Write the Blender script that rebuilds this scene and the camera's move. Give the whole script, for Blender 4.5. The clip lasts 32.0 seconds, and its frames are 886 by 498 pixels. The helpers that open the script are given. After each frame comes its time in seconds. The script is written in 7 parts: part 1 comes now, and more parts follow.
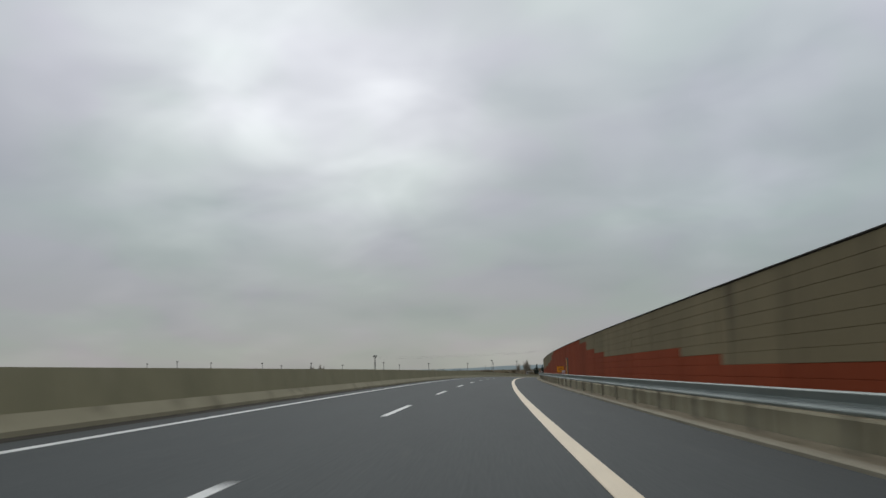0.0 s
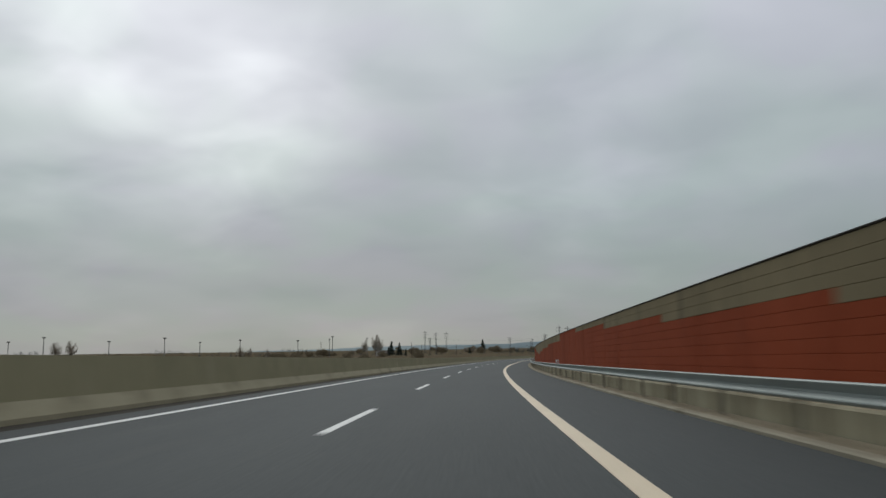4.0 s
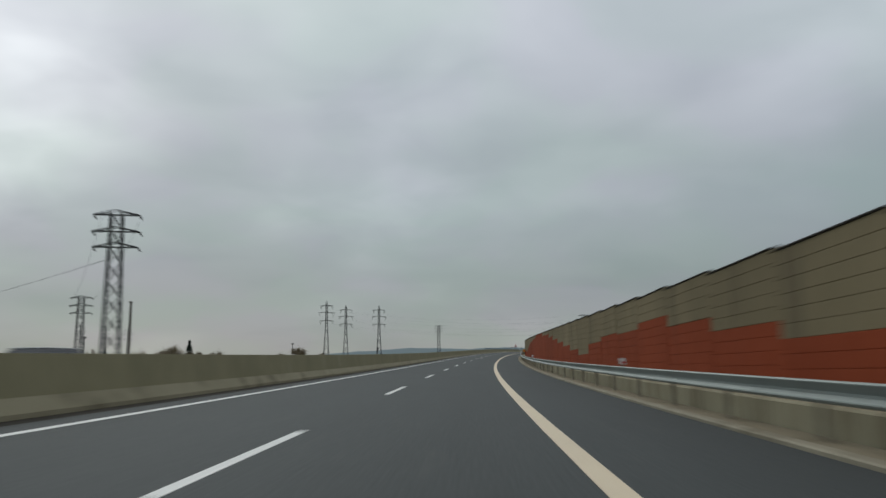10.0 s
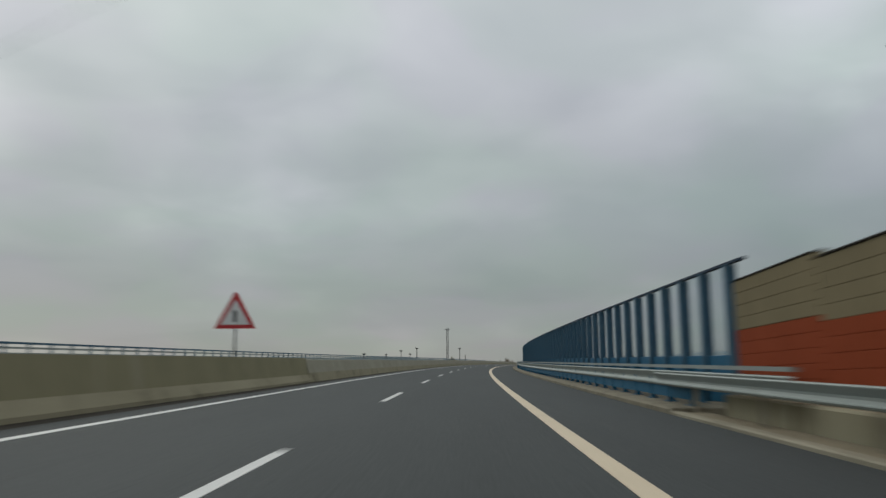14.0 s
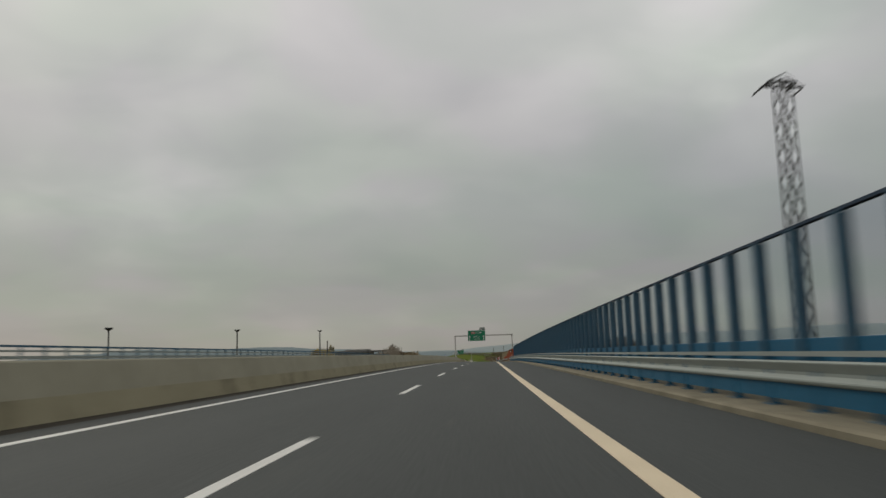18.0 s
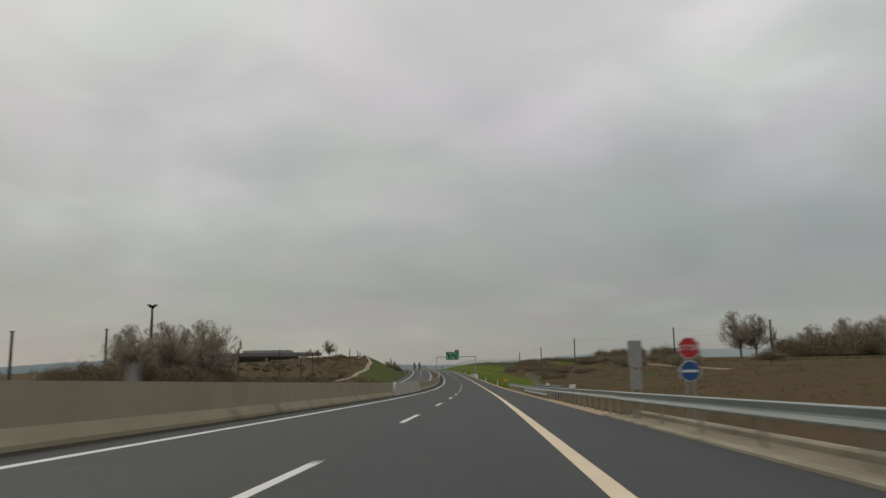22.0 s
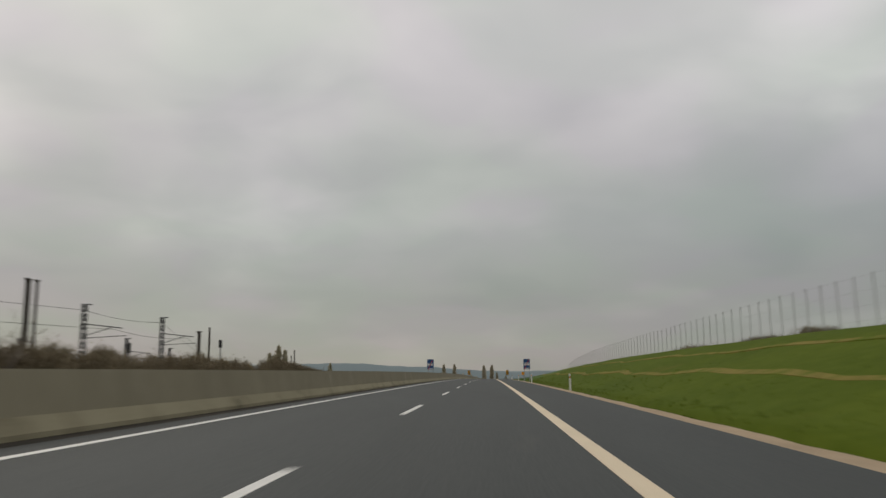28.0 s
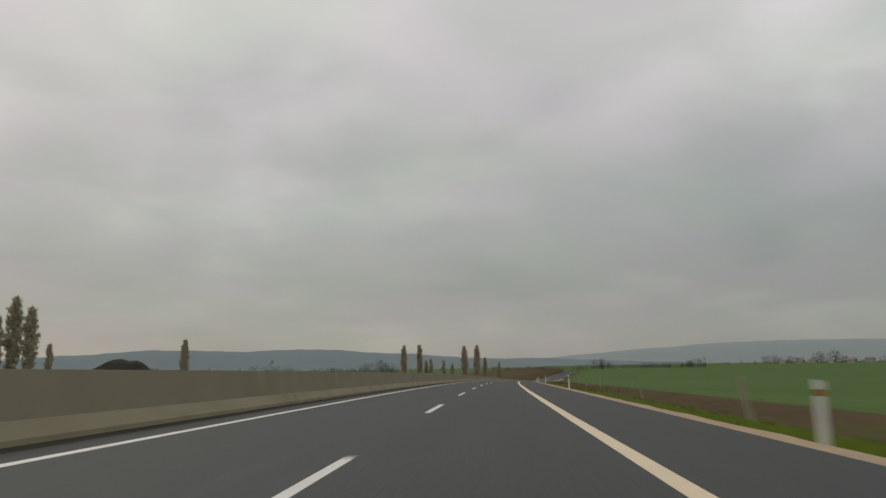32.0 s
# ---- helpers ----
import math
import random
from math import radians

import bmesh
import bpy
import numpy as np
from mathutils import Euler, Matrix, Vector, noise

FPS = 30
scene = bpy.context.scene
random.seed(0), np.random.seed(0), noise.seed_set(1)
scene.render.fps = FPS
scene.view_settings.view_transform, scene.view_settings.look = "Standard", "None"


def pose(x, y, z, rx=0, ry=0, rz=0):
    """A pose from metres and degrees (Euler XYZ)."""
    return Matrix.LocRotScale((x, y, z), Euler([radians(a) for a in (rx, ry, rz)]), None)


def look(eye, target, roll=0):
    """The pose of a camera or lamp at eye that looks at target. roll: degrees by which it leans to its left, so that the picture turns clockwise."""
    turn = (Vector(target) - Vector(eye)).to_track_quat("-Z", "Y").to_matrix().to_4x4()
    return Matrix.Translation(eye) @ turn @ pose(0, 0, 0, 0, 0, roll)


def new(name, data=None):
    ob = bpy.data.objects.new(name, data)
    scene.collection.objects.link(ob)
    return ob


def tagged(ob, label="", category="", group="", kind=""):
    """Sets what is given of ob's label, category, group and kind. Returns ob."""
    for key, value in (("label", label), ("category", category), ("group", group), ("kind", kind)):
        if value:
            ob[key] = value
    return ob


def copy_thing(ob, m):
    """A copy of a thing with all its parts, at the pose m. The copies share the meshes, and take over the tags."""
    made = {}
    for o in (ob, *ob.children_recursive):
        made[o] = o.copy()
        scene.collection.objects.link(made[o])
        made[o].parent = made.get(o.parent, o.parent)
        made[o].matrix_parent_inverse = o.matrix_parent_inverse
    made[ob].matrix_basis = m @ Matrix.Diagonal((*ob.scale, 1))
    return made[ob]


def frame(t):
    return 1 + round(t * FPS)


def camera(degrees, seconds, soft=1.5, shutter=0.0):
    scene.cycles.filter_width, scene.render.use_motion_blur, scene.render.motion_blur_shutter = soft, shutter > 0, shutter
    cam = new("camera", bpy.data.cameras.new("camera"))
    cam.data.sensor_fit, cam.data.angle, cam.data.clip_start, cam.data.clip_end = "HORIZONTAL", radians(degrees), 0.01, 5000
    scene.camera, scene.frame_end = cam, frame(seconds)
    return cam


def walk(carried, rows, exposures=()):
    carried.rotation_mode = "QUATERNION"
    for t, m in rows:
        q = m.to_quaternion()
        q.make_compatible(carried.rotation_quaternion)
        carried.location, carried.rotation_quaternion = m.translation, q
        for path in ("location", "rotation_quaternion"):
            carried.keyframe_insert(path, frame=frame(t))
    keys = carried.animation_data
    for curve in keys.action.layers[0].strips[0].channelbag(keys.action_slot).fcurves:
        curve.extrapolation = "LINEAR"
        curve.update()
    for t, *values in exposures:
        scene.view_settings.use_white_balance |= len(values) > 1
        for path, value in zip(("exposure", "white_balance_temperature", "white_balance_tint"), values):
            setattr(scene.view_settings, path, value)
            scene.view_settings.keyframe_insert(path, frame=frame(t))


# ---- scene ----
# All lengths below are written at full size; U brings them to the scale at which the drive keeps its pace.
U = 0.47
LENS = 59.55
EYE = 1.116
CROSS = 0.025          # crossfall of the carriageway

# ---- the line of the road: curvature (1/km) and change of grade (1/10 km) every 80 m ----
S_MIN, NODE = -160.0, 80.0
CURVE = [0.512, 0.509, 0.505, 0.496, 0.618, 0.436, 0.401, 0.569, 0.481, 0.609, 0.437, 0.52, 0.523, 0.51, 0.452, 0.545, 0.377, 0.458, 0.687, 0.545, 0.266, 0.124, -0.045, -0.134, -0.16, -0.219, -0.268, -0.27, -0.223, -0.167, -0.148, -0.033, 0.021, 0.088, 0.2, 0.263, 0.242, 0.222, 0.204, 0.189, 0.178, 0.168, 0.161, 0.157, 0.155]
GRADE = [0.579, 0.277, -0.062, -0.513, -0.681, -0.34, 0.141, 0.246, 0.426, -0.154, -0.146, 0.572, 1.223, 1.223, 0.406, -0.338, -0.422, -0.14, -0.017, -0.516, -0.413, -0.592, -0.945, -0.831, -0.258, 0.54, 1.516, 1.397, 0.506, -0.175, -0.487, -0.448, -0.407, -0.542, -0.735, -0.685, -0.577, -0.451, -0.325, -0.214, -0.12, -0.043, 0.021, 0.078, 0.133]
STEP = 2.0
SG = np.arange(S_MIN, 4400, STEP)


def along(values):
    v = np.array(values)
    n = len(v)
    u = np.minimum((SG - S_MIN) / NODE, n - 1.001)
    i = np.clip(u.astype(int), 1, n - 3)
    f = u - i
    a, b, c, d = v[i - 1], v[i], v[i + 1], v[i + 2]
    return b + 0.5 * f * (c - a + f * (2 * a - 5 * b + 4 * c - d + f * (3 * (b - c) + d - a)))


def taper(s0, s1):
    return np.clip((s1 - SG) / (s1 - s0), 0, 1)


ZERO = int(round(-S_MIN / STEP))
_k = along(CURVE) * 1e-3 * taper(3000, 3400)
PSI = np.cumsum(_k) * STEP
PSI += -0.1970 - PSI[ZERO]
SLOPE = np.cumsum(along(GRADE) * 1e-4) * STEP
SLOPE = (SLOPE - SLOPE[ZERO]) * taper(2950, 3500)
RX = np.cumsum(np.sin(PSI)) * STEP
RY = np.cumsum(np.cos(PSI)) * STEP
RZ = np.cumsum(SLOPE) * STEP
RX, RY, RZ = RX - RX[ZERO], RY - RY[ZERO], RZ - RZ[ZERO]


def heading(s):
    return float(np.interp(s, SG, PSI))


def slope(s):
    return float(np.interp(s, SG, SLOPE))


def spot(s, o, h=0.0, fall=True):
    """The place s metres along, o metres right of the dashed line, h above the road (or above its level line)."""
    p = np.interp(s, SG, PSI)
    z = np.interp(s, SG, RZ) + h - (CROSS * o if fall else 0.0)
    return Vector((np.interp(s, SG, RX) + o * math.cos(p), np.interp(s, SG, RY) - o * math.sin(p), z))


# ---- the camera: seconds, metres along, metres right, turn, tilt and lean in degrees ----
DRIVE = [
    (0.0, -1.87, 2.527, -2.903, 8.934, 0.880),
    (1.0, 81.50, 2.250, -2.591, 8.841, 0.780),
    (2.0, 164.55, 2.373, -2.471, 8.433, 0.888),
    (3.0, 247.84, 2.525, -2.666, 7.687, 1.086),
    (3.5, 287.73, 2.405, -2.424, 7.962, 0.860),
    (5.5, 453.74, 2.171, -1.948, 8.447, 0.471),
    (6.0, 495.94, 2.197, -1.941, 8.490, 0.541),
    (7.0, 578.75, 2.268, -2.176, 8.591, 0.510),
    (8.0, 660.96, 2.285, -1.987, 8.953, 0.509),
    (9.0, 744.06, 2.248, -1.863, 8.407, 1.070),
    (10.0, 826.99, 2.500, -1.615, 8.079, 0.635),
    (11.0, 910.27, 2.749, -1.655, 7.877, 0.749),
    (12.0, 991.93, 2.699, -1.704, 7.708, 0.866),
    (13.0, 1072.85, 2.353, -1.958, 7.469, 0.961),
    (13.5, 1112.52, 2.259, -1.522, 7.964, 0.622),
    (15.5, 1272.35, 2.051, -1.461, 7.748, 0.657),
    (16.0, 1313.41, 2.198, -1.982, 7.621, 1.069),
    (17.0, 1393.90, 2.235, -2.027, 7.458, 0.613),
    (18.0, 1474.34, 2.283, -2.560, 7.671, 1.811),
    (19.0, 1555.71, 2.275, -2.532, 7.992, 1.681),
    (19.5, 1595.60, 2.266, -2.565, 8.729, 1.785),
    (20.0, 1636.91, 2.303, -2.624, 8.197, 1.689),
    (20.5, 1676.80, 2.479, -2.885, 8.757, 1.855),
    (21.0, 1717.29, 2.533, -2.931, 9.292, 1.645),
    (21.5, 1757.50, 2.436, -3.290, 9.992, 0.196),
    (22.0, 1796.53, 2.417, -3.075, 9.940, 0.879),
    (22.8, 1861.56, 2.202, -3.60, 9.83, 1.90),
    (23.0, 1877.80, 2.168, -3.498, 9.243, 1.319),
    (24.0, 1957.82, 2.236, -3.564, 9.574, 1.159),
    (25.0, 2036.81, 2.342, -3.221, 9.292, 0.797),
    (25.5, 2077.13, 2.369, -3.563, 8.950, 0.798),
    (27.5, 2236.20, 2.317, -3.454, 8.888, 1.149),
    (28.0, 2274.80, 2.294, -3.399, 9.000, 0.936),
    (29.0, 2355.31, 2.393, -3.595, 9.296, 0.894),
    (30.0, 2435.77, 2.232, -3.458, 9.456, 0.883),
    (31.0, 2516.22, 2.180, -3.597, 9.252, 0.832),
    (32.0, 2596.48, 1.905, -3.548, 9.058, 0.915),
]


def glide(t):
    """Smooth values between the rows of DRIVE."""
    d = np.array(DRIVE)
    T = d[:, 0]
    i = int(np.clip(np.searchsorted(T, t, "right") - 1, 0, len(T) - 2))

    def tangent(j):
        if j == 0 or j == len(T) - 1:
            k = min(j, len(T) - 2)
            return (d[k + 1] - d[k]) / (T[k + 1] - T[k])
        a, b = T[j] - T[j - 1], T[j + 1] - T[j]
        return ((d[j] - d[j - 1]) / a * b + (d[j + 1] - d[j]) / b * a) / (a + b)

    w = T[i + 1] - T[i]
    f = (t - T[i]) / w
    return ((1 + 2 * f) * (1 - f) ** 2 * d[i] + f * (1 - f) ** 2 * w * tangent(i)
            + f * f * (3 - 2 * f) * d[i + 1] + f * f * (f - 1) * w * tangent(i + 1))[1:]


def seat(s, o, turn, tilt, lean):
    p, g, w = heading(s) + radians(turn), math.atan(slope(s)) + radians(tilt), radians(lean)
    fw = Vector((math.sin(p) * math.cos(g), math.cos(p) * math.cos(g), math.sin(g)))
    rt = Vector((math.cos(p), -math.sin(p), 0))
    up = rt.cross(fw)
    r = rt * math.cos(w) - up * math.sin(w)
    u = up * math.cos(w) + rt * math.sin(w)
    m = Matrix((r, u, -fw)).transposed().to_4x4()
    return Matrix.Translation(spot(s, o, EYE) * U) @ m


cam = camera(LENS, 32.0, soft=1.5, shutter=0.25)
walk(cam, [(k / 5, seat(*glide(k / 5))) for k in range(0, 161)],
     exposures=[(0, 0.10, 6290, 7), (13, 0.10, 6230, 4), (16, 0.10, 7050, 7), (20, 0.06, 7100, 8), (22, 0.19, 7000, 10), (24.5, 0.19, 7050, 10), (29, 0.12, 7050, 10), (32, 0.13, 7100, 10)])

# ---- light: an overcast sky with two brighter places, and a wide faint sun behind them ----
SUN_AZ, SUN_EL = radians(-12), radians(38)
world = bpy.data.worlds.new("overcast")
scene.world = world
world.use_nodes = True
nt = world.node_tree
nt.nodes.clear()


def node(tree, kind, **kw):
    n = tree.nodes.new(kind)
    for key, val in kw.items():
        if key in n.inputs:
            n.inputs[key].default_value = val
    return n


def math_node(tree, op, a, b=None, c=None, clamp=False):
    n = tree.nodes.new("ShaderNodeMath")
    n.operation, n.use_clamp = op, clamp
    for k, v in enumerate((a, b, c)):
        if v is None:
            continue
        if isinstance(v, (int, float)):
            n.inputs[k].default_value = v
        else:
            tree.links.new(v, n.inputs[k])
    return n.outputs[0]


def ramp(tree, fac, stops):
    n = tree.nodes.new("ShaderNodeValToRGB")
    n.color_ramp.interpolation = "EASE"
    e = n.color_ramp.elements
    while len(e) < len(stops):
        e.new(0.5)
    for k, (pos, col) in enumerate(stops):
        e[k].position, e[k].color = pos, (*col, 1)
    tree.links.new(fac, n.inputs[0])
    return n.outputs[0]


def mix(tree, kind, fac, a, b):
    n = tree.nodes.new("ShaderNodeMix")
    n.data_type, n.blend_type = "RGBA", kind
    for v, k in ((fac, 0), (a, 6), (b, 7)):
        if isinstance(v, (int, float)):
            n.inputs[k].default_value = v
        elif isinstance(v, tuple):
            n.inputs[k].default_value = (*v, 1)
        else:
            tree.links.new(v, n.inputs[k])
    return n.outputs[2]


def toward(az, el):
    return (math.sin(az) * math.cos(el), math.cos(az) * math.cos(el), math.sin(el))


tc = nt.nodes.new("ShaderNodeTexCoord")
sep = nt.nodes.new("ShaderNodeSeparateXYZ")
nt.links.new(tc.outputs["Generated"], sep.inputs[0])
zz = math_node(nt, "MAXIMUM", sep.outputs[2], 0.0)


over = math_node(nt, "ADD", zz, 0.30)
flat = nt.nodes.new("ShaderNodeCombineXYZ")
nt.links.new(math_node(nt, "DIVIDE", sep.outputs[0], over), flat.inputs[0])
nt.links.new(math_node(nt, "DIVIDE", sep.outputs[1], over), flat.inputs[1])


def cloud(scale, detail, rough, shift, lo, hi, bend=0.3, squeeze=1.0):
    """Relief of a flat cloud deck seen from below."""
    mp = nt.nodes.new("ShaderNodeMapping")
    mp.inputs["Location"].default_value = (shift, shift * 0.7, 0)
    mp.inputs["Rotation"].default_value = (0, 0, radians(24))
    mp.inputs["Scale"].default_value = (scale, scale * squeeze, 1)
    nt.links.new(flat.outputs[0], mp.inputs[0])
    nz = node(nt, "ShaderNodeTexNoise", Scale=1.0, Detail=detail, Roughness=rough, Distortion=bend)
    nt.links.new(mp.outputs[0], nz.inputs["Vector"])
    mr = nt.nodes.new("ShaderNodeMapRange")
    nt.links.new(nz.outputs[0], mr.inputs[0])
    mr.inputs[1].default_value, mr.inputs[2].default_value = lo, hi
    return mr.outputs[0]


grad = ramp(nt, zz, [(0.0, (0.30, 0.297, 0.288)), (0.07, (0.298, 0.304, 0.30)), (0.22, (0.345, 0.360, 0.368)), (0.43, (0.462, 0.472, 0.491)), (1.0, (0.58, 0.58, 0.61))])
big = cloud(1.35, 2.6, 0.45, 3.1, 0.34, 0.66, 0.35)
fine = cloud(3.2, 3.2, 0.45, 8.4, 0.30, 0.70, 0.25, 1.1)
shade = math_node(nt, "ADD", math_node(nt, "MULTIPLY", big, 0.7), math_node(nt, "MULTIPLY", fine, 0.3))
sky_col = mix(nt, "MULTIPLY", 1.0, grad, ramp(nt, shade, [(0.0, (0.895, 0.915, 0.925)), (0.5, (0.995, 1.0, 1.002)), (1.0, (1.13, 1.115, 1.115))]))
hue = cloud(2.4, 2.5, 0.5, 15.7, 0.36, 0.64)
sky_col = mix(nt, "MULTIPLY", 1.0, sky_col, ramp(nt, hue, [(0.0, (1.025, 0.98, 1.03)), (0.5, (1.0, 1.0, 1.0)), (1.0, (0.975, 1.012, 0.975))]))
for az, el, wide, amount in ((-29, 21, 60, 0.25), (-20, 18, 150, 0.15), (-14, 16, 260, 0.09), (-4, 27, 40, 0.06), (16, 26, 30, 0.07), (51, 25, 110, 0.12), (37, 20, 220, 0.05), (52, 19, 160, 0.10), (5, 14, 150, 0.05)):
    az, el = radians(az), radians(el)
    vm = nt.nodes.new("ShaderNodeVectorMath")
    vm.operation = "DOT_PRODUCT"
    nt.links.new(tc.outputs["Generated"], vm.inputs[0])
    vm.inputs[1].default_value = toward(az, el)
    glow = math_node(nt, "POWER", math_node(nt, "MAXIMUM", vm.outputs["Value"], 0.0), float(wide))
    glow = math_node(nt, "MULTIPLY", glow, math_node(nt, "MULTIPLY_ADD", fine, amount, amount * 0.5))
    cc = nt.nodes.new("ShaderNodeCombineColor")
    for k in range(3):
        nt.links.new(math_node(nt, "MULTIPLY", glow, (1.0, 0.985, 0.95)[k]), cc.inputs[k])
    sky_col = mix(nt, "ADD", 1.0, sky_col, cc.outputs[0])
# heavier, bluer cloud low over the plain in two places
for az, el, wide, drop in ((50, 3, 7.0, (-0.20, -0.155, -0.125)), (8, 10, 45.0, (-0.10, -0.07, -0.06))):
    vm = nt.nodes.new("ShaderNodeVectorMath")
    vm.operation = "DOT_PRODUCT"
    nt.links.new(tc.outputs["Generated"], vm.inputs[0])
    vm.inputs[1].default_value = toward(radians(az), radians(el))
    heavy = math_node(nt, "POWER", math_node(nt, "MAXIMUM", vm.outputs["Value"], 0.0), wide)
    cc = nt.nodes.new("ShaderNodeCombineColor")
    for k in range(3):
        nt.links.new(math_node(nt, "MULTIPLY_ADD", heavy, drop[k], 1.0), cc.inputs[k])
    sky_col = mix(nt, "MULTIPLY", 1.0, sky_col, cc.outputs[0])
nish = nt.nodes.new("ShaderNodeTexSky")
nish.sky_type, nish.sun_disc = "NISHITA", False
nish.sun_elevation, nish.sun_rotation = SUN_EL, SUN_AZ
bg = node(nt, "ShaderNodeBackground", Strength=1.0)
nt.links.new(sky_col, bg.inputs[0])
bg2 = node(nt, "ShaderNodeBackground", Strength=0.004)
nt.links.new(nish.outputs[0], bg2.inputs[0])
both = nt.nodes.new("ShaderNodeAddShader")
nt.links.new(bg.outputs[0], both.inputs[0])
nt.links.new(bg2.outputs[0], both.inputs[1])
out = nt.nodes.new("ShaderNodeOutputWorld")
nt.links.new(both.outputs[0], out.inputs[0])

sun = bpy.data.lights.new("sun", "SUN")
sun.energy, sun.angle, sun.color = 0.7, radians(25), (1.0, 0.97, 0.92)
sun_ob = new("sun", sun)
sun_ob.matrix_world = look(Vector(toward(SUN_AZ, SUN_EL)) * 100, (0, 0, 0))

# ---- materials ----


def mat(name, a, b=None, rough=0.8, metal=0.0, grain=6.0, blotch=0.4, spread=0.5, bump=0.0, spec=0.5, third=None, third_at=0.62, random_tone=0.0, stretch=(1, 1, 1), lay="Object"):
    """A surface of colour a, blotched with b at two scales, stained with third, with fine relief."""
    m = bpy.data.materials.new(name)
    m.use_nodes = True
    t = m.node_tree
    bs = t.nodes["Principled BSDF"]
    co = t.nodes.new("ShaderNodeTexCoord")
    mp = t.nodes.new("ShaderNodeMapping")
    mp.inputs["Scale"].default_value = stretch
    if lay == "World":
        geo = t.nodes.new("ShaderNodeNewGeometry")
        big_m = t.nodes.new("ShaderNodeVectorMath")
        big_m.operation = "SCALE"
        big_m.inputs["Scale"].default_value = 1 / U
        t.links.new(geo.outputs["Position"], big_m.inputs[0])
        t.links.new(big_m.outputs[0], mp.inputs[0])
    else:
        t.links.new(co.outputs[lay], mp.inputs[0])
    b = b or tuple(0.8 * c for c in a)

    def noise_at(scale, detail):
        n = node(t, "ShaderNodeTexNoise", Scale=scale, Detail=detail, Roughness=0.6)
        t.links.new(mp.outputs[0], n.inputs["Vector"])
        return n.outputs[0]

    n1, n2 = noise_at(grain, 5.0), noise_at(blotch, 4.0)
    f = math_node(t, "ADD", math_node(t, "MULTIPLY", n1, spread), math_node(t, "MULTIPLY", n2, 1 - spread))
    mr = t.nodes.new("ShaderNodeMapRange")
    t.links.new(f, mr.inputs[0])
    mr.inputs[1].default_value, mr.inputs[2].default_value = 0.36, 0.64
    col = mix(t, "MIX", mr.outputs[0], a, b)
    if third:
        n3 = noise_at(blotch * 2.3, 6.0)
        m3 = t.nodes.new("ShaderNodeMapRange")
        t.links.new(n3, m3.inputs[0])
        m3.inputs[1].default_value, m3.inputs[2].default_value = third_at, third_at + 0.12
        col = mix(t, "MIX", m3.outputs[0], col, third)
    if random_tone:
        oi = t.nodes.new("ShaderNodeObjectInfo")
        tone = math_node(t, "MULTIPLY_ADD", oi.outputs["Random"], 2 * random_tone, 1 - random_tone)
        gray = t.nodes.new("ShaderNodeCombineColor")
        for k in range(3):
            t.links.new(tone, gray.inputs[k])
        col = mix(t, "MULTIPLY", 1.0, col, gray.outputs[0])
    t.links.new(col, bs.inputs["Base Color"])
    bs.inputs["Metallic"].default_value = metal
    bs.inputs["Specular IOR Level"].default_value = spec
    t.links.new(math_node(t, "MULTIPLY_ADD", n1, 0.3, rough - 0.15, clamp=True), bs.inputs["Roughness"])
    if bump:
        bp = node(t, "ShaderNodeBump", Strength=bump, Distance=0.02)
        t.links.new(n1, bp.inputs["Height"])
        t.links.new(bp.outputs[0], bs.inputs["Normal"])
    return m


ASPHALT = mat("asphalt", (0.0525, 0.0590, 0.0585), (0.0445, 0.0500, 0.0498), rough=0.8, spec=0.25, grain=24, blotch=0.7, spread=0.3, bump=0.15, third=(0.058, 0.063, 0.0605), third_at=0.6, stretch=(1, 0.10, 1), lay="UV")
GRIT = mat("gritty gutter", (0.060, 0.053, 0.042), (0.028, 0.026, 0.022), rough=0.95, spec=0.1, grain=9, blotch=1.6, bump=0.3, third=(0.10, 0.088, 0.066), third_at=0.62, stretch=(1, 0.12, 1), lay="UV")
PAINT = mat("road paint white", (0.70, 0.70, 0.67), (0.56, 0.56, 0.53), rough=0.6, grain=18, blotch=0.7)
CREAM = mat("road paint cream", (0.72, 0.605, 0.425), (0.61, 0.505, 0.35), rough=0.6, grain=18, blotch=0.7)
BARRIER = mat("weathered barrier concrete", (0.285, 0.262, 0.165), (0.218, 0.202, 0.126), rough=0.95, spec=0.12, grain=5, blotch=0.5, bump=0.15, third=(0.31, 0.285, 0.20), third_at=0.6, stretch=(1, 1, 0.22))
FOOT = mat("lighter barrier foot", (0.33, 0.302, 0.21), (0.262, 0.24, 0.163), rough=0.95, spec=0.12, grain=9, blotch=0.35, spread=0.4, bump=0.15, third=(0.19, 0.17, 0.115), third_at=0.55)
PALE = mat("pale new concrete", (0.36, 0.343, 0.265), (0.272, 0.258, 0.198), rough=0.9, spec=0.15, grain=6, blotch=0.4, bump=0.12, third=(0.22, 0.208, 0.158), third_at=0.6, stretch=(1, 1, 0.35))
BARRIER2 = mat("lighter barrier concrete", (0.30, 0.273, 0.2), (0.236, 0.215, 0.157), rough=0.95, spec=0.12, grain=5, blotch=0.45, bump=0.15, third=(0.365, 0.335, 0.255), third_at=0.6, stretch=(1, 1, 0.22))
PLINTH = mat("stained plinth concrete", (0.43, 0.40, 0.285), (0.29, 0.268, 0.188), rough=0.92, spec=0.1, grain=3, blotch=0.7, spread=0.4, bump=0.2, third=(0.19, 0.165, 0.108), third_at=0.54, stretch=(1, 1, 0.22))
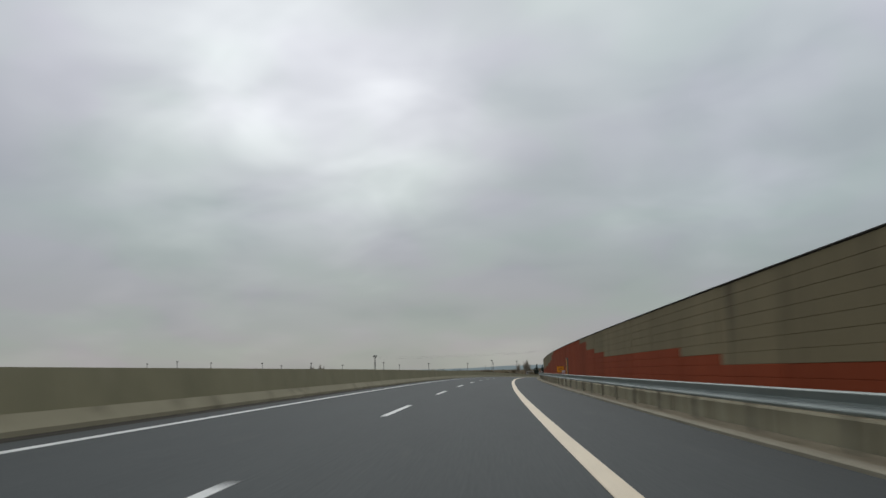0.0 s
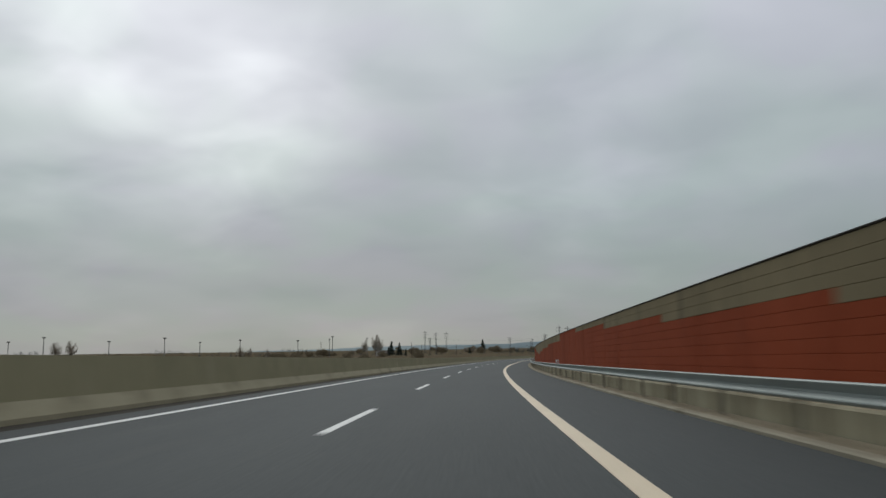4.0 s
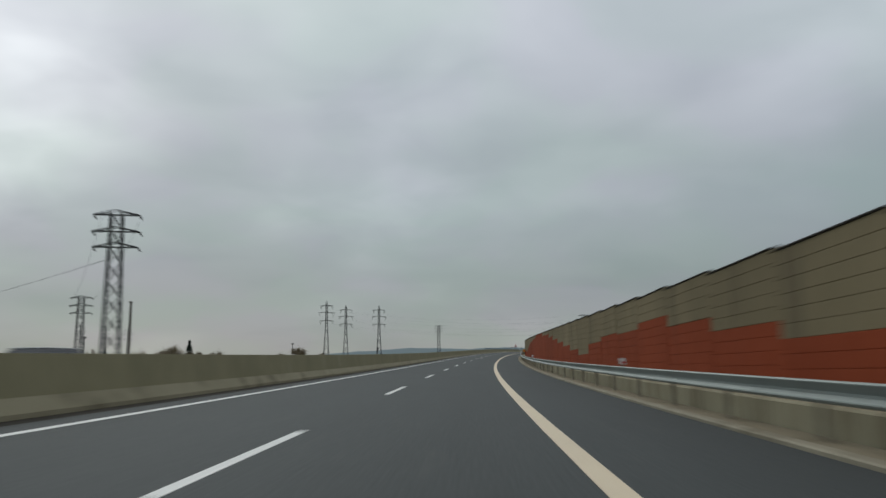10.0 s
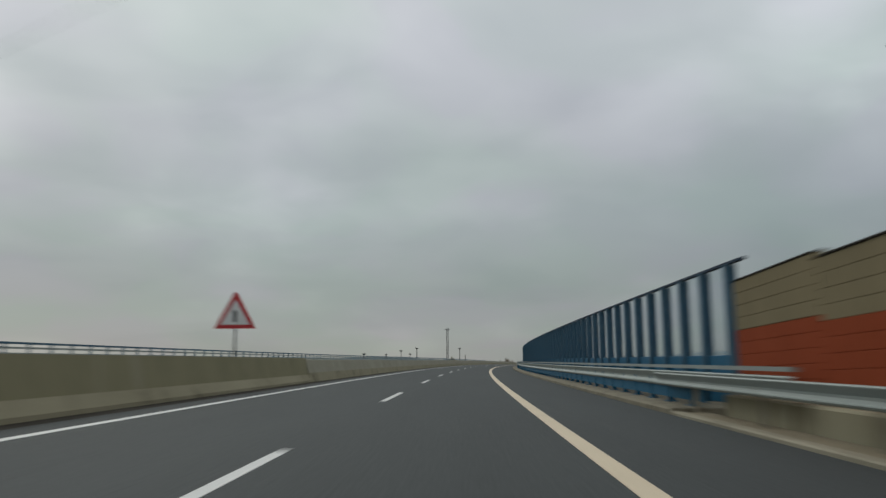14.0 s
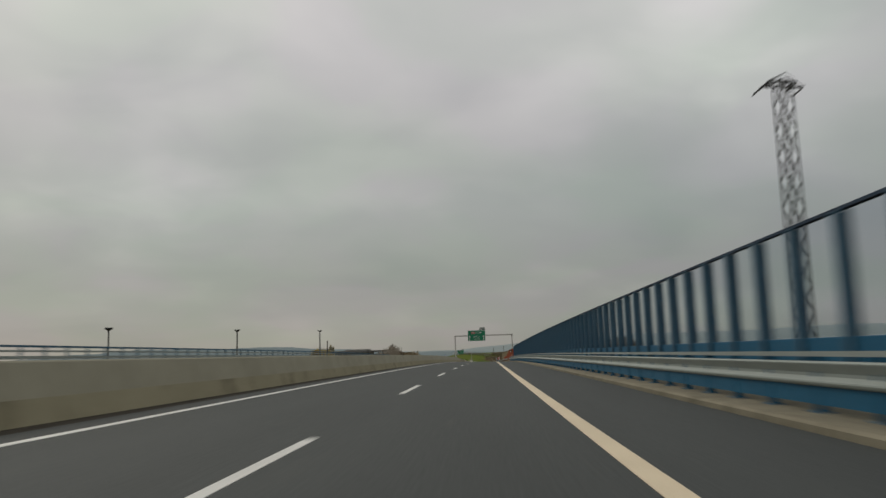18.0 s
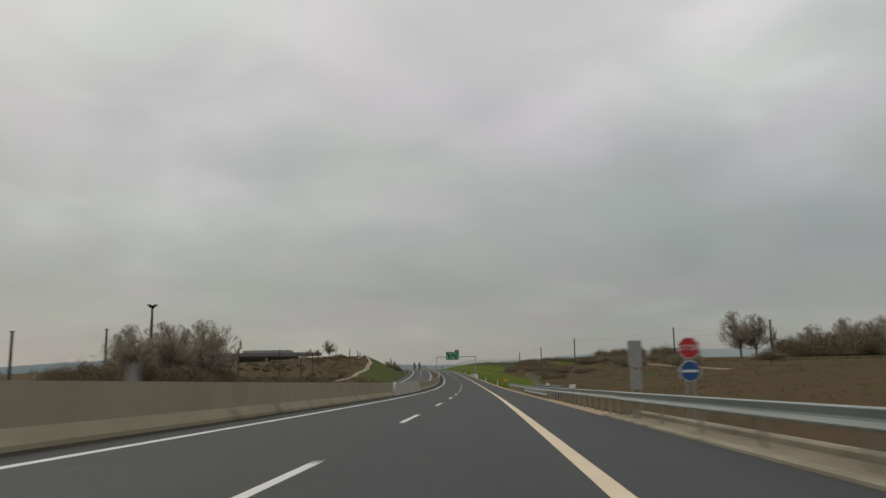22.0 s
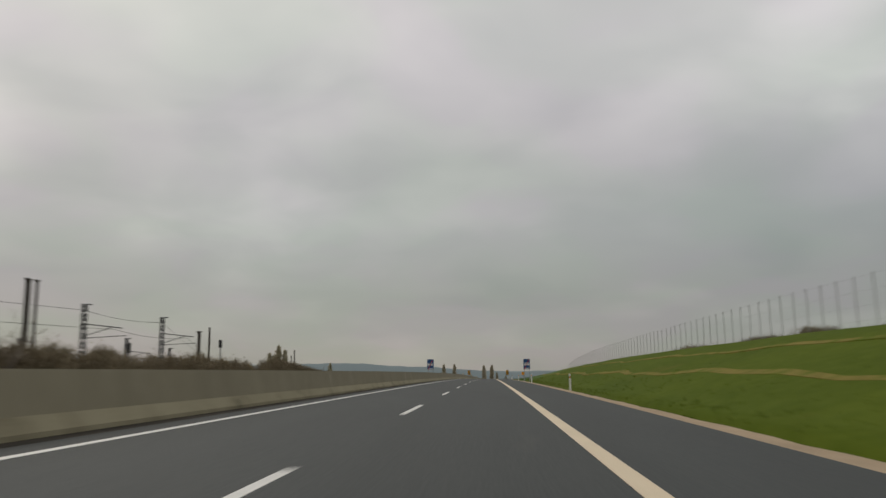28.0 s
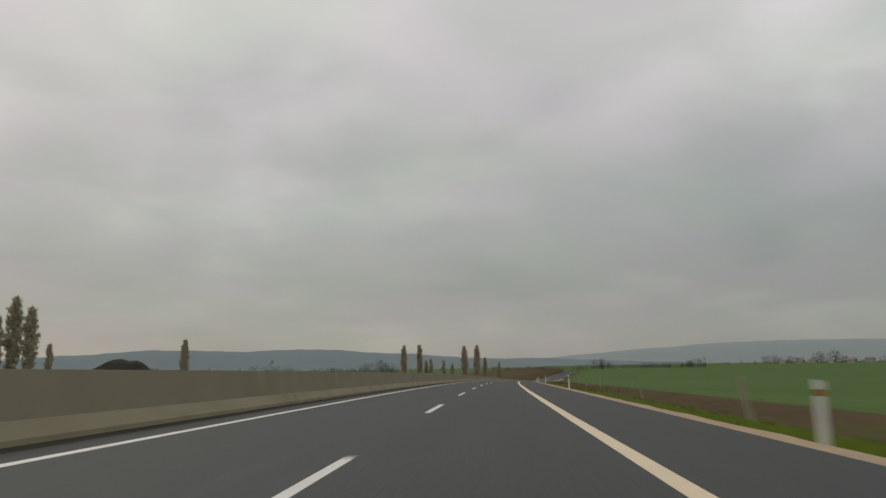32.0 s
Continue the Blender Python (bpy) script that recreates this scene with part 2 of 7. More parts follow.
NEWCON = mat("fresh pale concrete", (0.46, 0.45, 0.39), (0.34, 0.332, 0.285), rough=0.9, spec=0.12, grain=5, blotch=0.6, bump=0.12, third=(0.25, 0.235, 0.19), third_at=0.58, stretch=(1, 1, 0.4))
GANTRY = mat("pale galvanised gantry", (0.50, 0.495, 0.465), (0.42, 0.415, 0.39), rough=0.7, metal=0.1, spec=0.3, grain=7, blotch=0.5)
BANKG = mat("dull bank grass", (0.072, 0.092, 0.022), (0.05, 0.066, 0.017), rough=0.97, spec=0.06, grain=1.3, blotch=0.1, bump=0.5, third=(0.098, 0.082, 0.034), third_at=0.54)
DIRT = mat("dusty kerb dirt", (0.30, 0.262, 0.185), (0.19, 0.165, 0.115), rough=0.97, spec=0.08, grain=9, blotch=0.5, bump=0.4, third=(0.13, 0.12, 0.07), third_at=0.58)
KERB = mat("kerb concrete", (0.35, 0.32, 0.24), (0.22, 0.20, 0.15), rough=0.92, spec=0.1, grain=7, blotch=0.5, bump=0.3, third=(0.17, 0.15, 0.105), third_at=0.56)
GRAVEL = mat("verge gravel", (0.46, 0.355, 0.245), (0.32, 0.25, 0.172), rough=0.95, spec=0.1, grain=25, blotch=0.9, bump=0.5)
# pairs of dark streaks on the plinth under the wall's posts
_t = PLINTH.node_tree
_bs = _t.nodes["Principled BSDF"]
_col = _bs.inputs["Base Color"].links[0].from_socket
_uv, _sp = _t.nodes.new("ShaderNodeTexCoord"), _t.nodes.new("ShaderNodeSeparateXYZ")
_t.links.new(_uv.outputs["UV"], _sp.inputs[0])
_away = math_node(_t, "MULTIPLY", math_node(_t, "ABSOLUTE", math_node(_t, "SUBTRACT", math_node(_t, "FRACT", math_node(_t, "MULTIPLY_ADD", _sp.outputs[1], 0.25, 0.25)), 0.5)), 4.0)
_streak = math_node(_t, "SUBTRACT", 1.0, math_node(_t, "DIVIDE", math_node(_t, "ABSOLUTE", math_node(_t, "SUBTRACT", _away, 0.15)), 0.09), clamp=True)
_nz = node(_t, "ShaderNodeTexNoise", Scale=0.9, Detail=2.0)
_t.links.new(_uv.outputs["UV"], _nz.inputs["Vector"])
_t.links.new(mix(_t, "MULTIPLY", math_node(_t, "MULTIPLY", _streak, _nz.outputs[0]), _col, (0.22, 0.20, 0.17)), _bs.inputs["Base Color"])
PANEL = mat("ribbed concrete panel", (0.255, 0.214, 0.130), (0.180, 0.152, 0.093), rough=0.95, spec=0.08, grain=6, blotch=0.33, spread=0.5, bump=0.3, third=(0.125, 0.105, 0.07), third_at=0.57, random_tone=0.05, stretch=(1, 1, 0.16), lay="World")
RED = mat("red painted panel", (0.285, 0.063, 0.026), (0.212, 0.046, 0.0185), rough=0.95, spec=0.08, grain=6, blotch=0.33, spread=0.5, bump=0.3, third=(0.20, 0.050, 0.024), third_at=0.6, random_tone=0.05, stretch=(1, 1, 0.3), lay="World")
CAP = mat("dark wall cap", (0.05, 0.047, 0.04), rough=0.9, spec=0.1, grain=5)
STEEL = mat("galvanised steel", (0.325, 0.36, 0.34), (0.25, 0.282, 0.268), rough=0.6, metal=0.3, grain=9, blotch=0.8, bump=0.03)
STEEL_D = mat("dull steel", (0.2, 0.205, 0.2), (0.14, 0.145, 0.14), rough=0.6, metal=0.4, grain=9)
MASTC = mat("grey mast paint", (0.33, 0.34, 0.335), (0.26, 0.265, 0.26), rough=0.6, grain=6)
DARKM = mat("dark lattice steel", (0.075, 0.08, 0.082), (0.05, 0.053, 0.055), rough=0.7, metal=0.2, grain=6)
YARDM = mat("dull mast steel", (0.17, 0.175, 0.17), (0.12, 0.125, 0.12), rough=0.7, grain=5)
WOODP = mat("dark pole timber", (0.095, 0.085, 0.072), (0.06, 0.054, 0.046), rough=0.9, grain=8)
BLUE = mat("blue coated steel", (0.010, 0.108, 0.20), (0.009, 0.085, 0.16), rough=0.6, spec=0.2, grain=8, blotch=0.6, third=(0.02, 0.135, 0.225))
POSTM = mat("dusty galvanised post", (0.36, 0.345, 0.27), (0.27, 0.255, 0.20), rough=0.75, metal=0.1, spec=0.2, grain=6, blotch=0.8, third=(0.2, 0.16, 0.10), third_at=0.6)
SCRB = mat("faded blue post", (0.068, 0.145, 0.212), (0.054, 0.118, 0.175), rough=0.7, spec=0.15, grain=6, blotch=0.5)
NAVY = mat("dark blue rail", (0.014, 0.034, 0.062), (0.010, 0.024, 0.045), rough=0.7, spec=0.12, grain=8)
BRKERB = mat("mottled bridge kerb", (0.275, 0.25, 0.185), (0.17, 0.154, 0.115), rough=0.95, spec=0.1, grain=5, blotch=0.9, spread=0.4, bump=0.3, third=(0.13, 0.115, 0.083), third_at=0.57)
GREEN = mat("green sign face", (0.0, 0.205, 0.10), (0.0, 0.185, 0.09), rough=0.45, grain=3, blotch=0.5)
DGREEN = mat("dark green plate", (0.01, 0.07, 0.05), rough=0.5, grain=3)
WHITE = mat("white sign face", (0.75, 0.76, 0.75), (0.66, 0.67, 0.66), rough=0.5, grain=5)
SRED = mat("red sign face", (0.52, 0.03, 0.035), (0.44, 0.025, 0.03), rough=0.5, grain=5)
SBLUE = mat("blue sign face", (0.012, 0.085, 0.25), (0.01, 0.07, 0.21), rough=0.45, grain=4)
ORANGE = mat("orange board", (0.90, 0.36, 0.015), (0.82, 0.31, 0.015), rough=0.5, grain=5)
YELLOW = mat("yellow work sign", (0.66, 0.33, 0.01), (0.58, 0.28, 0.01), rough=0.5, grain=5)
BANDM = mat("weathered red-brown band", (0.16, 0.05, 0.022), (0.09, 0.035, 0.02), rough=0.6, grain=6)
BLACK = mat("black print", (0.02, 0.02, 0.02), rough=0.6, grain=5)
RUBBER = mat("black rubber", (0.018, 0.018, 0.018), rough=0.85, grain=20)
CARP = mat("silver car paint", (0.55, 0.56, 0.57), (0.5, 0.51, 0.52), rough=0.3, metal=0.3, grain=3)
DGLASS = mat("dark car glass", (0.015, 0.018, 0.02), rough=0.12, grain=3)
BARK = mat("bare bark", (0.23, 0.20, 0.165), (0.155, 0.135, 0.11), rough=0.95, spec=0.1, grain=12, blotch=1.5)
TWIG = mat("bare twigs", (0.42, 0.375, 0.31), (0.32, 0.285, 0.235), rough=0.95, spec=0.08, grain=3)
TWIGP = mat("poplar twigs", (0.52, 0.46, 0.34), (0.40, 0.36, 0.27), rough=0.95, spec=0.08, grain=2)
LEAFY = mat("fresh spring leaves", (0.47, 0.365, 0.14), (0.37, 0.29, 0.11), rough=0.9, spec=0.1, grain=2)
SPRUCE = mat("spruce needles", (0.028, 0.042, 0.03), (0.018, 0.028, 0.02), rough=0.9, grain=3)
SCRUB = mat("dry scrub", (0.26, 0.215, 0.145), (0.175, 0.15, 0.10), rough=0.95, spec=0.08, grain=2, blotch=0.3)
WEED = mat("dry weeds", (0.135, 0.108, 0.056), (0.09, 0.077, 0.04), rough=0.95, spec=0.06, grain=2, blotch=0.08, third=(0.078, 0.09, 0.028), third_at=0.55)
GRASS = mat("spring grass", (0.086, 0.118, 0.0095), (0.058, 0.088, 0.0075), rough=0.95, spec=0.06, grain=1.6, blotch=0.09, spread=0.5, bump=0.5, third=(0.108, 0.110, 0.017), third_at=0.62)
WHEAT = mat("young wheat field", (0.080, 0.135, 0.036), (0.060, 0.108, 0.030), rough=0.95, spec=0.08, grain=0.6, blotch=0.03, spread=0.4, bump=0.5)
SOIL = mat("brown fallow field", (0.105, 0.074, 0.038), (0.072, 0.053, 0.029), rough=0.98, spec=0.05, grain=0.9, blotch=0.06, spread=0.5, bump=0.6, third=(0.07, 0.082, 0.027), third_at=0.55)
STRAW = mat("dry straw line", (0.22, 0.18, 0.05), (0.15, 0.135, 0.035), rough=0.98, spec=0.06, grain=2, blotch=0.3, bump=0.4, third=(0.092, 0.125, 0.014), third_at=0.5)
SAND = mat("sandy track", (0.33, 0.27, 0.19), (0.25, 0.2, 0.14), rough=0.98, grain=2, blotch=0.3, bump=0.4)
# the air's blue-grey haze is mixed into both ridge colours
HILL = mat("distant haze-tinted wooded hills", (0.200, 0.245, 0.256), (0.185, 0.228, 0.240), rough=1.0, grain=0.02, blotch=0.004, spec=0.0)
HILL2 = mat("distant haze-tinted pale hills", (0.268, 0.312, 0.314), (0.256, 0.300, 0.303), rough=1.0, grain=0.02, blotch=0.004, spec=0.0)
ROOF = mat("far roof", (0.2, 0.17, 0.15), (0.15, 0.13, 0.12), rough=0.9)
RENDER_W = mat("far house wall", (0.45, 0.43, 0.4), (0.36, 0.345, 0.32), rough=0.9)

ACRYL = bpy.data.materials.new("clear acrylic")
ACRYL.use_nodes = True
_t = ACRYL.node_tree
_t.nodes.clear()
_tr = node(_t, "ShaderNodeBsdfTransparent")
_tr.inputs[0].default_value = (0.86, 0.89, 0.91, 1)
_gl = node(_t, "ShaderNodeBsdfGlossy", Roughness=0.12)
_mx = node(_t, "ShaderNodeMixShader")
_mx.inputs[0].default_value = 0.07
_t.links.new(_tr.outputs[0], _mx.inputs[1])
_t.links.new(_gl.outputs[0], _mx.inputs[2])
_o = _t.nodes.new("ShaderNodeOutputMaterial")
_t.links.new(_mx.outputs[0], _o.inputs[0])

# ---- small tools ----


def mesh_of(name, bm, material, smooth=False):
    me = bpy.data.meshes.new(name)
    bm.to_mesh(me)
    bm.free()
    for m in (material if isinstance(material, (list, tuple)) else (material,)):
        me.materials.append(m)
    if smooth:
        for f in me.polygons:
            f.use_smooth = True
    return me


def mesh_from(name, verts, faces, material, smooth=False):
    me = bpy.data.meshes.new(name)
    me.from_pydata([tuple(v) for v in verts], [], faces)
    me.materials.append(material)
    if smooth:
        for f in me.polygons:
            f.use_smooth = True
    me.update()
    return me


def part(name, data, material, parent, label="", at=None):
    """One mesh under a thing or a part. data: a bmesh, or a mesh shared with other parts."""
    me = data if isinstance(data, bpy.types.Mesh) else mesh_of(name, data, material)
    ob = new(name, me)
    ob.parent = parent
    if at is not None:
        ob.matrix_basis = at
    if label:
        ob["label"] = label
    return ob


def place(s, o, h=0.0, turn=0.0, fall=True):
    """A pose on the road's line, facing along it, without the scale."""
    return Matrix.Translation(spot(s, o, h, fall) * U) @ Matrix.Rotation(-heading(s) + turn, 4, "Z")


def thing(name, label, category, m, group="", kind=""):
    ob = new(name)
    ob.matrix_basis = m @ Matrix.Diagonal((U, U, U, 1))
    return tagged(ob, label, category, group, kind)


def whole(name, me, label, category, m=None, group="", kind=""):
    """A thing of one mesh."""
    ob = new(name, me)
    ob.matrix_basis = (m or Matrix()) @ Matrix.Diagonal((U, U, U, 1))
    return tagged(ob, label, category, group, kind)


def box(bm, x0, x1, y0, y1, z0, z1, bevel=0.0):
    r = bmesh.ops.create_cube(bm, size=1.0, matrix=Matrix.Translation(((x0 + x1) / 2, (y0 + y1) / 2, (z0 + z1) / 2)) @ Matrix.Diagonal((x1 - x0, y1 - y0, z1 - z0, 1)))
    if bevel:
        ed = list({e for v in r["verts"] for e in v.link_edges})
        bmesh.ops.bevel(bm, geom=ed, offset=bevel, segments=1, affect="EDGES")
    return bm


def rod(bm, a, b, r0, r1=None, sides=6):
    """A tapered bar from a to b."""
    a, b = Vector(a), Vector(b)
    d = b - a
    m = Matrix.Translation((a + b) / 2) @ d.to_track_quat("Z", "Y").to_matrix().to_4x4()
    bmesh.ops.create_cone(bm, cap_ends=True, segments=sides, radius1=r0, radius2=r0 if r1 is None else r1, depth=d.length, matrix=m)
    return bm


def disc(bm, x, y, z, r, t, n=24):
    """A round plate facing -y."""
    bmesh.ops.create_cone(bm, cap_ends=True, segments=n, radius1=r, radius2=r, depth=t, matrix=Matrix.Translation((x, y, z)) @ Matrix.Rotation(math.pi / 2, 4, "X"))
    return bm


def poly(bm, pts, y0, y1):
    """An outline in x and z, given thickness from y0 to y1."""
    f = [bm.verts.new((x, y0, z)) for x, z in pts]
    g = [bm.verts.new((x, y1, z)) for x, z in pts]
    bm.faces.new(f)
    bm.faces.new(g[::-1])
    for k in range(len(pts)):
        j = (k + 1) % len(pts)
        bm.faces.new((f[j], f[k], g[k], g[j]))
    return bm


def lettering(text, size, x, y, z, name="lettering"):
    """Raised letters facing -y, centred at x, with z as the middle of their height."""
    cu = bpy.data.curves.new(name, "FONT")
    cu.body, cu.size, cu.align_x, cu.align_y, cu.extrude = text, size, "CENTER", "CENTER", 0.012
    ob = bpy.data.objects.new(name, cu)
    scene.collection.objects.link(ob)
    dg = bpy.context.evaluated_depsgraph_get()
    me = bpy.data.meshes.new_from_object(ob.evaluated_get(dg))
    bpy.data.objects.remove(ob)
    me.transform(Matrix.Translation((x, y, z)) @ Matrix.Rotation(math.pi / 2, 4, "X"))
    return me


def strip(name, profile, s0, s1, material, step=8.0, closed=True, fall=True, smooth=False):
    """A profile of (o, h) drawn along the road from s0 to s1. profile may be a function of s."""
    n = max(2, int(round((s1 - s0) / step)) + 1)
    verts, faces, flat = [], [], []
    for k in range(n):
        s = s0 + (s1 - s0) * k / (n - 1)
        pr = profile(s) if callable(profile) else profile
        verts += [spot(s, o, h, fall) for o, h in pr]
        flat += [(o, s) for o, h in pr]
    m = len(pr)
    for k in range(n - 1):
        for j in range(m if closed else m - 1):
            a, b = k * m + j, k * m + (j + 1) % m
            faces.append((a, a + m, b + m, b))
    if closed:
        faces += [tuple(range(m)), tuple(range((n - 1) * m, n * m))[::-1]]
    me = mesh_from(name, verts, faces, material, smooth)
    loop = np.empty(len(me.loops), dtype=np.int32)
    me.loops.foreach_get("vertex_index", loop)
    me.uv_layers.new(name="UVMap").data.foreach_set("uv", np.array(flat, dtype=np.float32)[loop].ravel())
    return me

# ---- ground: one sheet, laid along the road and drawn out to the horizon ----
BRIDGE = (1170.0, 1659.8)


def table(s, *rows):
    return float(np.interp(s, [r[0] for r in rows], [r[1] for r in rows]))


def crest(s):
    """Height of the grassy slope right of the road."""
    return table(s, (1655, -5), (1700, -1.2), (1760, -0.9), (1880, -0.6), (1930, 0.6), (1985, 2.3), (2040, 2.95), (2330, 2.9), (2391, 2.65), (2431, 2.3), (2464, 1.3), (2500, -0.5), (2700, -0.7))


def field(s):
    """Height of the land further right."""
    return table(s, (1600, -5), (1700, -1.0), (1780, 1.2), (1900, 3.3), (1985, 4.4), (2100, 4.6), (2330, 4.2), (2420, 2.6), (2500, -0.9), (2800, -1.3), (3000, -0.5), (3300, 4.5), (3700, 8))


def bank(s):
    """Height of the land left of the far carriageway."""
    return table(s, (1000, -2.0), (1120, -3.5), (1180, -7), (1640, -7), (1700, -1.2), (1780, 0.6), (2100, 1.1), (2250, 1.2), (2370, 1.4), (2400, 1.9), (2412, 1.6), (2428, 0.7), (2480, -0.2), (2600, -1.0), (3000, -0.5), (3300, 4.0), (3700, 7))


def ground_at(s, o):
    """Height of the ground over the road's level line."""
    under = table(s, (1100, -0.75), (1168, -1.2), (1182, -8), (1644, -8), (1658, -1.2), (1720, -0.75))
    if -19.5 <= o <= 8.3:
        return under
    if o > 8.3:
        c, f = crest(s), field(s)
        if s < 1655:
            c = f = table(s, (1000, -1.5), (1130, -4), (1180, -8), (1600, -8), (1655, -5))
        prof = ((8.3, -0.28), (9.5, -0.15 if c > 0 else -0.45), (12.8, c * 0.34 - 0.1), (16.6, c * 0.70), (20, c), (26, c + (f - c) * 0.25), (45, f), (120, f + (0.8 if s < 2450 else 0)), (300, f + (3 if s > 3000 else 0)), (1200, f + (3 if s > 3000 else -2)))
        if BRIDGE[0] < s < BRIDGE[1]:
            prof = ((8.3, under), (12, c), (1200, c))
        return float(np.interp(o, [p[0] for p in prof], [p[1] for p in prof]))
    b = bank(s)
    hump = 0.0
    if s > 1700:
        along_s = np.interp(s - 1.7 * min(16.0, max(0.0, -o - 40)), [2040, 2090, 2140, 2163, 2200], [0, 0.75, 1.0, 0.65, 0])
        out_o = np.interp(-o, [19.5, 24, 36, 56, 66, 80, 170, 240], [0, 0.25, 1, 1.05, 0.95, 0.75, 0.4, 0])
        hump = 7.2 * along_s * out_o
    return float(np.interp(-o, [19.5, 23, 30, 60, 200, 1200], [-0.6 if s < BRIDGE[0] or s > BRIDGE[1] else under, -0.4 + 0.2 * b, b, b, b - 0.6, b - 3])) + hump


def build_ground():
    ss = [-160] + list(range(-140, 1100, 40)) + list(range(1100, 1720, 12)) + list(range(1720, 1900, 20)) + list(range(1900, 2560, 10)) + list(range(2560, 3000, 30)) + list(range(3000, 4400, 100))
    oo = [-1200, -700, -400, -240, -170, -120, -90, -60, -48, -36, -32.8, -30, -24, -19.6, -19.4, 0, 8.2, 8.4, 9.5, 11, 12.8, 14.6, 16.6, 18.4, 20, 23, 26, 33, 45, 70, 120, 200, 300, 500, 800, 1200]
    right, fwd = Vector((math.cos(0.25), -math.sin(0.25), 0)), Vector((math.sin(0.25), math.cos(0.25), 0))
    cols = [("far", -1200, -7000)] + [("", o, 0) for o in oo] + [("far", 1200, 7000)]
    rows = [(-160, -5000)] + [(s, 0) for s in ss] + [(4390, 5500)]
    rng = random.Random(5)
    verts, faces, kinds = [], [], []
    for s, push in rows:
        for _, o, side in cols:
            rough = 0.0 if -20 < o < 9 else min(0.35, 0.02 + abs(o) * 0.002)
            p = spot(s, o, ground_at(s, o) + rng.uniform(-rough, rough), False)
            verts.append(p + right * side + fwd * push - Vector((0, 0, 6 if side or push else 0)))
    nc = len(cols)
    me_f = []
    for i in range(len(rows) - 1):
        for j in range(nc - 1):
            a = i * nc + j
            me_f.append((a, a + nc, a + nc + 1, a + 1))
            s, o = rows[i][0], (cols[j][1] + cols[j + 1][1]) / 2
            if o > 8:
                k = 0 if 1915 < s < (2475 if o < 13 else 2440) and o < (14.6 if s < 2056 else 40) else (1 if s >= 2440 and o > 13 else 2)
                if s >= 2405:
                    k = 1 if s < 2515 or o > 12.6 else (0 if o <= 9.6 else 2)
            else:
                k = 3 if (2030 < s < 2230 and -32.9 < o < -19) else (2 if s < 2600 or o > -120 else 1)
            kinds.append(k)
    me = mesh_from("ground", verts, me_f, GRASS, smooth=True)
    me.materials.append(WHEAT)
    me.materials.append(SOIL)
    me.materials.append(BANKG)
    me.polygons.foreach_set("material_index", kinds)
    whole("ground", me, "open land with grass slopes, brown fields and young wheat", "ground", kind="structure")


build_ground()


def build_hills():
    """Far ridges round the plain: distance, haze-tinted surface, (bearing, height) along the ridge."""
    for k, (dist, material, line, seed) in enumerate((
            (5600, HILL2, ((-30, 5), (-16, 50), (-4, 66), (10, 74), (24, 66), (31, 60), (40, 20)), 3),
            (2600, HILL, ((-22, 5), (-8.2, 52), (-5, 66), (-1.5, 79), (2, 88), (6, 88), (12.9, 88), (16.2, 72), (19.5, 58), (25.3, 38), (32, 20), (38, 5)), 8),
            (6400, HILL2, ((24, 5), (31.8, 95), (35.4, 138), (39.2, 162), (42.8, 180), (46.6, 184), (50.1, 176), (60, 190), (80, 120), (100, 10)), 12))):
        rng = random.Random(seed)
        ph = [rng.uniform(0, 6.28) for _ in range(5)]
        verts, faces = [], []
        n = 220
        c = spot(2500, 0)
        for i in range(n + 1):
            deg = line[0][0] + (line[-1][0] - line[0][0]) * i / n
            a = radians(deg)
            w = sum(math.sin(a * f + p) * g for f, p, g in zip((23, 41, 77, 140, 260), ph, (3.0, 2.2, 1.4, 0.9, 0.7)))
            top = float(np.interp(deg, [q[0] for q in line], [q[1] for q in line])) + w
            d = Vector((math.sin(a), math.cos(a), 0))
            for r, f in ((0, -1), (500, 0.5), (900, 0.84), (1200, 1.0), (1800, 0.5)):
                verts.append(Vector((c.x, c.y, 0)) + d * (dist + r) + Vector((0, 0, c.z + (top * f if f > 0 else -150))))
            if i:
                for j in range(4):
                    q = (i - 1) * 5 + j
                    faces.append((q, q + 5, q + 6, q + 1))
        whole("hill_ridge", mesh_from("hill_ridge", verts, faces, material, True), "long low wooded ridge tinted with grey haze", "hill", group="ridges round the plain", kind="structure")


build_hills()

# ---- carriageways, markings, kerbs ----
S0, S1 = -30.0, 4300.0
RIGHT = 6.75


def band(o0, o1, h=0.0, t=0.02):
    return [(o0, h), (o1, h), (o1, h - t), (o0, h - t)]


whole("road", strip("road", [(-4.5, 0), (RIGHT, 0), (RIGHT, -0.35), (-4.5, -0.35)], S0, S1, ASPHALT), "dark asphalt carriageway with two lanes and a hard shoulder", "road", kind="structure")
whole("gutter", strip("gutter", [(-5.75, 0.0), (-4.5, 0.0), (-4.5, -0.35), (-5.75, -0.35)], S0, S1, GRIT), "dirty asphalt gutter along the median barrier", "gutter", kind="structure")
whole("edge_line_left", strip("edge_line", band(-3.83, -3.65, 0.006), S0, 3600, PAINT, 6), "solid white line beside the median", "road marking", kind="structure")
whole("edge_line_right", strip("edge_line", band(3.64, 3.91, 0.006), S0, 3600, CREAM, 6), "broad solid cream line beside the hard shoulder", "road marking", kind="structure")
lanes = thing("lane_line", "broken white line between the two lanes", "road marking", Matrix(), kind="structure")
PERIOD = 17.0
for k in range(-1, 205):
    a = k * PERIOD
    bend = strip("dash", band(-0.075, 0.075, 0.006), a, a + PERIOD / 3, PAINT, 3)
    part("dash", bend, PAINT, lanes)


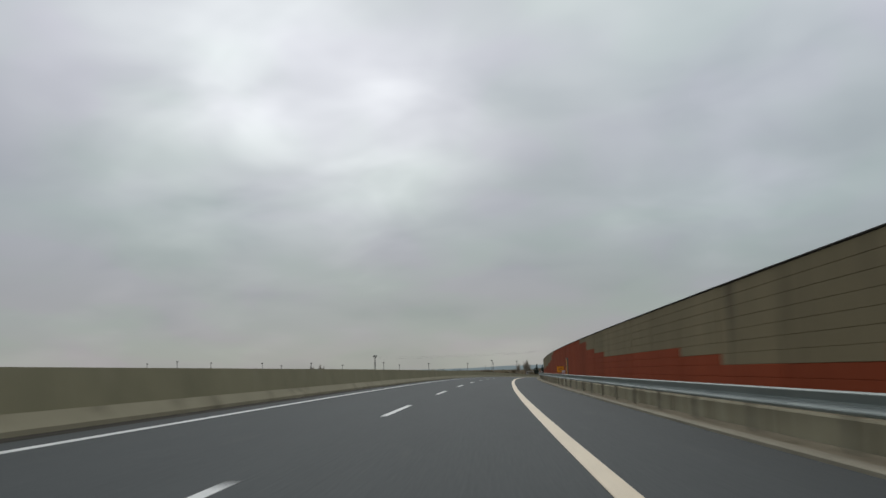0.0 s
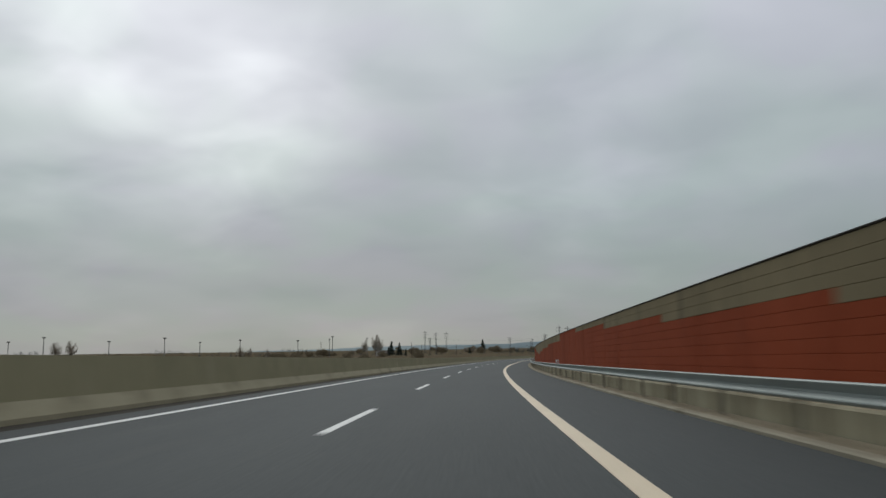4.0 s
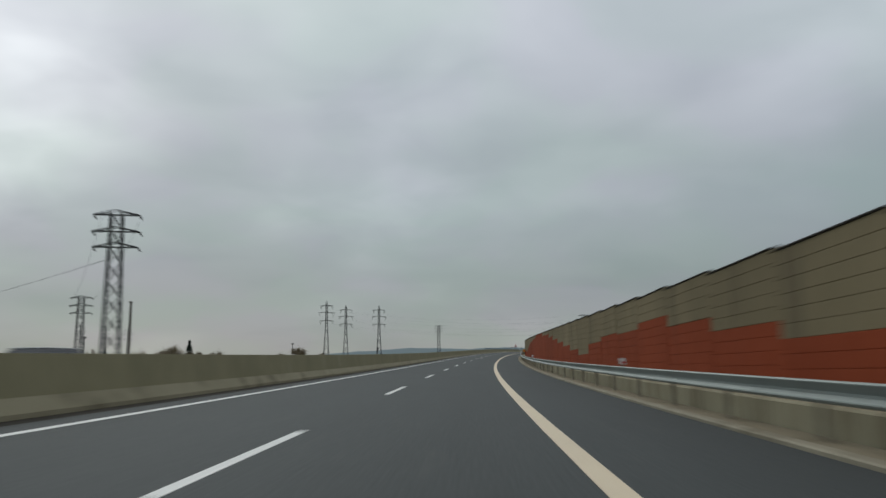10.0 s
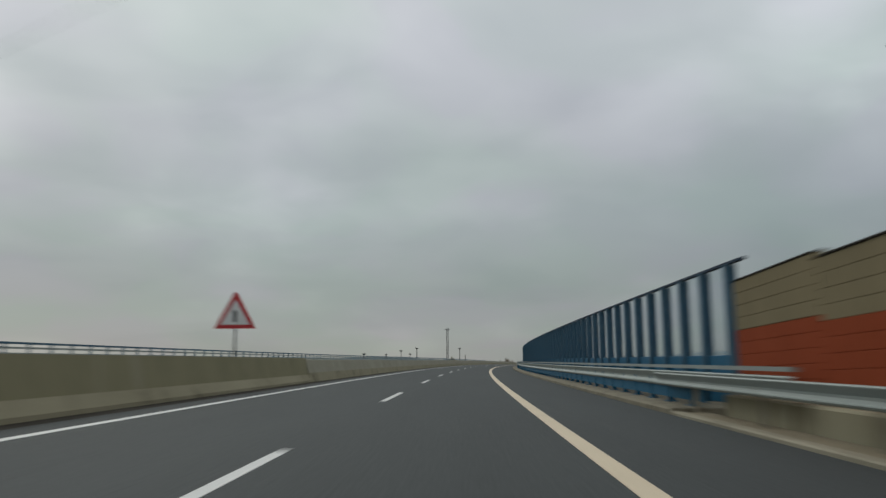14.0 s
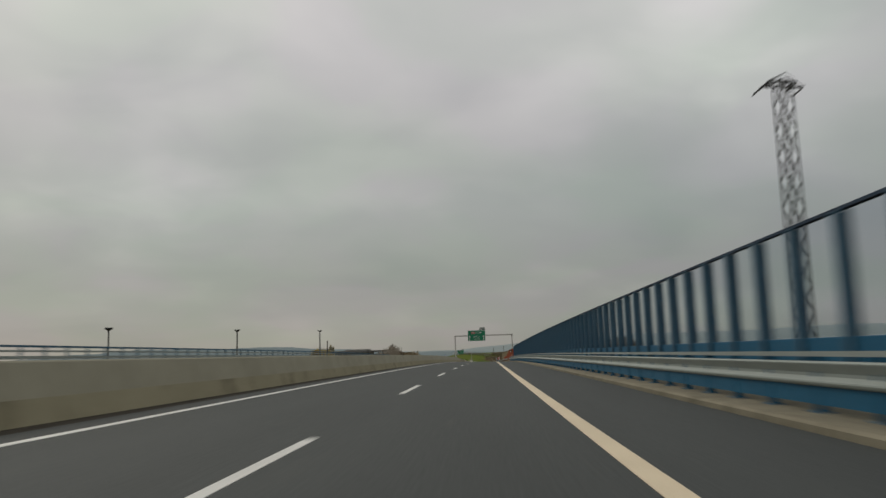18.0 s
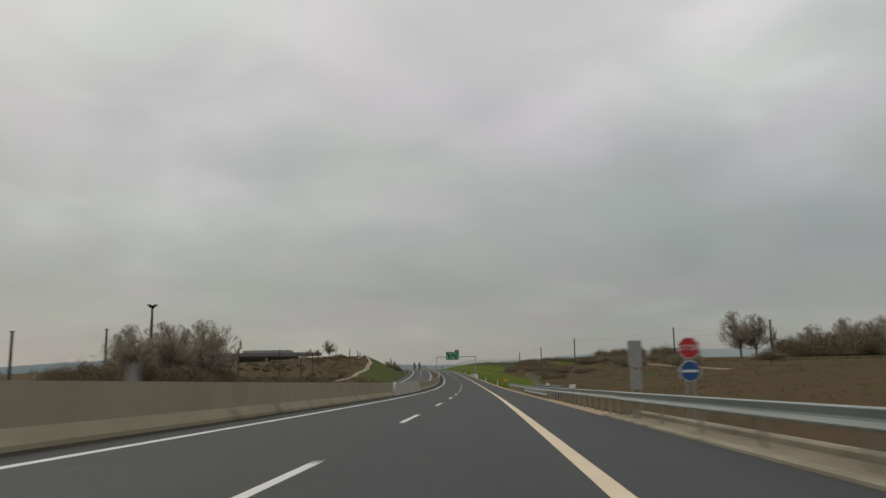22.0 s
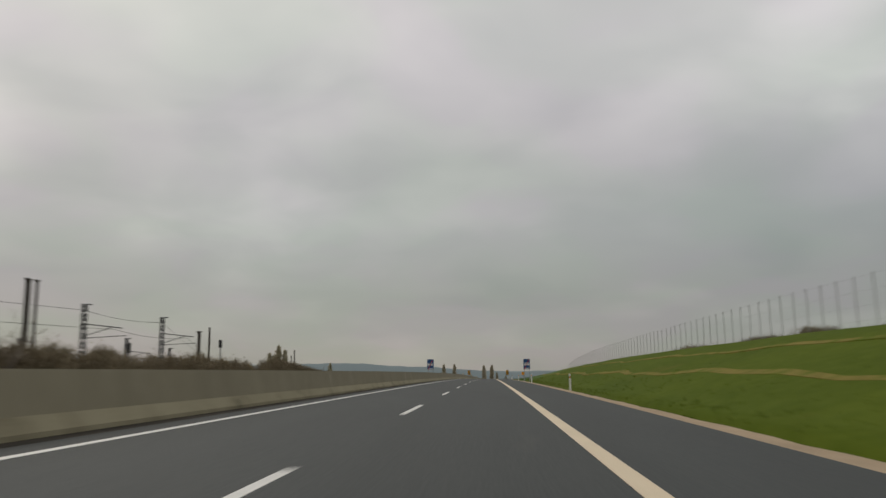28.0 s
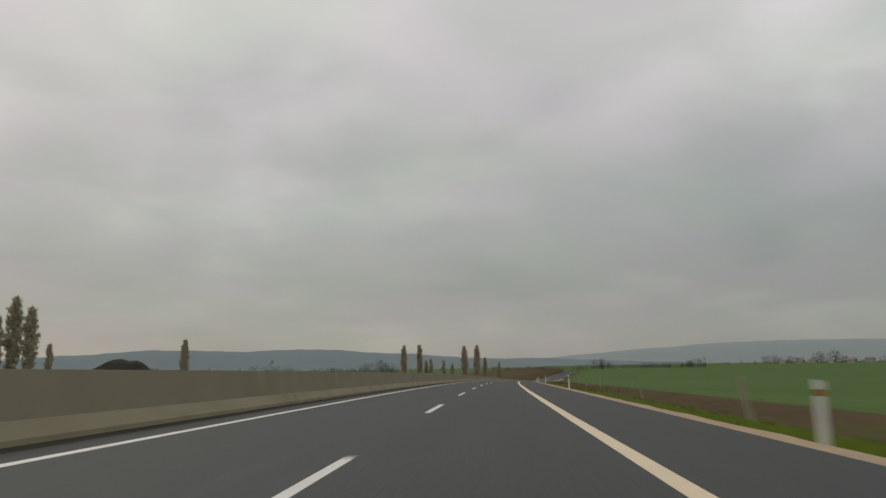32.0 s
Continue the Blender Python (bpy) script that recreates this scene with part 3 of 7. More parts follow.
def far_fall(o):
    """The opposite carriageway falls to its own outer side."""
    return 2 * CROSS * o + 0.3


def opp(profile):
    return [(o, h + far_fall(o)) for o, h in profile]


whole("opposite_road", strip("opposite_road", opp([(-18.4, 0), (-7.0, 0), (-7.0, -0.35), (-18.4, -0.35)]), S0, S1, ASPHALT), "dark asphalt carriageway of the opposite direction", "road", kind="structure")
for a, b in ((-8.2, -8.0), (-15.9, -15.65)):
    whole("opposite_edge_line", strip("opposite_edge_line", opp(band(a, b, 0.006)), S0, 3400, PAINT), "solid white line on the opposite carriageway", "road marking", kind="structure")
olanes = thing("opposite_lane_line", "broken white line of the opposite carriageway", "road marking", Matrix(), kind="structure")
for k in range(95, 150):
    part("dash", strip("dash", opp(band(-12.05, -11.9, 0.006)), k * PERIOD + 5, k * PERIOD + 5 + PERIOD / 3, PAINT, 3), PAINT, olanes)
whole("median", strip("median", [(-7.0, -0.02), (-5.75, -0.02), (-5.75, -0.3), (-7.0, -0.3)], S0, BRIDGE[0], SOIL), "narrow strip of soil between the carriageways", "median", kind="structure")
whole("median", strip("median", [(-7.0, -0.02), (-5.75, -0.02), (-5.75, -0.3), (-7.0, -0.3)], BRIDGE[1], S1, SOIL), "narrow strip of soil between the carriageways", "median", kind="structure")

# median barrier: an upper body and a lighter splayed foot


def barrier(s0, s1, body, foot, top=1.09, group="median barriers"):
    b = thing("median_barrier", "concrete safety barrier with a lighter splayed foot on the median", "barrier", Matrix(), group, "structure")
    part("body", strip("body", [(-5.14, 0.34), (-5.26, top), (-5.48, top), (-5.60, 0.34)], s0, s1, body, 6), body, b)
    part("foot", strip("foot", [(-4.95, 0.0), (-4.955, 0.09), (-5.135, 0.345), (-5.605, 0.345), (-5.785, 0.09), (-5.79, 0.0)], s0, s1, foot, 6), foot, b, "lighter dusty foot")


barrier(S0, 1188, BARRIER, FOOT)
bridge_barrier = thing("median_barrier", "pale stained concrete safety barrier along the bridge", "barrier", Matrix(), "median barriers", "structure")
part("body", strip("body", [(-5.09, 0.41), (-5.25, 1.0), (-5.28, 1.03), (-5.48, 1.03), (-5.51, 1.0), (-5.67, 0.41)], 1188.05, 1690, PALE, 6), PALE, bridge_barrier)
part("foot", strip("foot", [(-4.96, 0.0), (-5.01, 0.16), (-5.085, 0.414), (-5.675, 0.414), (-5.75, 0.16), (-5.80, 0.0)], 1188.05, 1690, FOOT, 6), FOOT, bridge_barrier, "paler dusty foot")
barrier(1690.05, S1 - 900, BARRIER2, FOOT)

# verges and kerbs on the right
whole("kerb", strip("kerb", [(6.76, -0.3), (6.76, 0.05), (6.80, 0.075), (7.0, 0.075), (7.02, -0.3)], S0, BRIDGE[0], KERB, 6), "pale concrete kerb along the hard shoulder", "kerb", kind="structure")
whole("kerb", strip("kerb", [(6.76, -0.3), (6.76, 0.05), (6.80, 0.075), (7.0, 0.075), (7.02, -0.3)], BRIDGE[1], 1826, KERB, 6), "pale concrete kerb along the hard shoulder", "kerb", kind="structure")
whole("verge", strip("verge", [(7.02, -0.3), (7.02, 0.05), (7.62, 0.06), (7.62, -0.3)], S0, BRIDGE[0], DIRT, 6), "narrow verge of gravel and dirt under the guardrail", "verge", kind="structure")
whole("verge", strip("verge", [(7.02, -0.3), (7.02, 0.05), (7.94, 0.06), (7.94, -0.3)], BRIDGE[1], 1826, DIRT, 6), "narrow verge of gravel and dirt under the guardrail", "verge", kind="structure")


def verge_edge(s):
    w = 7.42 + 0.36 * max(0.0, min(1.0, (1930 - s) / 15)) + 0.05 * math.sin(s * 0.9) + 0.04 * math.sin(s * 2.3 + 1)
    return [(6.76, -0.4), (6.76, -0.005), (w, -0.03), (w + 0.9, -0.35)]


whole("gravel_verge", strip("gravel_verge", verge_edge, 1826, 3400, GRAVEL, 1.5), "sandy gravel verge beside the hard shoulder", "verge", kind="structure")
whole("low_kerb", strip("low_kerb", [(7.95, -0.4), (7.95, 0.16), (8.0, 0.2), (8.2, 0.2), (8.22, -0.4)], 1753.2, 1826, KERB, 6), "low concrete edging behind the guardrail", "kerb", kind="structure")
for hb, o0, o1 in ((0.34, 12.35, 12.8), (0.7, 16.4, 16.75)):
    def straw(s, o0=o0, o1=o1):
        w = 0.25 * math.sin(s * 0.21) + 0.15 * math.sin(s * 0.53)
        return [(o0 + w, ground_at(s, o0 + w) + 0.03), (o1 + w * 1.4, ground_at(s, o1 + w * 1.4) + 0.05), (o1 + w, ground_at(s, o1) - 0.4), (o0 + w, ground_at(s, o0) - 0.4)]
    whole("straw_line", strip("straw_line", straw, 2064, 2462, STRAW, 3, fall=False), "line of dry straw along the grass slope", "dry grass", kind="structure")

# ---- noise walls of ribbed concrete panels, the lower courses painted red in steps ----
COURSE, BASE, NCOURSE = 0.26, 0.51, 10
WALL_O = 8.0
# metres along, courses painted red
RED_A = [(-20, 4), (9, 4), (11, 3), (16, 3), (19, 4), (23, 5), (35, 5), (39, 6), (43, 7), (47, 9), (51, 10), (78, 10), (85, 8), (91, 6), (94, 6), (96, 5), (105, 5), (109, 4), (125, 4), (127, 5),
         (172, 5), (196, 5), (200, 6), (204, 8), (211, 10), (235, 10), (246, 7), (255, 4), (259, 4), (263, 3), (267, 3), (270, 4), (275, 5), (320, 5), (360, 8), (385, 10)]
RED_B = [(400, 8), (430, 5), (455, 9), (465, 10), (489, 10), (493, 9), (497, 8), (501, 7), (505, 6), (509, 5), (513, 4), (524, 4), (528, 5), (533, 5), (536, 4), (560, 3), (588, 4), (591, 4), (594, 5), (598, 6), (602, 7), (606, 8), (610, 10),
         (645, 10), (655, 7), (664, 4), (671, 4), (674, 5), (679, 5), (682, 4), (693, 4), (697, 5), (704, 5), (715, 3), (740, 6), (750, 8), (757, 9), (760, 10), (774, 10), (790, 7), (806, 3), (825, 4)]
RED_C = [(833, 4), (839, 4), (843, 5), (847, 6), (851, 7), (858, 6), (862, 5), (866, 3), (874, 5), (882, 7), (890, 9), (905, 10), (915, 9), (921, 8), (925, 7), (929, 6), (933, 5), (937, 4), (941, 3), (950, 4), (975, 3), (995, 4),
         (1003, 4), (1007, 3), (1011, 3), (1015, 4), (1019, 5), (1023, 6), (1029, 8), (1036, 10), (1062, 10), (1072, 8), (1083, 5), (1090, 6), (1094, 5), (1098, 6), (1111, 4), (1132, 2), (1150, 5), (1168, 6)]
RED_D = [(1650, 10), (1690, 10), (1696, 9), (1704, 7), (1716, 5), (1730, 5), (1734, 4), (1738, 4), (1742, 3), (1752, 3)]


def panel_mesh(n):
    """n ribbed courses, 3.96 m long, face towards -x."""
    pts = []
    for k in range(n):
        z = k * COURSE
        pts += [(0.010, z + 0.0), (0.0, z + 0.008), (0.0, z + COURSE - 0.012), (0.010, z + COURSE - 0.005)]
    pts.append((0.010, n * COURSE))
    pts += [(0.16, n * COURSE), (0.16, 0.0)]
    verts = [(x, -1.985, z) for x, z in pts] + [(x, 1.985, z) for x, z in pts]
    m = len(pts)
    faces = [(k, (k + 1) % m, m + (k + 1) % m, m + k) for k in range(m)] + [tuple(range(m))[::-1], tuple(range(m, 2 * m))]
    return verts, faces


GREY_P = {n: mesh_from("panel", *panel_mesh(n), PANEL) for n in range(1, NCOURSE + 1)}
RED_P = {n: mesh_from("panel", *panel_mesh(n), RED) for n in range(1, NCOURSE + 1)}


def wall_post(n, material):
    b = bmesh.new()
    box(b, -0.008, 0.18, -0.05, 0.05, 0.0, n * COURSE)
    return mesh_of("post", b, material)


GREY_POST = {n: wall_post(n, PANEL) for n in range(1, NCOURSE + 1)}
RED_POST = {n: wall_post(n, RED) for n in range(1, NCOURSE + 1)}
_b = bmesh.new()
box(_b, -0.025, 0.19, -2.0, 2.0, 0.0, 0.035, 0.01)
CAP_P = mesh_of("cap", _b, CAP)


def noise_wall(s0, s1, rows, tilt=0.0, offset=0.0):
    w = thing("noise_wall", "ribbed concrete noise wall, lower courses painted red in steps", "noise wall", Matrix(), "noise walls", "structure")
    rng = random.Random(int(s0) + 7)
    n = int(round((s1 - s0) / 4))
    for k in range(n):
        s = s0 + 4 * k + 2
        lv = float(np.interp(s, [r[0] for r in rows], [r[1] for r in rows]))
        lv = int(max(0, min(NCOURSE, math.floor(lv + 0.5))))
        m = Matrix.Translation(spot(s, WALL_O + offset, BASE - (0.17 * min(1.0, max(0.0, (s - 1020) / 60)) if s < 1200 else -0.0022 * max(0.0, s - 1660)))) @ Matrix.Rotation(-heading(s), 4, "Z") @ Matrix.Rotation((math.atan(slope(s)) - (0.02 if s < 905 else 0.03) if 833 < s < 1200 else math.atan(slope(s)) * (1 if not tilt else 0.2) + tilt) + rng.uniform(-0.0015, 0.0015), 4, "X")
        if lv:
            part("panel", RED_P[lv], None, w, at=m @ Matrix.Translation((rng.uniform(-0.006, 0.006), 0, 0)))
        if lv < NCOURSE:
            part("panel", GREY_P[NCOURSE - lv], None, w, at=m @ Matrix.Translation((rng.uniform(-0.006, 0.006), 0, lv * COURSE)))
        part("cap", CAP_P, None, w, at=m @ Matrix.Translation((0, 0, NCOURSE * COURSE + 0.004)))
        if lv:
            part("post", RED_POST[lv], None, w, at=m @ Matrix.Translation((0, -2.0, 0)))
        if lv < NCOURSE:
            part("post", GREY_POST[NCOURSE - lv], None, w, at=m @ Matrix.Translation((0, -2.0, lv * COURSE)))
    part("plinth", strip("plinth", [(7.66 + offset, -0.4), (7.66 + offset, 0.46), (7.70 + offset, 0.5), (8.25 + offset, 0.5), (8.25 + offset, -0.4)], s0, s1, PLINTH, 4), PLINTH, w, "stained concrete plinth")
    return w


noise_wall(-15, 389, RED_A)
wall_mid = noise_wall(389, 833, RED_B)
for k, tone in enumerate((PANEL, PALE, PANEL)):
    _b = bmesh.new()
    box(_b, -0.022, 0.01, -0.33, 0.33, -0.07, 0.07, 0.006)
    part("patch", _b, tone, wall_mid, "unpainted patch on the red panel", Matrix.Translation(spot(486.3 + 0.67 * k, WALL_O, 2.49)) @ Matrix.Rotation(-heading(487), 4, "Z"))
noise_wall(833, BRIDGE[0] - 1, RED_C, tilt=0.018)
noise_wall(BRIDGE[1] + 0.4, 1753, RED_D, tilt=0.008, offset=0.4)

# ---- guardrails ----
WBEAM = [(0.0, 0.892), (-0.03, 0.888), (-0.052, 0.868), (-0.048, 0.852), (0.034, 0.742), (0.036, 0.702), (-0.048, 0.648), (-0.054, 0.628), (-0.036, 0.598), (0.0, 0.58), (0.012, 0.585), (-0.026, 0.606), (-0.04, 0.63), (-0.036, 0.641), (0.05, 0.697), (0.048, 0.746), (-0.034, 0.856), (-0.038, 0.864), (-0.024, 0.876), (0.0, 0.88)]
_b = bmesh.new()
for y0, y1 in ((-0.05, -0.04), (0.04, 0.05)):
    box(_b, 0.10, 0.17, y0, y1, -0.3, 0.82)
box(_b, 0.17, 0.18, -0.05, 0.05, -0.3, 0.82)
box(_b, 0.03, 0.10, -0.04, 0.04, 0.68, 0.80, 0.006)
RAILPOST = mesh_of("post", _b, POSTM)
_b = bmesh.new()
box(_b, -0.105, 0.105, -0.012, 0.012, 0.96, 1.15, 0.004)
REFL = mesh_of("reflector", _b, WHITE)
_b = bmesh.new()
box(_b, -0.02, 0.02, -0.006, 0.008, 0.86, 1.0)
STEM = mesh_of("stem", _b, STEEL_D)
_b = bmesh.new()
box(_b, -0.02, 0.075, -0.016, -0.0125, 0.985, 1.06)
REDDOT = mesh_of("reflex", _b, SRED)


def guardrail(s0, s1, o=7.2, every=4.0):
    g = thing("guardrail", "galvanised steel guardrail on posts beside the shoulder", "guardrail", Matrix(), "guardrails", "structure")
    part("beam", strip("beam", [(o + x, h) for x, h in WBEAM], s0, s1, STEEL, 4), STEEL, g, "corrugated steel beam")
    s = s0 + 1
    while s < s1:
        part("post", RAILPOST, None, g, at=Matrix.Translation(spot(s, o)) @ Matrix.Rotation(-heading(s), 4, "Z"))
        s += every
    return g


guardrail(-20, 581)
guardrail(581, BRIDGE[0] + 3)
guardrail(1666, 1825)
guardrail(1822, 1918, every=2.0, o=7.35)
culvert_rail = thing("culvert_guardrail", "second lower guardrail beam doubled over a culvert", "guardrail", Matrix(), "guardrails", "structure")
part("beam", strip("beam", [(7.33 + x, h - 0.335) for x, h in WBEAM], 1857, 1884, STEEL, 3), STEEL, culvert_rail, "corrugated steel beam")
for s in np.arange(1858.0, 1884.0, 2.0):
    part("post", RAILPOST, None, culvert_rail, at=Matrix.Translation(spot(float(s), 7.36, -0.1)) @ Matrix.Rotation(-heading(float(s)), 4, "Z"))
low = thing("culvert_parapet", "low steel parapet with blue panels behind the guardrail", "parapet", Matrix(), kind="structure")
part("top_rail", strip("top_rail", [(8.56, 0.94), (8.56, 1.0), (8.66, 1.0), (8.66, 0.94)], 1858, 1886, STEEL, 4), STEEL, low)
part("low_rail", strip("low_rail", [(8.58, 0.52), (8.58, 0.6), (8.64, 0.6), (8.64, 0.52)], 1858, 1886, STEEL, 4), STEEL, low)
_b = bmesh.new()
box(_b, -0.03, 0.03, -0.03, 0.03, -0.5, 0.96)
LOWPOST = mesh_of("post", _b, BLUE)
_b = bmesh.new()
box(_b, -0.012, 0.012, -0.8, 0.8, 0.63, 0.91)
LOWPANEL = mesh_of("panel", _b, BLUE)
for k in range(14):
    s = 1859.0 + 2.0 * k
    m = Matrix.Translation(spot(s, 8.61)) @ Matrix.Rotation(-heading(s), 4, "Z")
    part("post", LOWPOST, None, low, at=m)
    if k % 4 != 2:
        part("panel", LOWPANEL, None, low, "blue panel", m @ Matrix.Translation((0, 1.0, 0)))
for s, o, z, w, face in ((1843, 7.62, 1.02, 0.19, WHITE), (1864.5, 8.1, 1.08, 0.14, WHITE)):
    mk = thing("marker_plate", "small white plate on a stake behind the guardrail", "marker", place(s, o), "marker plates")
    part("stake", rod(bmesh.new(), (0, 0, -0.3), (0, 0, z + 0.05), 0.025, sides=6), STEEL_D, mk)
    b = bmesh.new()
    box(b, -w, w, -0.045, -0.028, z - 0.1, z + 0.1, 0.006)
    part("plate", b, face, mk, "white plate")
s = 5.7
while s < 1165:
    r = thing("guardrail_reflector", "small white reflector on a stem above the guardrail", "reflector", place(s, 7.2), "guardrail reflectors")
    part("stem", STEM, None, r)
    part("plate", REFL, None, r, "white plate")
    part("reflex", REDDOT, None, r, "red reflex spot")
    s += 47.0

# ---- the bridge: kerb, steel parapet, blue railing and a clear noise screen ----
A, B = BRIDGE
whole("bridge_edge", strip("bridge_edge", [(6.76, -0.9), (6.76, 0.10), (6.82, 0.14), (9.0, 0.17), (9.05, -0.9)], A, B, BRKERB, 6), "pale concrete edge beam of the bridge", "bridge", kind="structure")
whole("bridge_deck", strip("bridge_deck", [(-5.9, -0.36), (6.75, -0.36), (6.0, -1.8), (-5.0, -1.8)], A, B, PALE, 12), "concrete deck under the carriageway", "bridge", kind="structure")
whole("opposite_bridge_deck", strip("opposite_bridge_deck", opp([(-19.6, 0.12), (-18.4, 0.12), (-18.4, -0.36), (-6.9, -0.36), (-7.4, -1.8), (-18.8, -1.8), (-19.6, -0.9)]), A, B, PALE, 12), "concrete deck of the opposite carriageway", "bridge", kind="structure")
para = thing("bridge_parapet", "double galvanised parapet rail over a blue lower rail", "parapet", Matrix(), kind="structure")
PO = 7.5
W2 = [(x, h) for x, h in WBEAM]
part("top_rail", strip("top_rail", [(PO - 0.05, 1.02), (PO - 0.05, 1.10), (PO + 0.06, 1.10), (PO + 0.06, 1.02)], A - 5, B + 6, STEEL, 6), STEEL, para)
part("beam", strip("beam", [(PO - 0.02 + x, 0.56 + (h - 0.58) * 1.25) for x, h in W2], A - 5, B + 6, STEEL, 6), STEEL, para, "corrugated steel beam")
part("low_rail", strip("low_rail", [(PO + 0.02, 0.27), (PO + 0.02, 0.56), (PO + 0.10, 0.56), (PO + 0.10, 0.27)], A, B, BLUE, 6), BLUE, para, "blue coated lower rail")
_b = bmesh.new()
box(_b, 0.0, 0.14, -0.05, 0.05, 0.1, 1.06, 0.01)
box(_b, -0.09, 0.2, -0.12, 0.12, 0.1, 0.17, 0.01)
PARAPOST = mesh_of("post", _b, BLUE)
k = A + 1
while k < B - 1:
    part("post", PARAPOST, None, para, at=Matrix.Translation(spot(k, PO)) @ Matrix.Rotation(-heading(k), 4, "Z"))
    k += 2.0
screen = thing("noise_screen", "clear noise screen between blue posts with a dark top rail", "noise screen", Matrix(), kind="structure")
SO = 8.6
_b = bmesh.new()
for x0, x1 in ((-0.13, -0.115), (0.115, 0.13)):
    box(_b, x0, x1, -0.09, 0.09, 0.12, 3.52)
box(_b, -0.115, 0.115, -0.045, 0.045, 0.12, 3.52)
SCRPOST = mesh_of("post", _b, SCRB)
_b = bmesh.new()
box(_b, -0.015, 0.015, -0.93, 0.93, 1.36, 3.50)
SCRPANE = mesh_of("pane", _b, ACRYL)
_b = bmesh.new()
box(_b, -0.035, 0.035, -0.93, 0.93, 0.2, 1.35, 0.01)
SCRLOW = mesh_of("low_panel", _b, BLUE)
part("top_rail", strip("top_rail", [(SO - 0.06, 3.525), (SO - 0.05, 3.59), (SO + 0.05, 3.59), (SO + 0.06, 3.525)], A, B, NAVY, 6), NAVY, screen, "dark top rail")
SCREEN_BAY = 2.045
k = B - 0.05
while k > A:
    m = Matrix.Translation(spot(k, SO)) @ Matrix.Rotation(-heading(k), 4, "Z")
    part("post", SCRPOST, None, screen, at=m)
    if k - SCREEN_BAY > A:
        h = k - SCREEN_BAY / 2
        m = Matrix.Translation(spot(h, SO)) @ Matrix.Rotation(-heading(h), 4, "Z")
        pn = part("pane", SCRPANE, None, screen, at=m)
        pn.visible_shadow = False
        part("low_panel", SCRLOW, None, screen, at=m)
    k -= SCREEN_BAY

# railing of the opposite bridge, seen over the median barrier
orail = thing("bridge_railing", "dark blue steel railing on the opposite bridge", "railing", Matrix(), kind="structure")
OO = -18.9
for nm, h0, h1, mt in (("top_rail", 1.80, 1.90, SCRB), ("mid_rail", 1.58, 1.67, STEEL), ("low_rail", 1.25, 1.40, STEEL)):
    part(nm, strip(nm, opp([(OO - 0.05, h0 + 0.35), (OO - 0.05, h1 + 0.35), (OO + 0.05, h1 + 0.35), (OO + 0.05, h0 + 0.35)]), A, B, mt, 6), mt, orail)
_b = bmesh.new()
box(_b, -0.05, 0.05, -0.05, 0.05, 0.0, 2.2, 0.01)
ORP = mesh_of("post", _b, SCRB)
k = A + 1
while k < B:
    part("post", ORP, None, orail, at=Matrix.Translation(spot(k, OO, far_fall(OO))) @ Matrix.Rotation(-heading(k), 4, "Z"))
    k += 2.0
_b = bmesh.new()
whole("blue_screen", strip("blue_screen", opp([(-19.1, 0.3), (-19.1, 1.95), (-19.0, 1.95), (-19.0, 0.3)]), 1596, 1650, BLUE, 6), "solid blue screen on the outer edge of the bridge", "screen", kind="structure")

# ---- signs ----


def rounded(bm, x0, x1, z0, z1, y0, y1, r=0.06):
    pts = []
    for cx, cz, a0 in ((x1 - r, z0 + r, -90), (x1 - r, z1 - r, 0), (x0 + r, z1 - r, 90), (x0 + r, z0 + r, 180)):
        for k in range(4):
            a = radians(a0 + 30 * k)
            pts.append((cx + r * math.cos(a), cz + r * math.sin(a)))
    return poly(bm, pts, y0, y1)


def exit_symbol(bm, x, z, h, y):
    """Two slanted strokes and a small arrow: the mark of a motorway exit."""
    w = h * 0.16
    poly(bm, [(x - h * 0.45, z - h / 2), (x - h * 0.45 + w, z - h / 2), (x - h * 0.1 + w, z + h / 2), (x - h * 0.1, z + h / 2)], y, y + 0.012)
    poly(bm, [(x - h * 0.12, z - h / 2), (x - h * 0.12 + w, z - h / 2), (x + h * 0.12 + w, z + h * 0.35), (x + h * 0.12, z + h * 0.35)], y, y + 0.012)
    poly(bm, [(x + h * 0.2, z - h * 0.5), (x + h * 0.2 + w, z - h * 0.5), (x + h * 0.2 + w, z + h * 0.15), (x + h * 0.2, z + h * 0.15)], y, y + 0.012)
    poly(bm, [(x + h * 0.3, z + h * 0.2), (x + h * 0.62, z + h * 0.2), (x + h * 0.52, z + h * 0.5)], y, y + 0.012)
    return bm


def arrow(bm, x, z, h, y):
    w = h * 0.06
    poly(bm, [(x - w, z - h / 2), (x + w, z - h / 2), (x + w, z + h * 0.22), (x + 0.17 * h, z + h * 0.22), (x, z + h / 2), (x - 0.17 * h, z + h * 0.22), (x - w, z + h * 0.22)], y, y + 0.012)
    return bm


def sign_text(parent, text, size, x, y, z, material, label="white lettering"):
    me = lettering(text, size, x, y, z)
    me.materials.clear()
    me.materials.append(material)
    return part("lettering", me, material, parent, label)


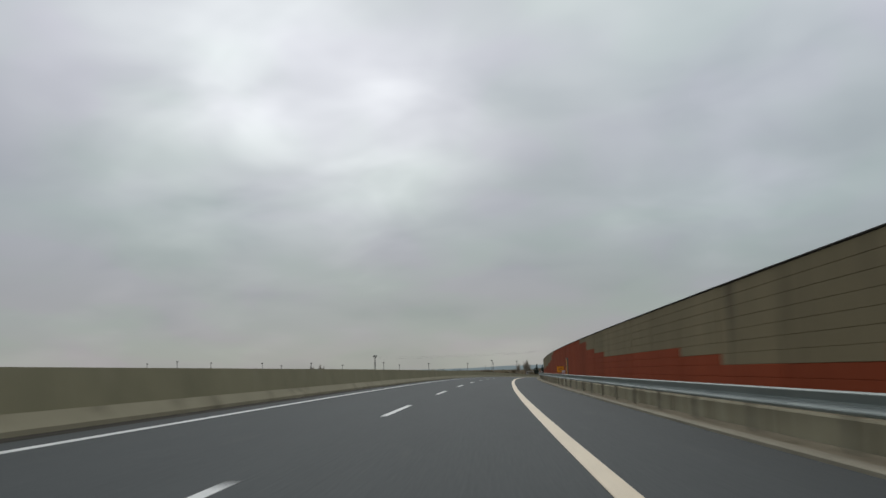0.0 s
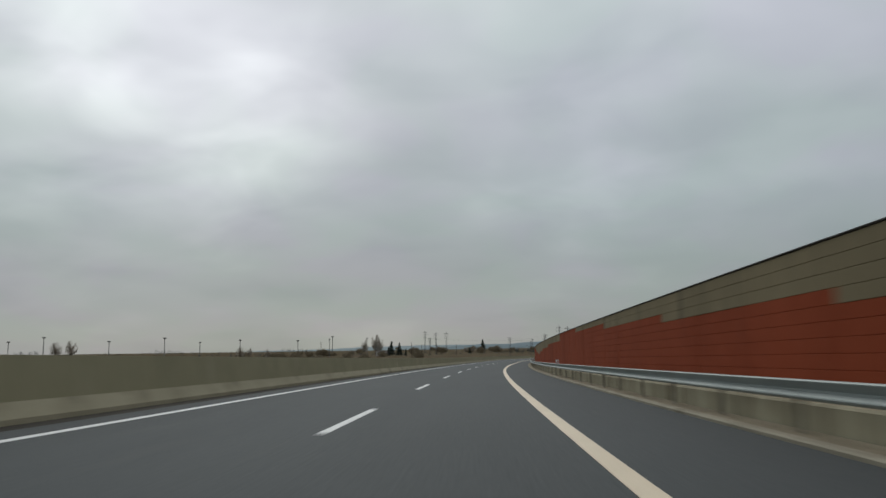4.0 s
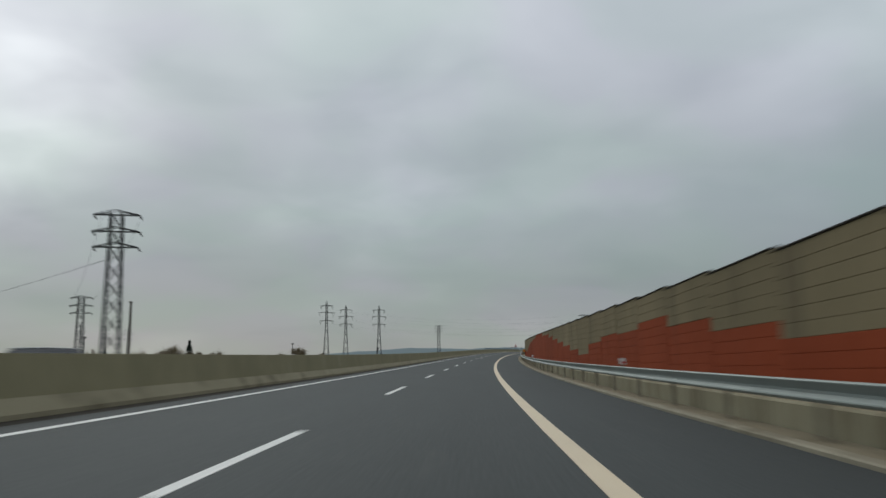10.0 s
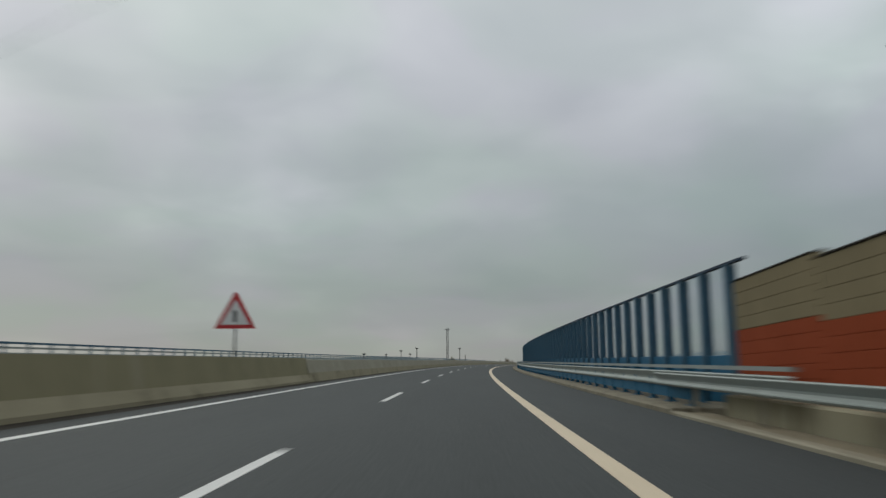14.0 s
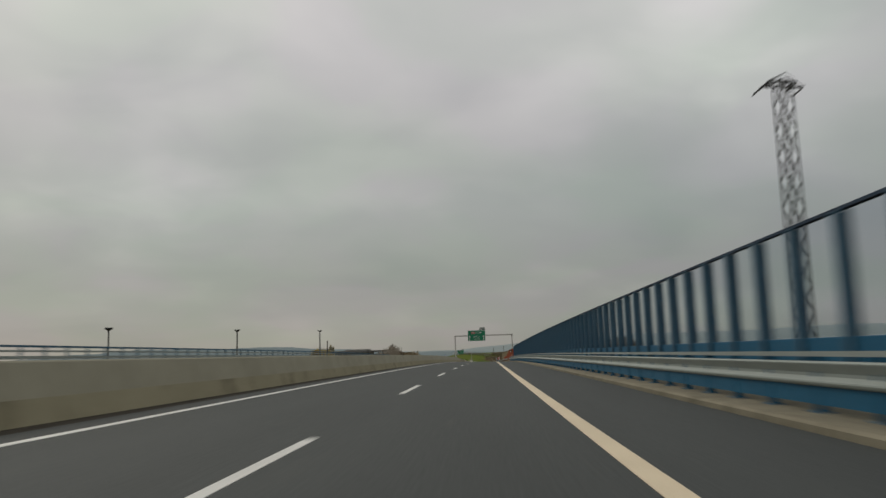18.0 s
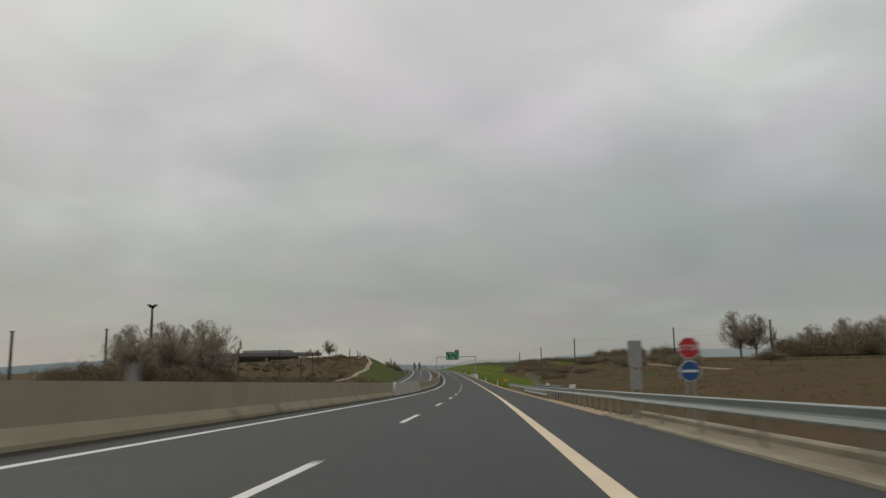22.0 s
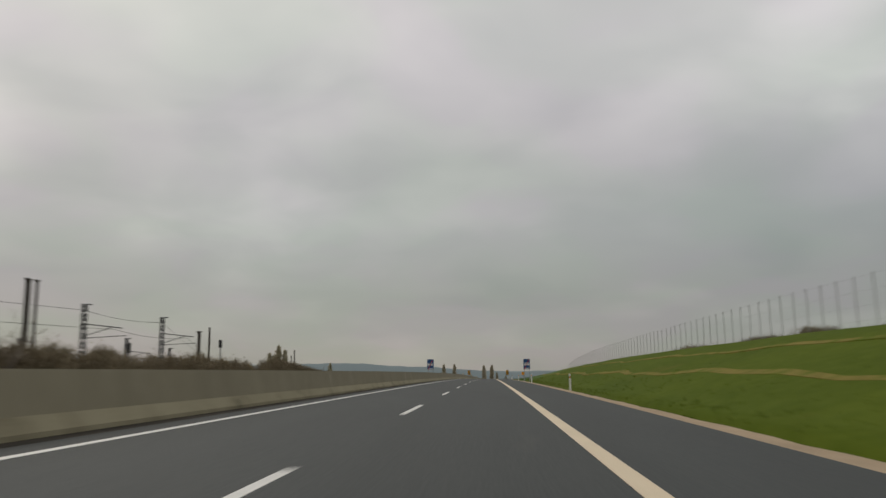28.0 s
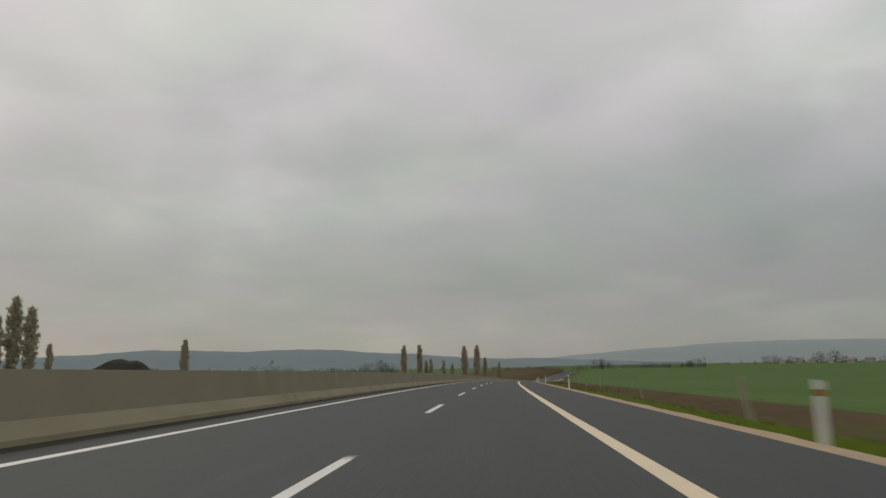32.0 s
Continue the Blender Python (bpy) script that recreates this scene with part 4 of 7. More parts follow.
def gantry(s, left, right, beam, x0, x1, z0, z1, label, foot_right=0.5):
    g = thing("sign_gantry", label, "sign gantry", place(s, 0, 0, fall=False), "sign gantries")
    for x, foot, fw in ((left, 1.45, 0.5), (right, 1.75, foot_right)):
        b = bmesh.new()
        box(b, x - 0.13, x + 0.13, -0.16, 0.16, foot, beam - 0.12, 0.02)
        p = part("post", b, GANTRY, g, "grey steel post")
        b = bmesh.new()
        poly(b, [(x - fw * 0.6, foot), (x + fw * 0.6, foot), (x + 0.15, foot + 0.38), (x - 0.15, foot + 0.38)], -0.2, 0.2)
        part("gusset", b, GANTRY, p)
        b = bmesh.new()
        box(b, x - fw, x + fw, -0.6, 0.6, -0.6, foot, 0.04)
        part("footing", b, PALE, g, "pale concrete footing")
    b = bmesh.new()
    box(b, left - 0.2, right + 0.2, -0.15, 0.15, beam - 0.14, beam + 0.14, 0.02)
    bm_ = part("beam", b, GANTRY, g, "grey box beam")
    for x in (left, right):
        b = bmesh.new()
        box(b, x - 0.24, x + 0.24, -0.2, 0.2, beam - 0.17, beam + 0.17, 0.015)
        part("bracket", b, GANTRY, bm_)
    y = -0.34
    b = bmesh.new()
    rounded(b, x0, x1, z0, z1, y, y + 0.05)
    panel = part("sign_panel", b, GREEN, g, "green direction sign")
    b = bmesh.new()
    for a, c, d, e in ((x0 - 0.02, x1 + 0.02, z0 - 0.03, z0), (x0 - 0.02, x1 + 0.02, z1, z1 + 0.03), (x0 - 0.03, x0, z0, z1), (x1, x1 + 0.03, z0, z1)):
        box(b, a, c, y - 0.003, y + 0.06, d, e)
    part("rim", b, WHITE, panel, "pale rim")
    for x in (x0 + 0.7, x1 - 0.7):
        b = bmesh.new()
        box(b, x - 0.06, x + 0.06, y + 0.055, -0.15, z0 + 0.1, z1 - 0.1)
        part("hanger", b, STEEL_D, panel)
    w, h, cx = x1 - x0, z1 - z0, (x0 + x1) / 2
    sign_text(panel, "PREŠOV", h * 0.175, cx + 0.06, y - 0.006, z0 + h * 0.385, WHITE)
    sign_text(panel, "KOŠICE", h * 0.175, cx + 0.06, y - 0.006, z0 + h * 0.165, WHITE)
    for x in (x0 + w * 0.095, x1 - w * 0.095):
        b = arrow(bmesh.new(), x, z0 + h * 0.29, h * 0.5, y - 0.012)
        part("arrow", b, WHITE, panel, "white arrow pointing up")
    zc = z0 + h * 0.78
    b = bmesh.new()
    rounded(b, x0 + w * 0.20, x0 + w * 0.40, zc - 0.26, zc + 0.26, y - 0.010, y - 0.002, 0.04)
    tag_w = part("route_rim", b, WHITE, panel, "white rim of the route tag")
    b = bmesh.new()
    rounded(b, x0 + w * 0.205, x0 + w * 0.395, zc - 0.235, zc + 0.235, y - 0.018, y - 0.011, 0.04)
    tag = part("route_tag", b, SRED, panel, "red route tag")
    sign_text(tag, "R4", 0.42, x0 + w * 0.30, y - 0.022, zc, WHITE)
    b = bmesh.new()
    rounded(b, x0 + w * 0.42, x0 + w * 0.63, zc - 0.26, zc + 0.26, y - 0.010, y - 0.002, 0.04)
    part("route_rim", b, WHITE, panel, "white rim of the route tag")
    b = bmesh.new()
    rounded(b, x0 + w * 0.426, x0 + w * 0.624, zc - 0.235, zc + 0.235, y - 0.018, y - 0.011, 0.04)
    tag = part("route_tag", b, GREEN, panel, "green route tag")
    sign_text(tag, "E71", 0.42, x0 + w * 0.525, y - 0.022, zc, WHITE)
    b = bmesh.new()
    poly(b, [(x0 + w * 0.725 + 0.30 * math.cos(a * 0.2618), zc + 0.2 * math.sin(a * 0.2618)) for a in range(24)], y - 0.012, y - 0.002)
    oval = part("country_tag", b, WHITE, panel, "white oval tag")
    sign_text(panel, "PL", 0.26, x0 + w * 0.725, y - 0.016, zc, BLACK, "black country letters")
    ex0, ex1 = x1 - w * 0.32, x1 - 0.02
    b = bmesh.new()
    rounded(b, ex0, ex1, z1 + 0.10, z1 + 0.74, y, y + 0.05, 0.04)
    plate = part("exit_plate", b, DGREEN, g, "small dark green exit plate")
    b = exit_symbol(bmesh.new(), ex0 + 0.38, z1 + 0.42, 0.44, y - 0.013)
    part("exit_symbol", b, WHITE, plate)
    sign_text(plate, "124", 0.42, ex0 + 0.98, y - 0.006, z1 + 0.42, WHITE)
    for x in (ex0 + 0.2, ex1 - 0.2):
        b = bmesh.new()
        box(b, x - 0.03, x + 0.03, y + 0.06, y + 0.1, z1 - 0.3, z1 + 0.7)
        part("stay", b, STEEL_D, plate)
    return g


gantry(1677, -5.85, 8.86, 6.8, -2.5, 1.95, 5.45, 8.1, "grey portal gantry with a green direction sign, foot on pale barrier", 0.24)
gantry(2080.5, -5.95, 8.1, 7.05, -2.5, 2.1, 6.0, 8.8, "grey portal gantry with a green direction sign on concrete footings")


def cantilever(s):
    g = thing("cantilever_sign", "green exit sign on a grey cantilever post behind the wall", "road sign", place(s, 0, 0, fall=False))
    b = bmesh.new()
    poly(b, [(8.75, -1.5), (9.2, -1.5), (9.12, 6.65), (8.72, 6.65)], -0.2, 0.2)
    bmesh.ops.bevel(b, geom=list(b.edges), offset=0.04, segments=2, affect="EDGES")
    part("post", b, GANTRY, g, "tapered grey post")
    b = bmesh.new()
    poly(b, [(4.3, 6.42), (9.2, 6.35), (9.2, 6.68), (4.3, 6.58)], -0.13, 0.13)
    beam = part("arm", b, GANTRY, g)
    b = bmesh.new()
    poly(b, [(8.05, 6.37), (8.72, 6.36), (8.72, 5.9), (8.55, 6.12)], -0.05, 0.05)
    part("gusset", b, GANTRY, beam)
    y, x0, x1, z0, z1 = -0.22, 4.06, 6.48, 5.68, 7.54
    b = rounded(bmesh.new(), x0, x1, z0, z1, y, y + 0.05)
    p = part("sign_panel", b, GREEN, g, "green exit sign")
    b = bmesh.new()
    for a, c, d, e in ((x0 - 0.02, x1 + 0.02, z0 - 0.03, z0), (x0 - 0.02, x1 + 0.02, z1, z1 + 0.03), (x0 - 0.03, x0, z0, z1), (x1, x1 + 0.03, z0, z1)):
        box(b, a, c, y - 0.003, y + 0.06, d, e)
    part("rim", b, WHITE, p)
    cx = (x0 + x1) / 2
    part("exit_symbol", exit_symbol(bmesh.new(), cx - 0.5, 7.15, 0.4, y - 0.013), WHITE, p)
    sign_text(p, "124", 0.44, cx + 0.42, y - 0.006, 7.15, WHITE)
    for text, size, dx, z in (("Košice", 0.40, -0.42, 6.60), ("-", 0.40, 0.31, 6.60), ("juh", 0.40, 0.74, 6.60), ("2500", 0.44, -0.2, 6.05), ("m", 0.44, 0.58, 6.05)):
        sign_text(p, text, size, cx + dx, y - 0.006, z, WHITE)
    return g


cantilever(674.3)


def post_pair(g, x, z0, z1, y=0.0, gap=0.34):
    for dx in (-gap, gap):
        b = rod(bmesh.new(), (x + dx, y + 0.05, z0), (x + dx, y + 0.05, z1), 0.035, sides=8)
        part("post", b, STEEL, g, "galvanised tube post")


def car_road_end(s, o, z0, z1):
    g = thing("end_of_motor_road_sign", "blue sign, white car struck out in red, two posts", "road sign", place(s, o, 0, fall=False), "blue sign pair")
    w = 0.47
    post_pair(g, 0, -0.8, z1 - 0.2)
    b = rounded(bmesh.new(), -w, w, z0, z1, -0.02, 0.015)
    part("rim", b, WHITE, g, "white rim")
    b = rounded(bmesh.new(), -w + 0.03, w - 0.03, z0 + 0.03, z1 - 0.03, -0.032, -0.021)
    f = part("face", b, SBLUE, g, "blue face")
    zc = z0 + (z1 - z0) * 0.48
    b = bmesh.new()
    poly(b, [(-0.37, zc - 0.12), (0.37, zc - 0.12), (0.39, zc + 0.03), (0.31, zc + 0.09), (-0.31, zc + 0.09), (-0.39, zc + 0.03)], -0.043, -0.034)
    poly(b, [(-0.27, zc + 0.095), (0.27, zc + 0.095), (0.2, zc + 0.27), (-0.2, zc + 0.27)], -0.043, -0.034)
    poly(b, [(-0.34, zc - 0.2), (-0.22, zc - 0.2), (-0.22, zc - 0.125), (-0.34, zc - 0.125)], -0.043, -0.034)
    poly(b, [(0.22, zc - 0.2), (0.34, zc - 0.2), (0.34, zc - 0.125), (0.22, zc - 0.125)], -0.043, -0.034)
    c = part("car_symbol", b, WHITE, f, "white car front")
    b = poly(bmesh.new(), [(-0.2, zc + 0.12), (0.2, zc + 0.12), (0.16, zc + 0.235), (-0.16, zc + 0.235)], -0.047, -0.044)
    part("window", b, SBLUE, f)
    b = poly(bmesh.new(), [(-0.36, z0 + 0.05), (-0.27, z0 + 0.05), (0.37, z1 - 0.05), (0.28, z1 - 0.05)], -0.054, -0.048)
    part("stroke", b, SRED, f, "red diagonal stroke")
    b = bmesh.new()
    box(b, -0.3, 0.3, -0.04, -0.033, z0 + 0.10, z0 + 0.2)
    part("bar", b, WHITE, f, "white bar of small print")


car_road_end(2384.5, 7.5, 1.47, 2.92)
car_road_end(2384.5, -5.95, 1.65, 3.1)


def lane_sign(s, o, z0, z1):
    g = thing("lane_closure_sign", "yellow sign with a merging arrow and closed lane on two posts", "road sign", place(s, o, 0, fall=False), "yellow sign pair")
    w = 0.43
    post_pair(g, 0, -0.9, z1 - 0.2, gap=0.2)
    part("back", rounded(bmesh.new(), -w - 0.04, w + 0.04, z0 - 0.04, z1 + 0.04, -0.02, 0.015), STEEL_D, g, "grey metal edge")
    f = part("face", rounded(bmesh.new(), -w, w, z0, z1, -0.032, -0.021), YELLOW, g, "yellow face")
    b = bmesh.new()
    for a, c, d, e in ((-w + 0.03, w - 0.03, z0 + 0.03, z0 + 0.05), (-w + 0.03, w - 0.03, z1 - 0.05, z1 - 0.03), (-w + 0.03, -w + 0.05, z0 + 0.05, z1 - 0.05), (w - 0.05, w - 0.03, z0 + 0.05, z1 - 0.05)):
        box(b, a, c, -0.037, -0.033, d, e)
    part("border", b, BLACK, f, "thin black border")
    h = z1 - z0
    b = bmesh.new()
    poly(b, [(-0.27, z0 + h * 0.2), (-0.15, z0 + h * 0.2), (-0.15, z0 + h * 0.34), (0.0, z0 + h * 0.5), (-0.08, z0 + h * 0.56), (-0.27, z0 + h * 0.38)], -0.040, -0.033)
    poly(b, [(-0.1, z0 + h * 0.6), (0.06, z0 + h * 0.64), (0.03, z0 + h * 0.46)], -0.046, -0.041)
    part("arrow", b, BLACK, f, "black bent arrow")
    b = bmesh.new()
    box(b, 0.12, 0.27, -0.040, -0.033, z0 + h * 0.22, z0 + h * 0.88)
    part("lane_bar", b, BLACK, f, "black closed lane bar")
    b = bmesh.new()
    box(b, -0.26, 0.26, -0.040, -0.033, z0 + h * 0.07, z0 + h * 0.15)
    part("bar", b, BLACK, f, "bar of small print")


lane_sign(2552, 7.85, 1.37, 2.95)
lane_sign(2552, -5.6, 1.6, 3.1)


def warning(s, o, z0, z1):
    g = thing("warning_sign", "white warning triangle with a red rim above the median", "road sign", place(s, o, 0, fall=False))
    part("post", rod(bmesh.new(), (0, 0.06, 0), (0, 0.06, z1), 0.04, sides=8), STEEL_D, g)
    w = (z1 - z0) * 0.575
    f = part("rim", poly(bmesh.new(), [(-w, z0), (w, z0), (0.05, z1), (-0.05, z1)], -0.01, 0.02), SRED, g, "red rim")
    c = z0 + (z1 - z0) * 0.36
    part("face", poly(bmesh.new(), [((x * 0.7), c + (z - c) * 0.7) for x, z in ((-w, z0), (w, z0), (0, z1))], -0.02, -0.011), WHITE, f, "white face")
    b = bmesh.new()
    box(b, -0.06, 0.06, -0.028, -0.021, z0 + 0.22, z0 + 0.62)
    part("symbol", b, BLACK, f)


warning(1178.7, -5.75, 2.2, 3.45)


def orange_board(s, o=7.75, w=0.55, z0=0.92, z1=1.42):
    g = thing("emergency_board", "small orange board with a dark symbol behind the guardrail", "road sign", place(s, o), "orange boards")
    b = bmesh.new()
    box(b, -0.03, 0.03, 0.0, 0.06, -0.3, z1 - 0.05)
    part("post", b, STEEL_D, g)
    f = part("board", rounded(bmesh.new(), -w / 2, w / 2, z0, z1, -0.03, -0.005, 0.03), ORANGE, g, "orange board")
    b = bmesh.new()
    for k, h in ((-0.15, 0.2), (-0.02, 0.28), (0.11, 0.2)):
        box(b, k, k + 0.03, -0.038, -0.031, (z0 + z1) / 2 - h / 2, (z0 + z1) / 2 + h / 2)
    part("bars", b, BLACK, f, "dark bars")


for s in (64, 537.2, 1002.2):
    orange_board(s, 7.75, 0.66, 1.0, 1.5)
for s in (1943.5, 2415):
    orange_board(s, 8.3)
orange_board(1467, 7.9, 0.5, 1.3, 1.9)


def emergency_door(s, green=True):
    d = thing("emergency_door", "orange emergency door leaf in the red noise wall", "door", place(s, WALL_O + (0.4 if s > 1600 else 0.0) - 0.06), "emergency doors")
    b = bmesh.new()
    box(b, -0.02, 0.05, -0.45, 0.45, 0.1, 2.05, 0.01)
    leaf = part("leaf", b, ORANGE, d, "orange door leaf")
    b = bmesh.new()
    box(b, -0.05, -0.02, 0.3, 0.36, 1.0, 1.12)
    part("handle", b, BLACK, leaf)
    b = bmesh.new()
    for y0, y1, z0, z1 in ((-0.52, -0.45, 0.1, 2.12), (0.45, 0.52, 0.1, 2.12), (-0.45, 0.45, 2.05, 2.12)):
        box(b, -0.04, 0.055, y0, y1, z0, z1)
    part("frame_bars", b, STEEL_D, d)


emergency_door(59.5)
emergency_door(1666.6)


def wall_plate(s, h, material, label):
    g = thing("wall_plate", label, "sign plate", place(s, WALL_O + (0.4 if s > 1600 else 0.0) - 0.22), "wall plates")
    b = bmesh.new()
    poly(b, [(-0.28, h - 0.2), (0.2, h - 0.2), (0.2, h + 0.2), (-0.28, h + 0.2)], -0.015, 0.015)
    f = part("plate", b, material, g)
    b = bmesh.new()
    box(b, -0.2, 0.0, -0.022, -0.016, h - 0.12, h + 0.12)
    box(b, 0.04, 0.14, -0.022, -0.016, h - 0.05, h + 0.05)
    part("symbol", b, WHITE, f, "white running symbol as bars")
    b = bmesh.new()
    box(b, 0.2, 0.24, -0.03, 0.03, h - 0.25, h + 0.25)
    part("bracket", b, STEEL_D, g)


for s, h, mt, lb in ((620.2, 2.2, STEEL_D, "small grey plate fixed square to the red wall"), (764.7, 2.45, STEEL_D, "small grey plate fixed square to the red wall"), (1668.6, 2.55, DGREEN, "small green plate fixed square to the red wall")):
    wall_plate(s, h, mt, lb)


def round_pair(s, o):
    g = thing("stop_sign", "red stop sign over a blue round sign on twin posts", "road sign", place(s, o))
    post_pair(g, 0, -0.6, 2.7, gap=0.12)
    for z, face, nm, n, r in ((2.42, SRED, "red eight-sided face", 8, 0.39), (1.63, SBLUE, "blue round face", 24, 0.36)):
        spin = math.pi / 8 if n == 8 else 0.0
        part("rim", poly(bmesh.new(), [(r * math.cos(spin + 6.28319 * k / n), z + r * math.sin(spin + 6.28319 * k / n)) for k in range(n)], -0.01, 0.01), WHITE, g, "white rim")
        f = part("face", poly(bmesh.new(), [((r - 0.025) * math.cos(spin + 6.28319 * k / n), z + (r - 0.025) * math.sin(spin + 6.28319 * k / n)) for k in range(n)], -0.02, -0.011), face, g, nm)
        if n == 8:
            sign_text(f, "STOP", 0.27, 0, -0.026, z, WHITE)
        else:
            b = bmesh.new()
            box(b, -0.26, 0.26, -0.028, -0.0205, z - 0.045, z + 0.045)
            part("bar", b, WHITE, f, "white bar")


round_pair(1824, 9.5)


def limit_sign(s, o):
    g = thing("round_limit_sign", "white round sign with a red rim over a white plate", "road sign", place(s, o))
    post_pair(g, 0, -0.6, 2.9, gap=0.1)
    rim = part("rim", disc(bmesh.new(), 0, 0.0, 2.75, 0.38, 0.02), SRED, g, "red rim")
    f = part("face", disc(bmesh.new(), 0, -0.014, 2.75, 0.27, 0.01), WHITE, g, "white face")
    b = bmesh.new()
    box(b, -0.14, -0.03, -0.026, -0.0195, 2.63, 2.87)
    box(b, 0.03, 0.14, -0.026, -0.0195, 2.63, 2.87)
    part("bars", b, BLACK, f)
    b = bmesh.new()
    poly(b, [(-0.22, 2.91), (-0.17, 2.96), (0.22, 2.59), (0.17, 2.54)], -0.034, -0.0275)
    part("stroke", b, SRED, f, "red diagonal stroke")
    b = bmesh.new()
    box(b, -0.32, 0.32, -0.01, 0.01, 1.75, 2.3, 0.01)
    p = part("plate", b, WHITE, g, "white plate")
    b = bmesh.new()
    box(b, -0.22, 0.22, -0.018, -0.0105, 1.9, 2.0)
    box(b, -0.22, 0.22, -0.018, -0.0105, 2.06, 2.16)
    part("bars", b, SRED, p, "red bars")


limit_sign(1804, 9.1)


def sign_back(s, o):
    g = thing("sign_seen_edge_on", "grey sign board on twin posts beside the guardrail", "road sign", place(s, o))
    post_pair(g, 0, -0.6, 2.9, gap=0.15)
    part("board", rounded(bmesh.new(), -0.3, 0.3, 1.9, 3.05, -0.02, 0.0), MASTC, g, "grey board")
    part("low_board", rounded(bmesh.new(), -0.25, 0.25, 0.95, 1.8, -0.02, 0.0), MASTC, g, "grey lower board")


sign_back(1831, 9.0)

# pale cart track over the fallow field
whole("field_track", strip("field_track", lambda s: [(table(s, (1900, 37), (1934, 38.3), (2036, 44.7), (2060, 47)) + d, ground_at(s, 38.3 + (s - 1934) * 0.063) + h) for d, h in ((-0.7, -0.3), (-0.6, 0.10), (0.6, 0.10), (0.7, -0.3))], 1905, 2055, SAND, 6, fall=False), "pale sandy cart track across the fallow field", "track", kind="structure")

# ---- delineator posts ----
_b = bmesh.new()
poly(_b, [(-0.06, -0.3), (0.06, -0.3), (0.06, 1.08), (-0.06, 1.13)], -0.05, 0.05)
DPOST = mesh_of("shaft", _b, WHITE)
_b = bmesh.new()
box(_b, -0.063, 0.063, -0.053, 0.053, 0.83, 0.95)
DBAND = mesh_of("band", _b, BANDM)
_b = bmesh.new()
box(_b, -0.025, 0.025, -0.058, -0.0535, 0.84, 0.94)
DREFL = mesh_of("reflex", _b, ORANGE)


def delineator(s, o, lean=0.0):
    g = thing("delineator_post", "white plastic roadside post with a red-brown band and reflector", "roadside post", place(s, o, -0.08) @ Matrix.Rotation(lean, 4, "Y"), "delineator posts")
    sh = part("shaft", DPOST, None, g)
    part("band", DBAND, None, g, "red-brown band")
    part("reflex", DREFL, None, g, "orange reflector")


for k, s in enumerate((1962, 2014.8, 2065.8, 2105, 2147, 2199, 2243, 2328.5, 2376.8, 2422, 2467.5, 2520, 2568, 2611, 2664, 2712, 2760, 2808, 2856)):
    delineator(s, 7.7, random.Random(k).uniform(-0.03, 0.03))

# concrete guards round the gantry feet


def guard_block(s0, s1, oa, ob, top, ramp_len=4.0, tail=1.6, label="pale concrete guard wall with sloped ends round a gantry foot"):
    def prof(s):
        e = max(0.02, min(1.0, (s - s0) / ramp_len, (s1 - s) / (ramp_len * tail)))
        h = top * e
        return [(oa, -0.2), (oa + (0.02 if ob > oa else -0.02), min(0.08, h)), (oa + (ob - oa) * 0.3, h), (ob, h), (ob, -0.2)]
    whole("guard_wall", strip("guard_wall", prof, s0, s1, NEWCON, 1.0), label, "concrete barrier", group="guard walls", kind="structure")


guard_block(2058, 2089.5, 6.95, 7.75, 1.05)
guard_block(2070, 2098, -4.86, -5.3, 1.16)
guard_block(1862, 1896, -4.86, -5.3, 1.10, 2.4, 1.0)

# ---- poles, masts, pylons ----


class Soup:
    """Collects bars and small faces for one mesh."""

    def __init__(self):
        self.v, self.f = [], []

    def bar(self, a, b, r0, r1=None, sides=4):
        a, b = Vector(a), Vector(b)
        r1 = r0 if r1 is None else r1
        d = (b - a).normalized()
        x = d.orthogonal().normalized()
        y = d.cross(x)
        n = len(self.v)
        for c, r in ((a, r0), (b, r1)):
            for k in range(sides):
                t = 2 * math.pi * (k + 0.5) / sides
                self.v.append(c + x * (r * math.cos(t)) + y * (r * math.sin(t)))
        for k in range(sides):
            j = (k + 1) % sides
            self.f.append((n + k, n + j, n + sides + j, n + sides + k))
        self.f.append(tuple(n + k for k in range(sides))[::-1])
        self.f.append(tuple(n + sides + k for k in range(sides)))

    def leaf(self, c, r, rng, flat=1.0):
        n = len(self.v)
        u = Vector((rng.gauss(0, 1), rng.gauss(0, 1), rng.gauss(0, 1) * flat)).normalized()
        w = u.orthogonal().normalized()
        w = w * math.cos(rng.uniform(0, 6)) + u.cross(w) * math.sin(rng.uniform(0, 6))
        self.v += [c - u * r, c + w * r * 0.45, c + u * r]
        self.f.append((n, n + 1, n + 2))

    def mesh(self, name, material):
        return mesh_from(name, self.v, self.f, material)


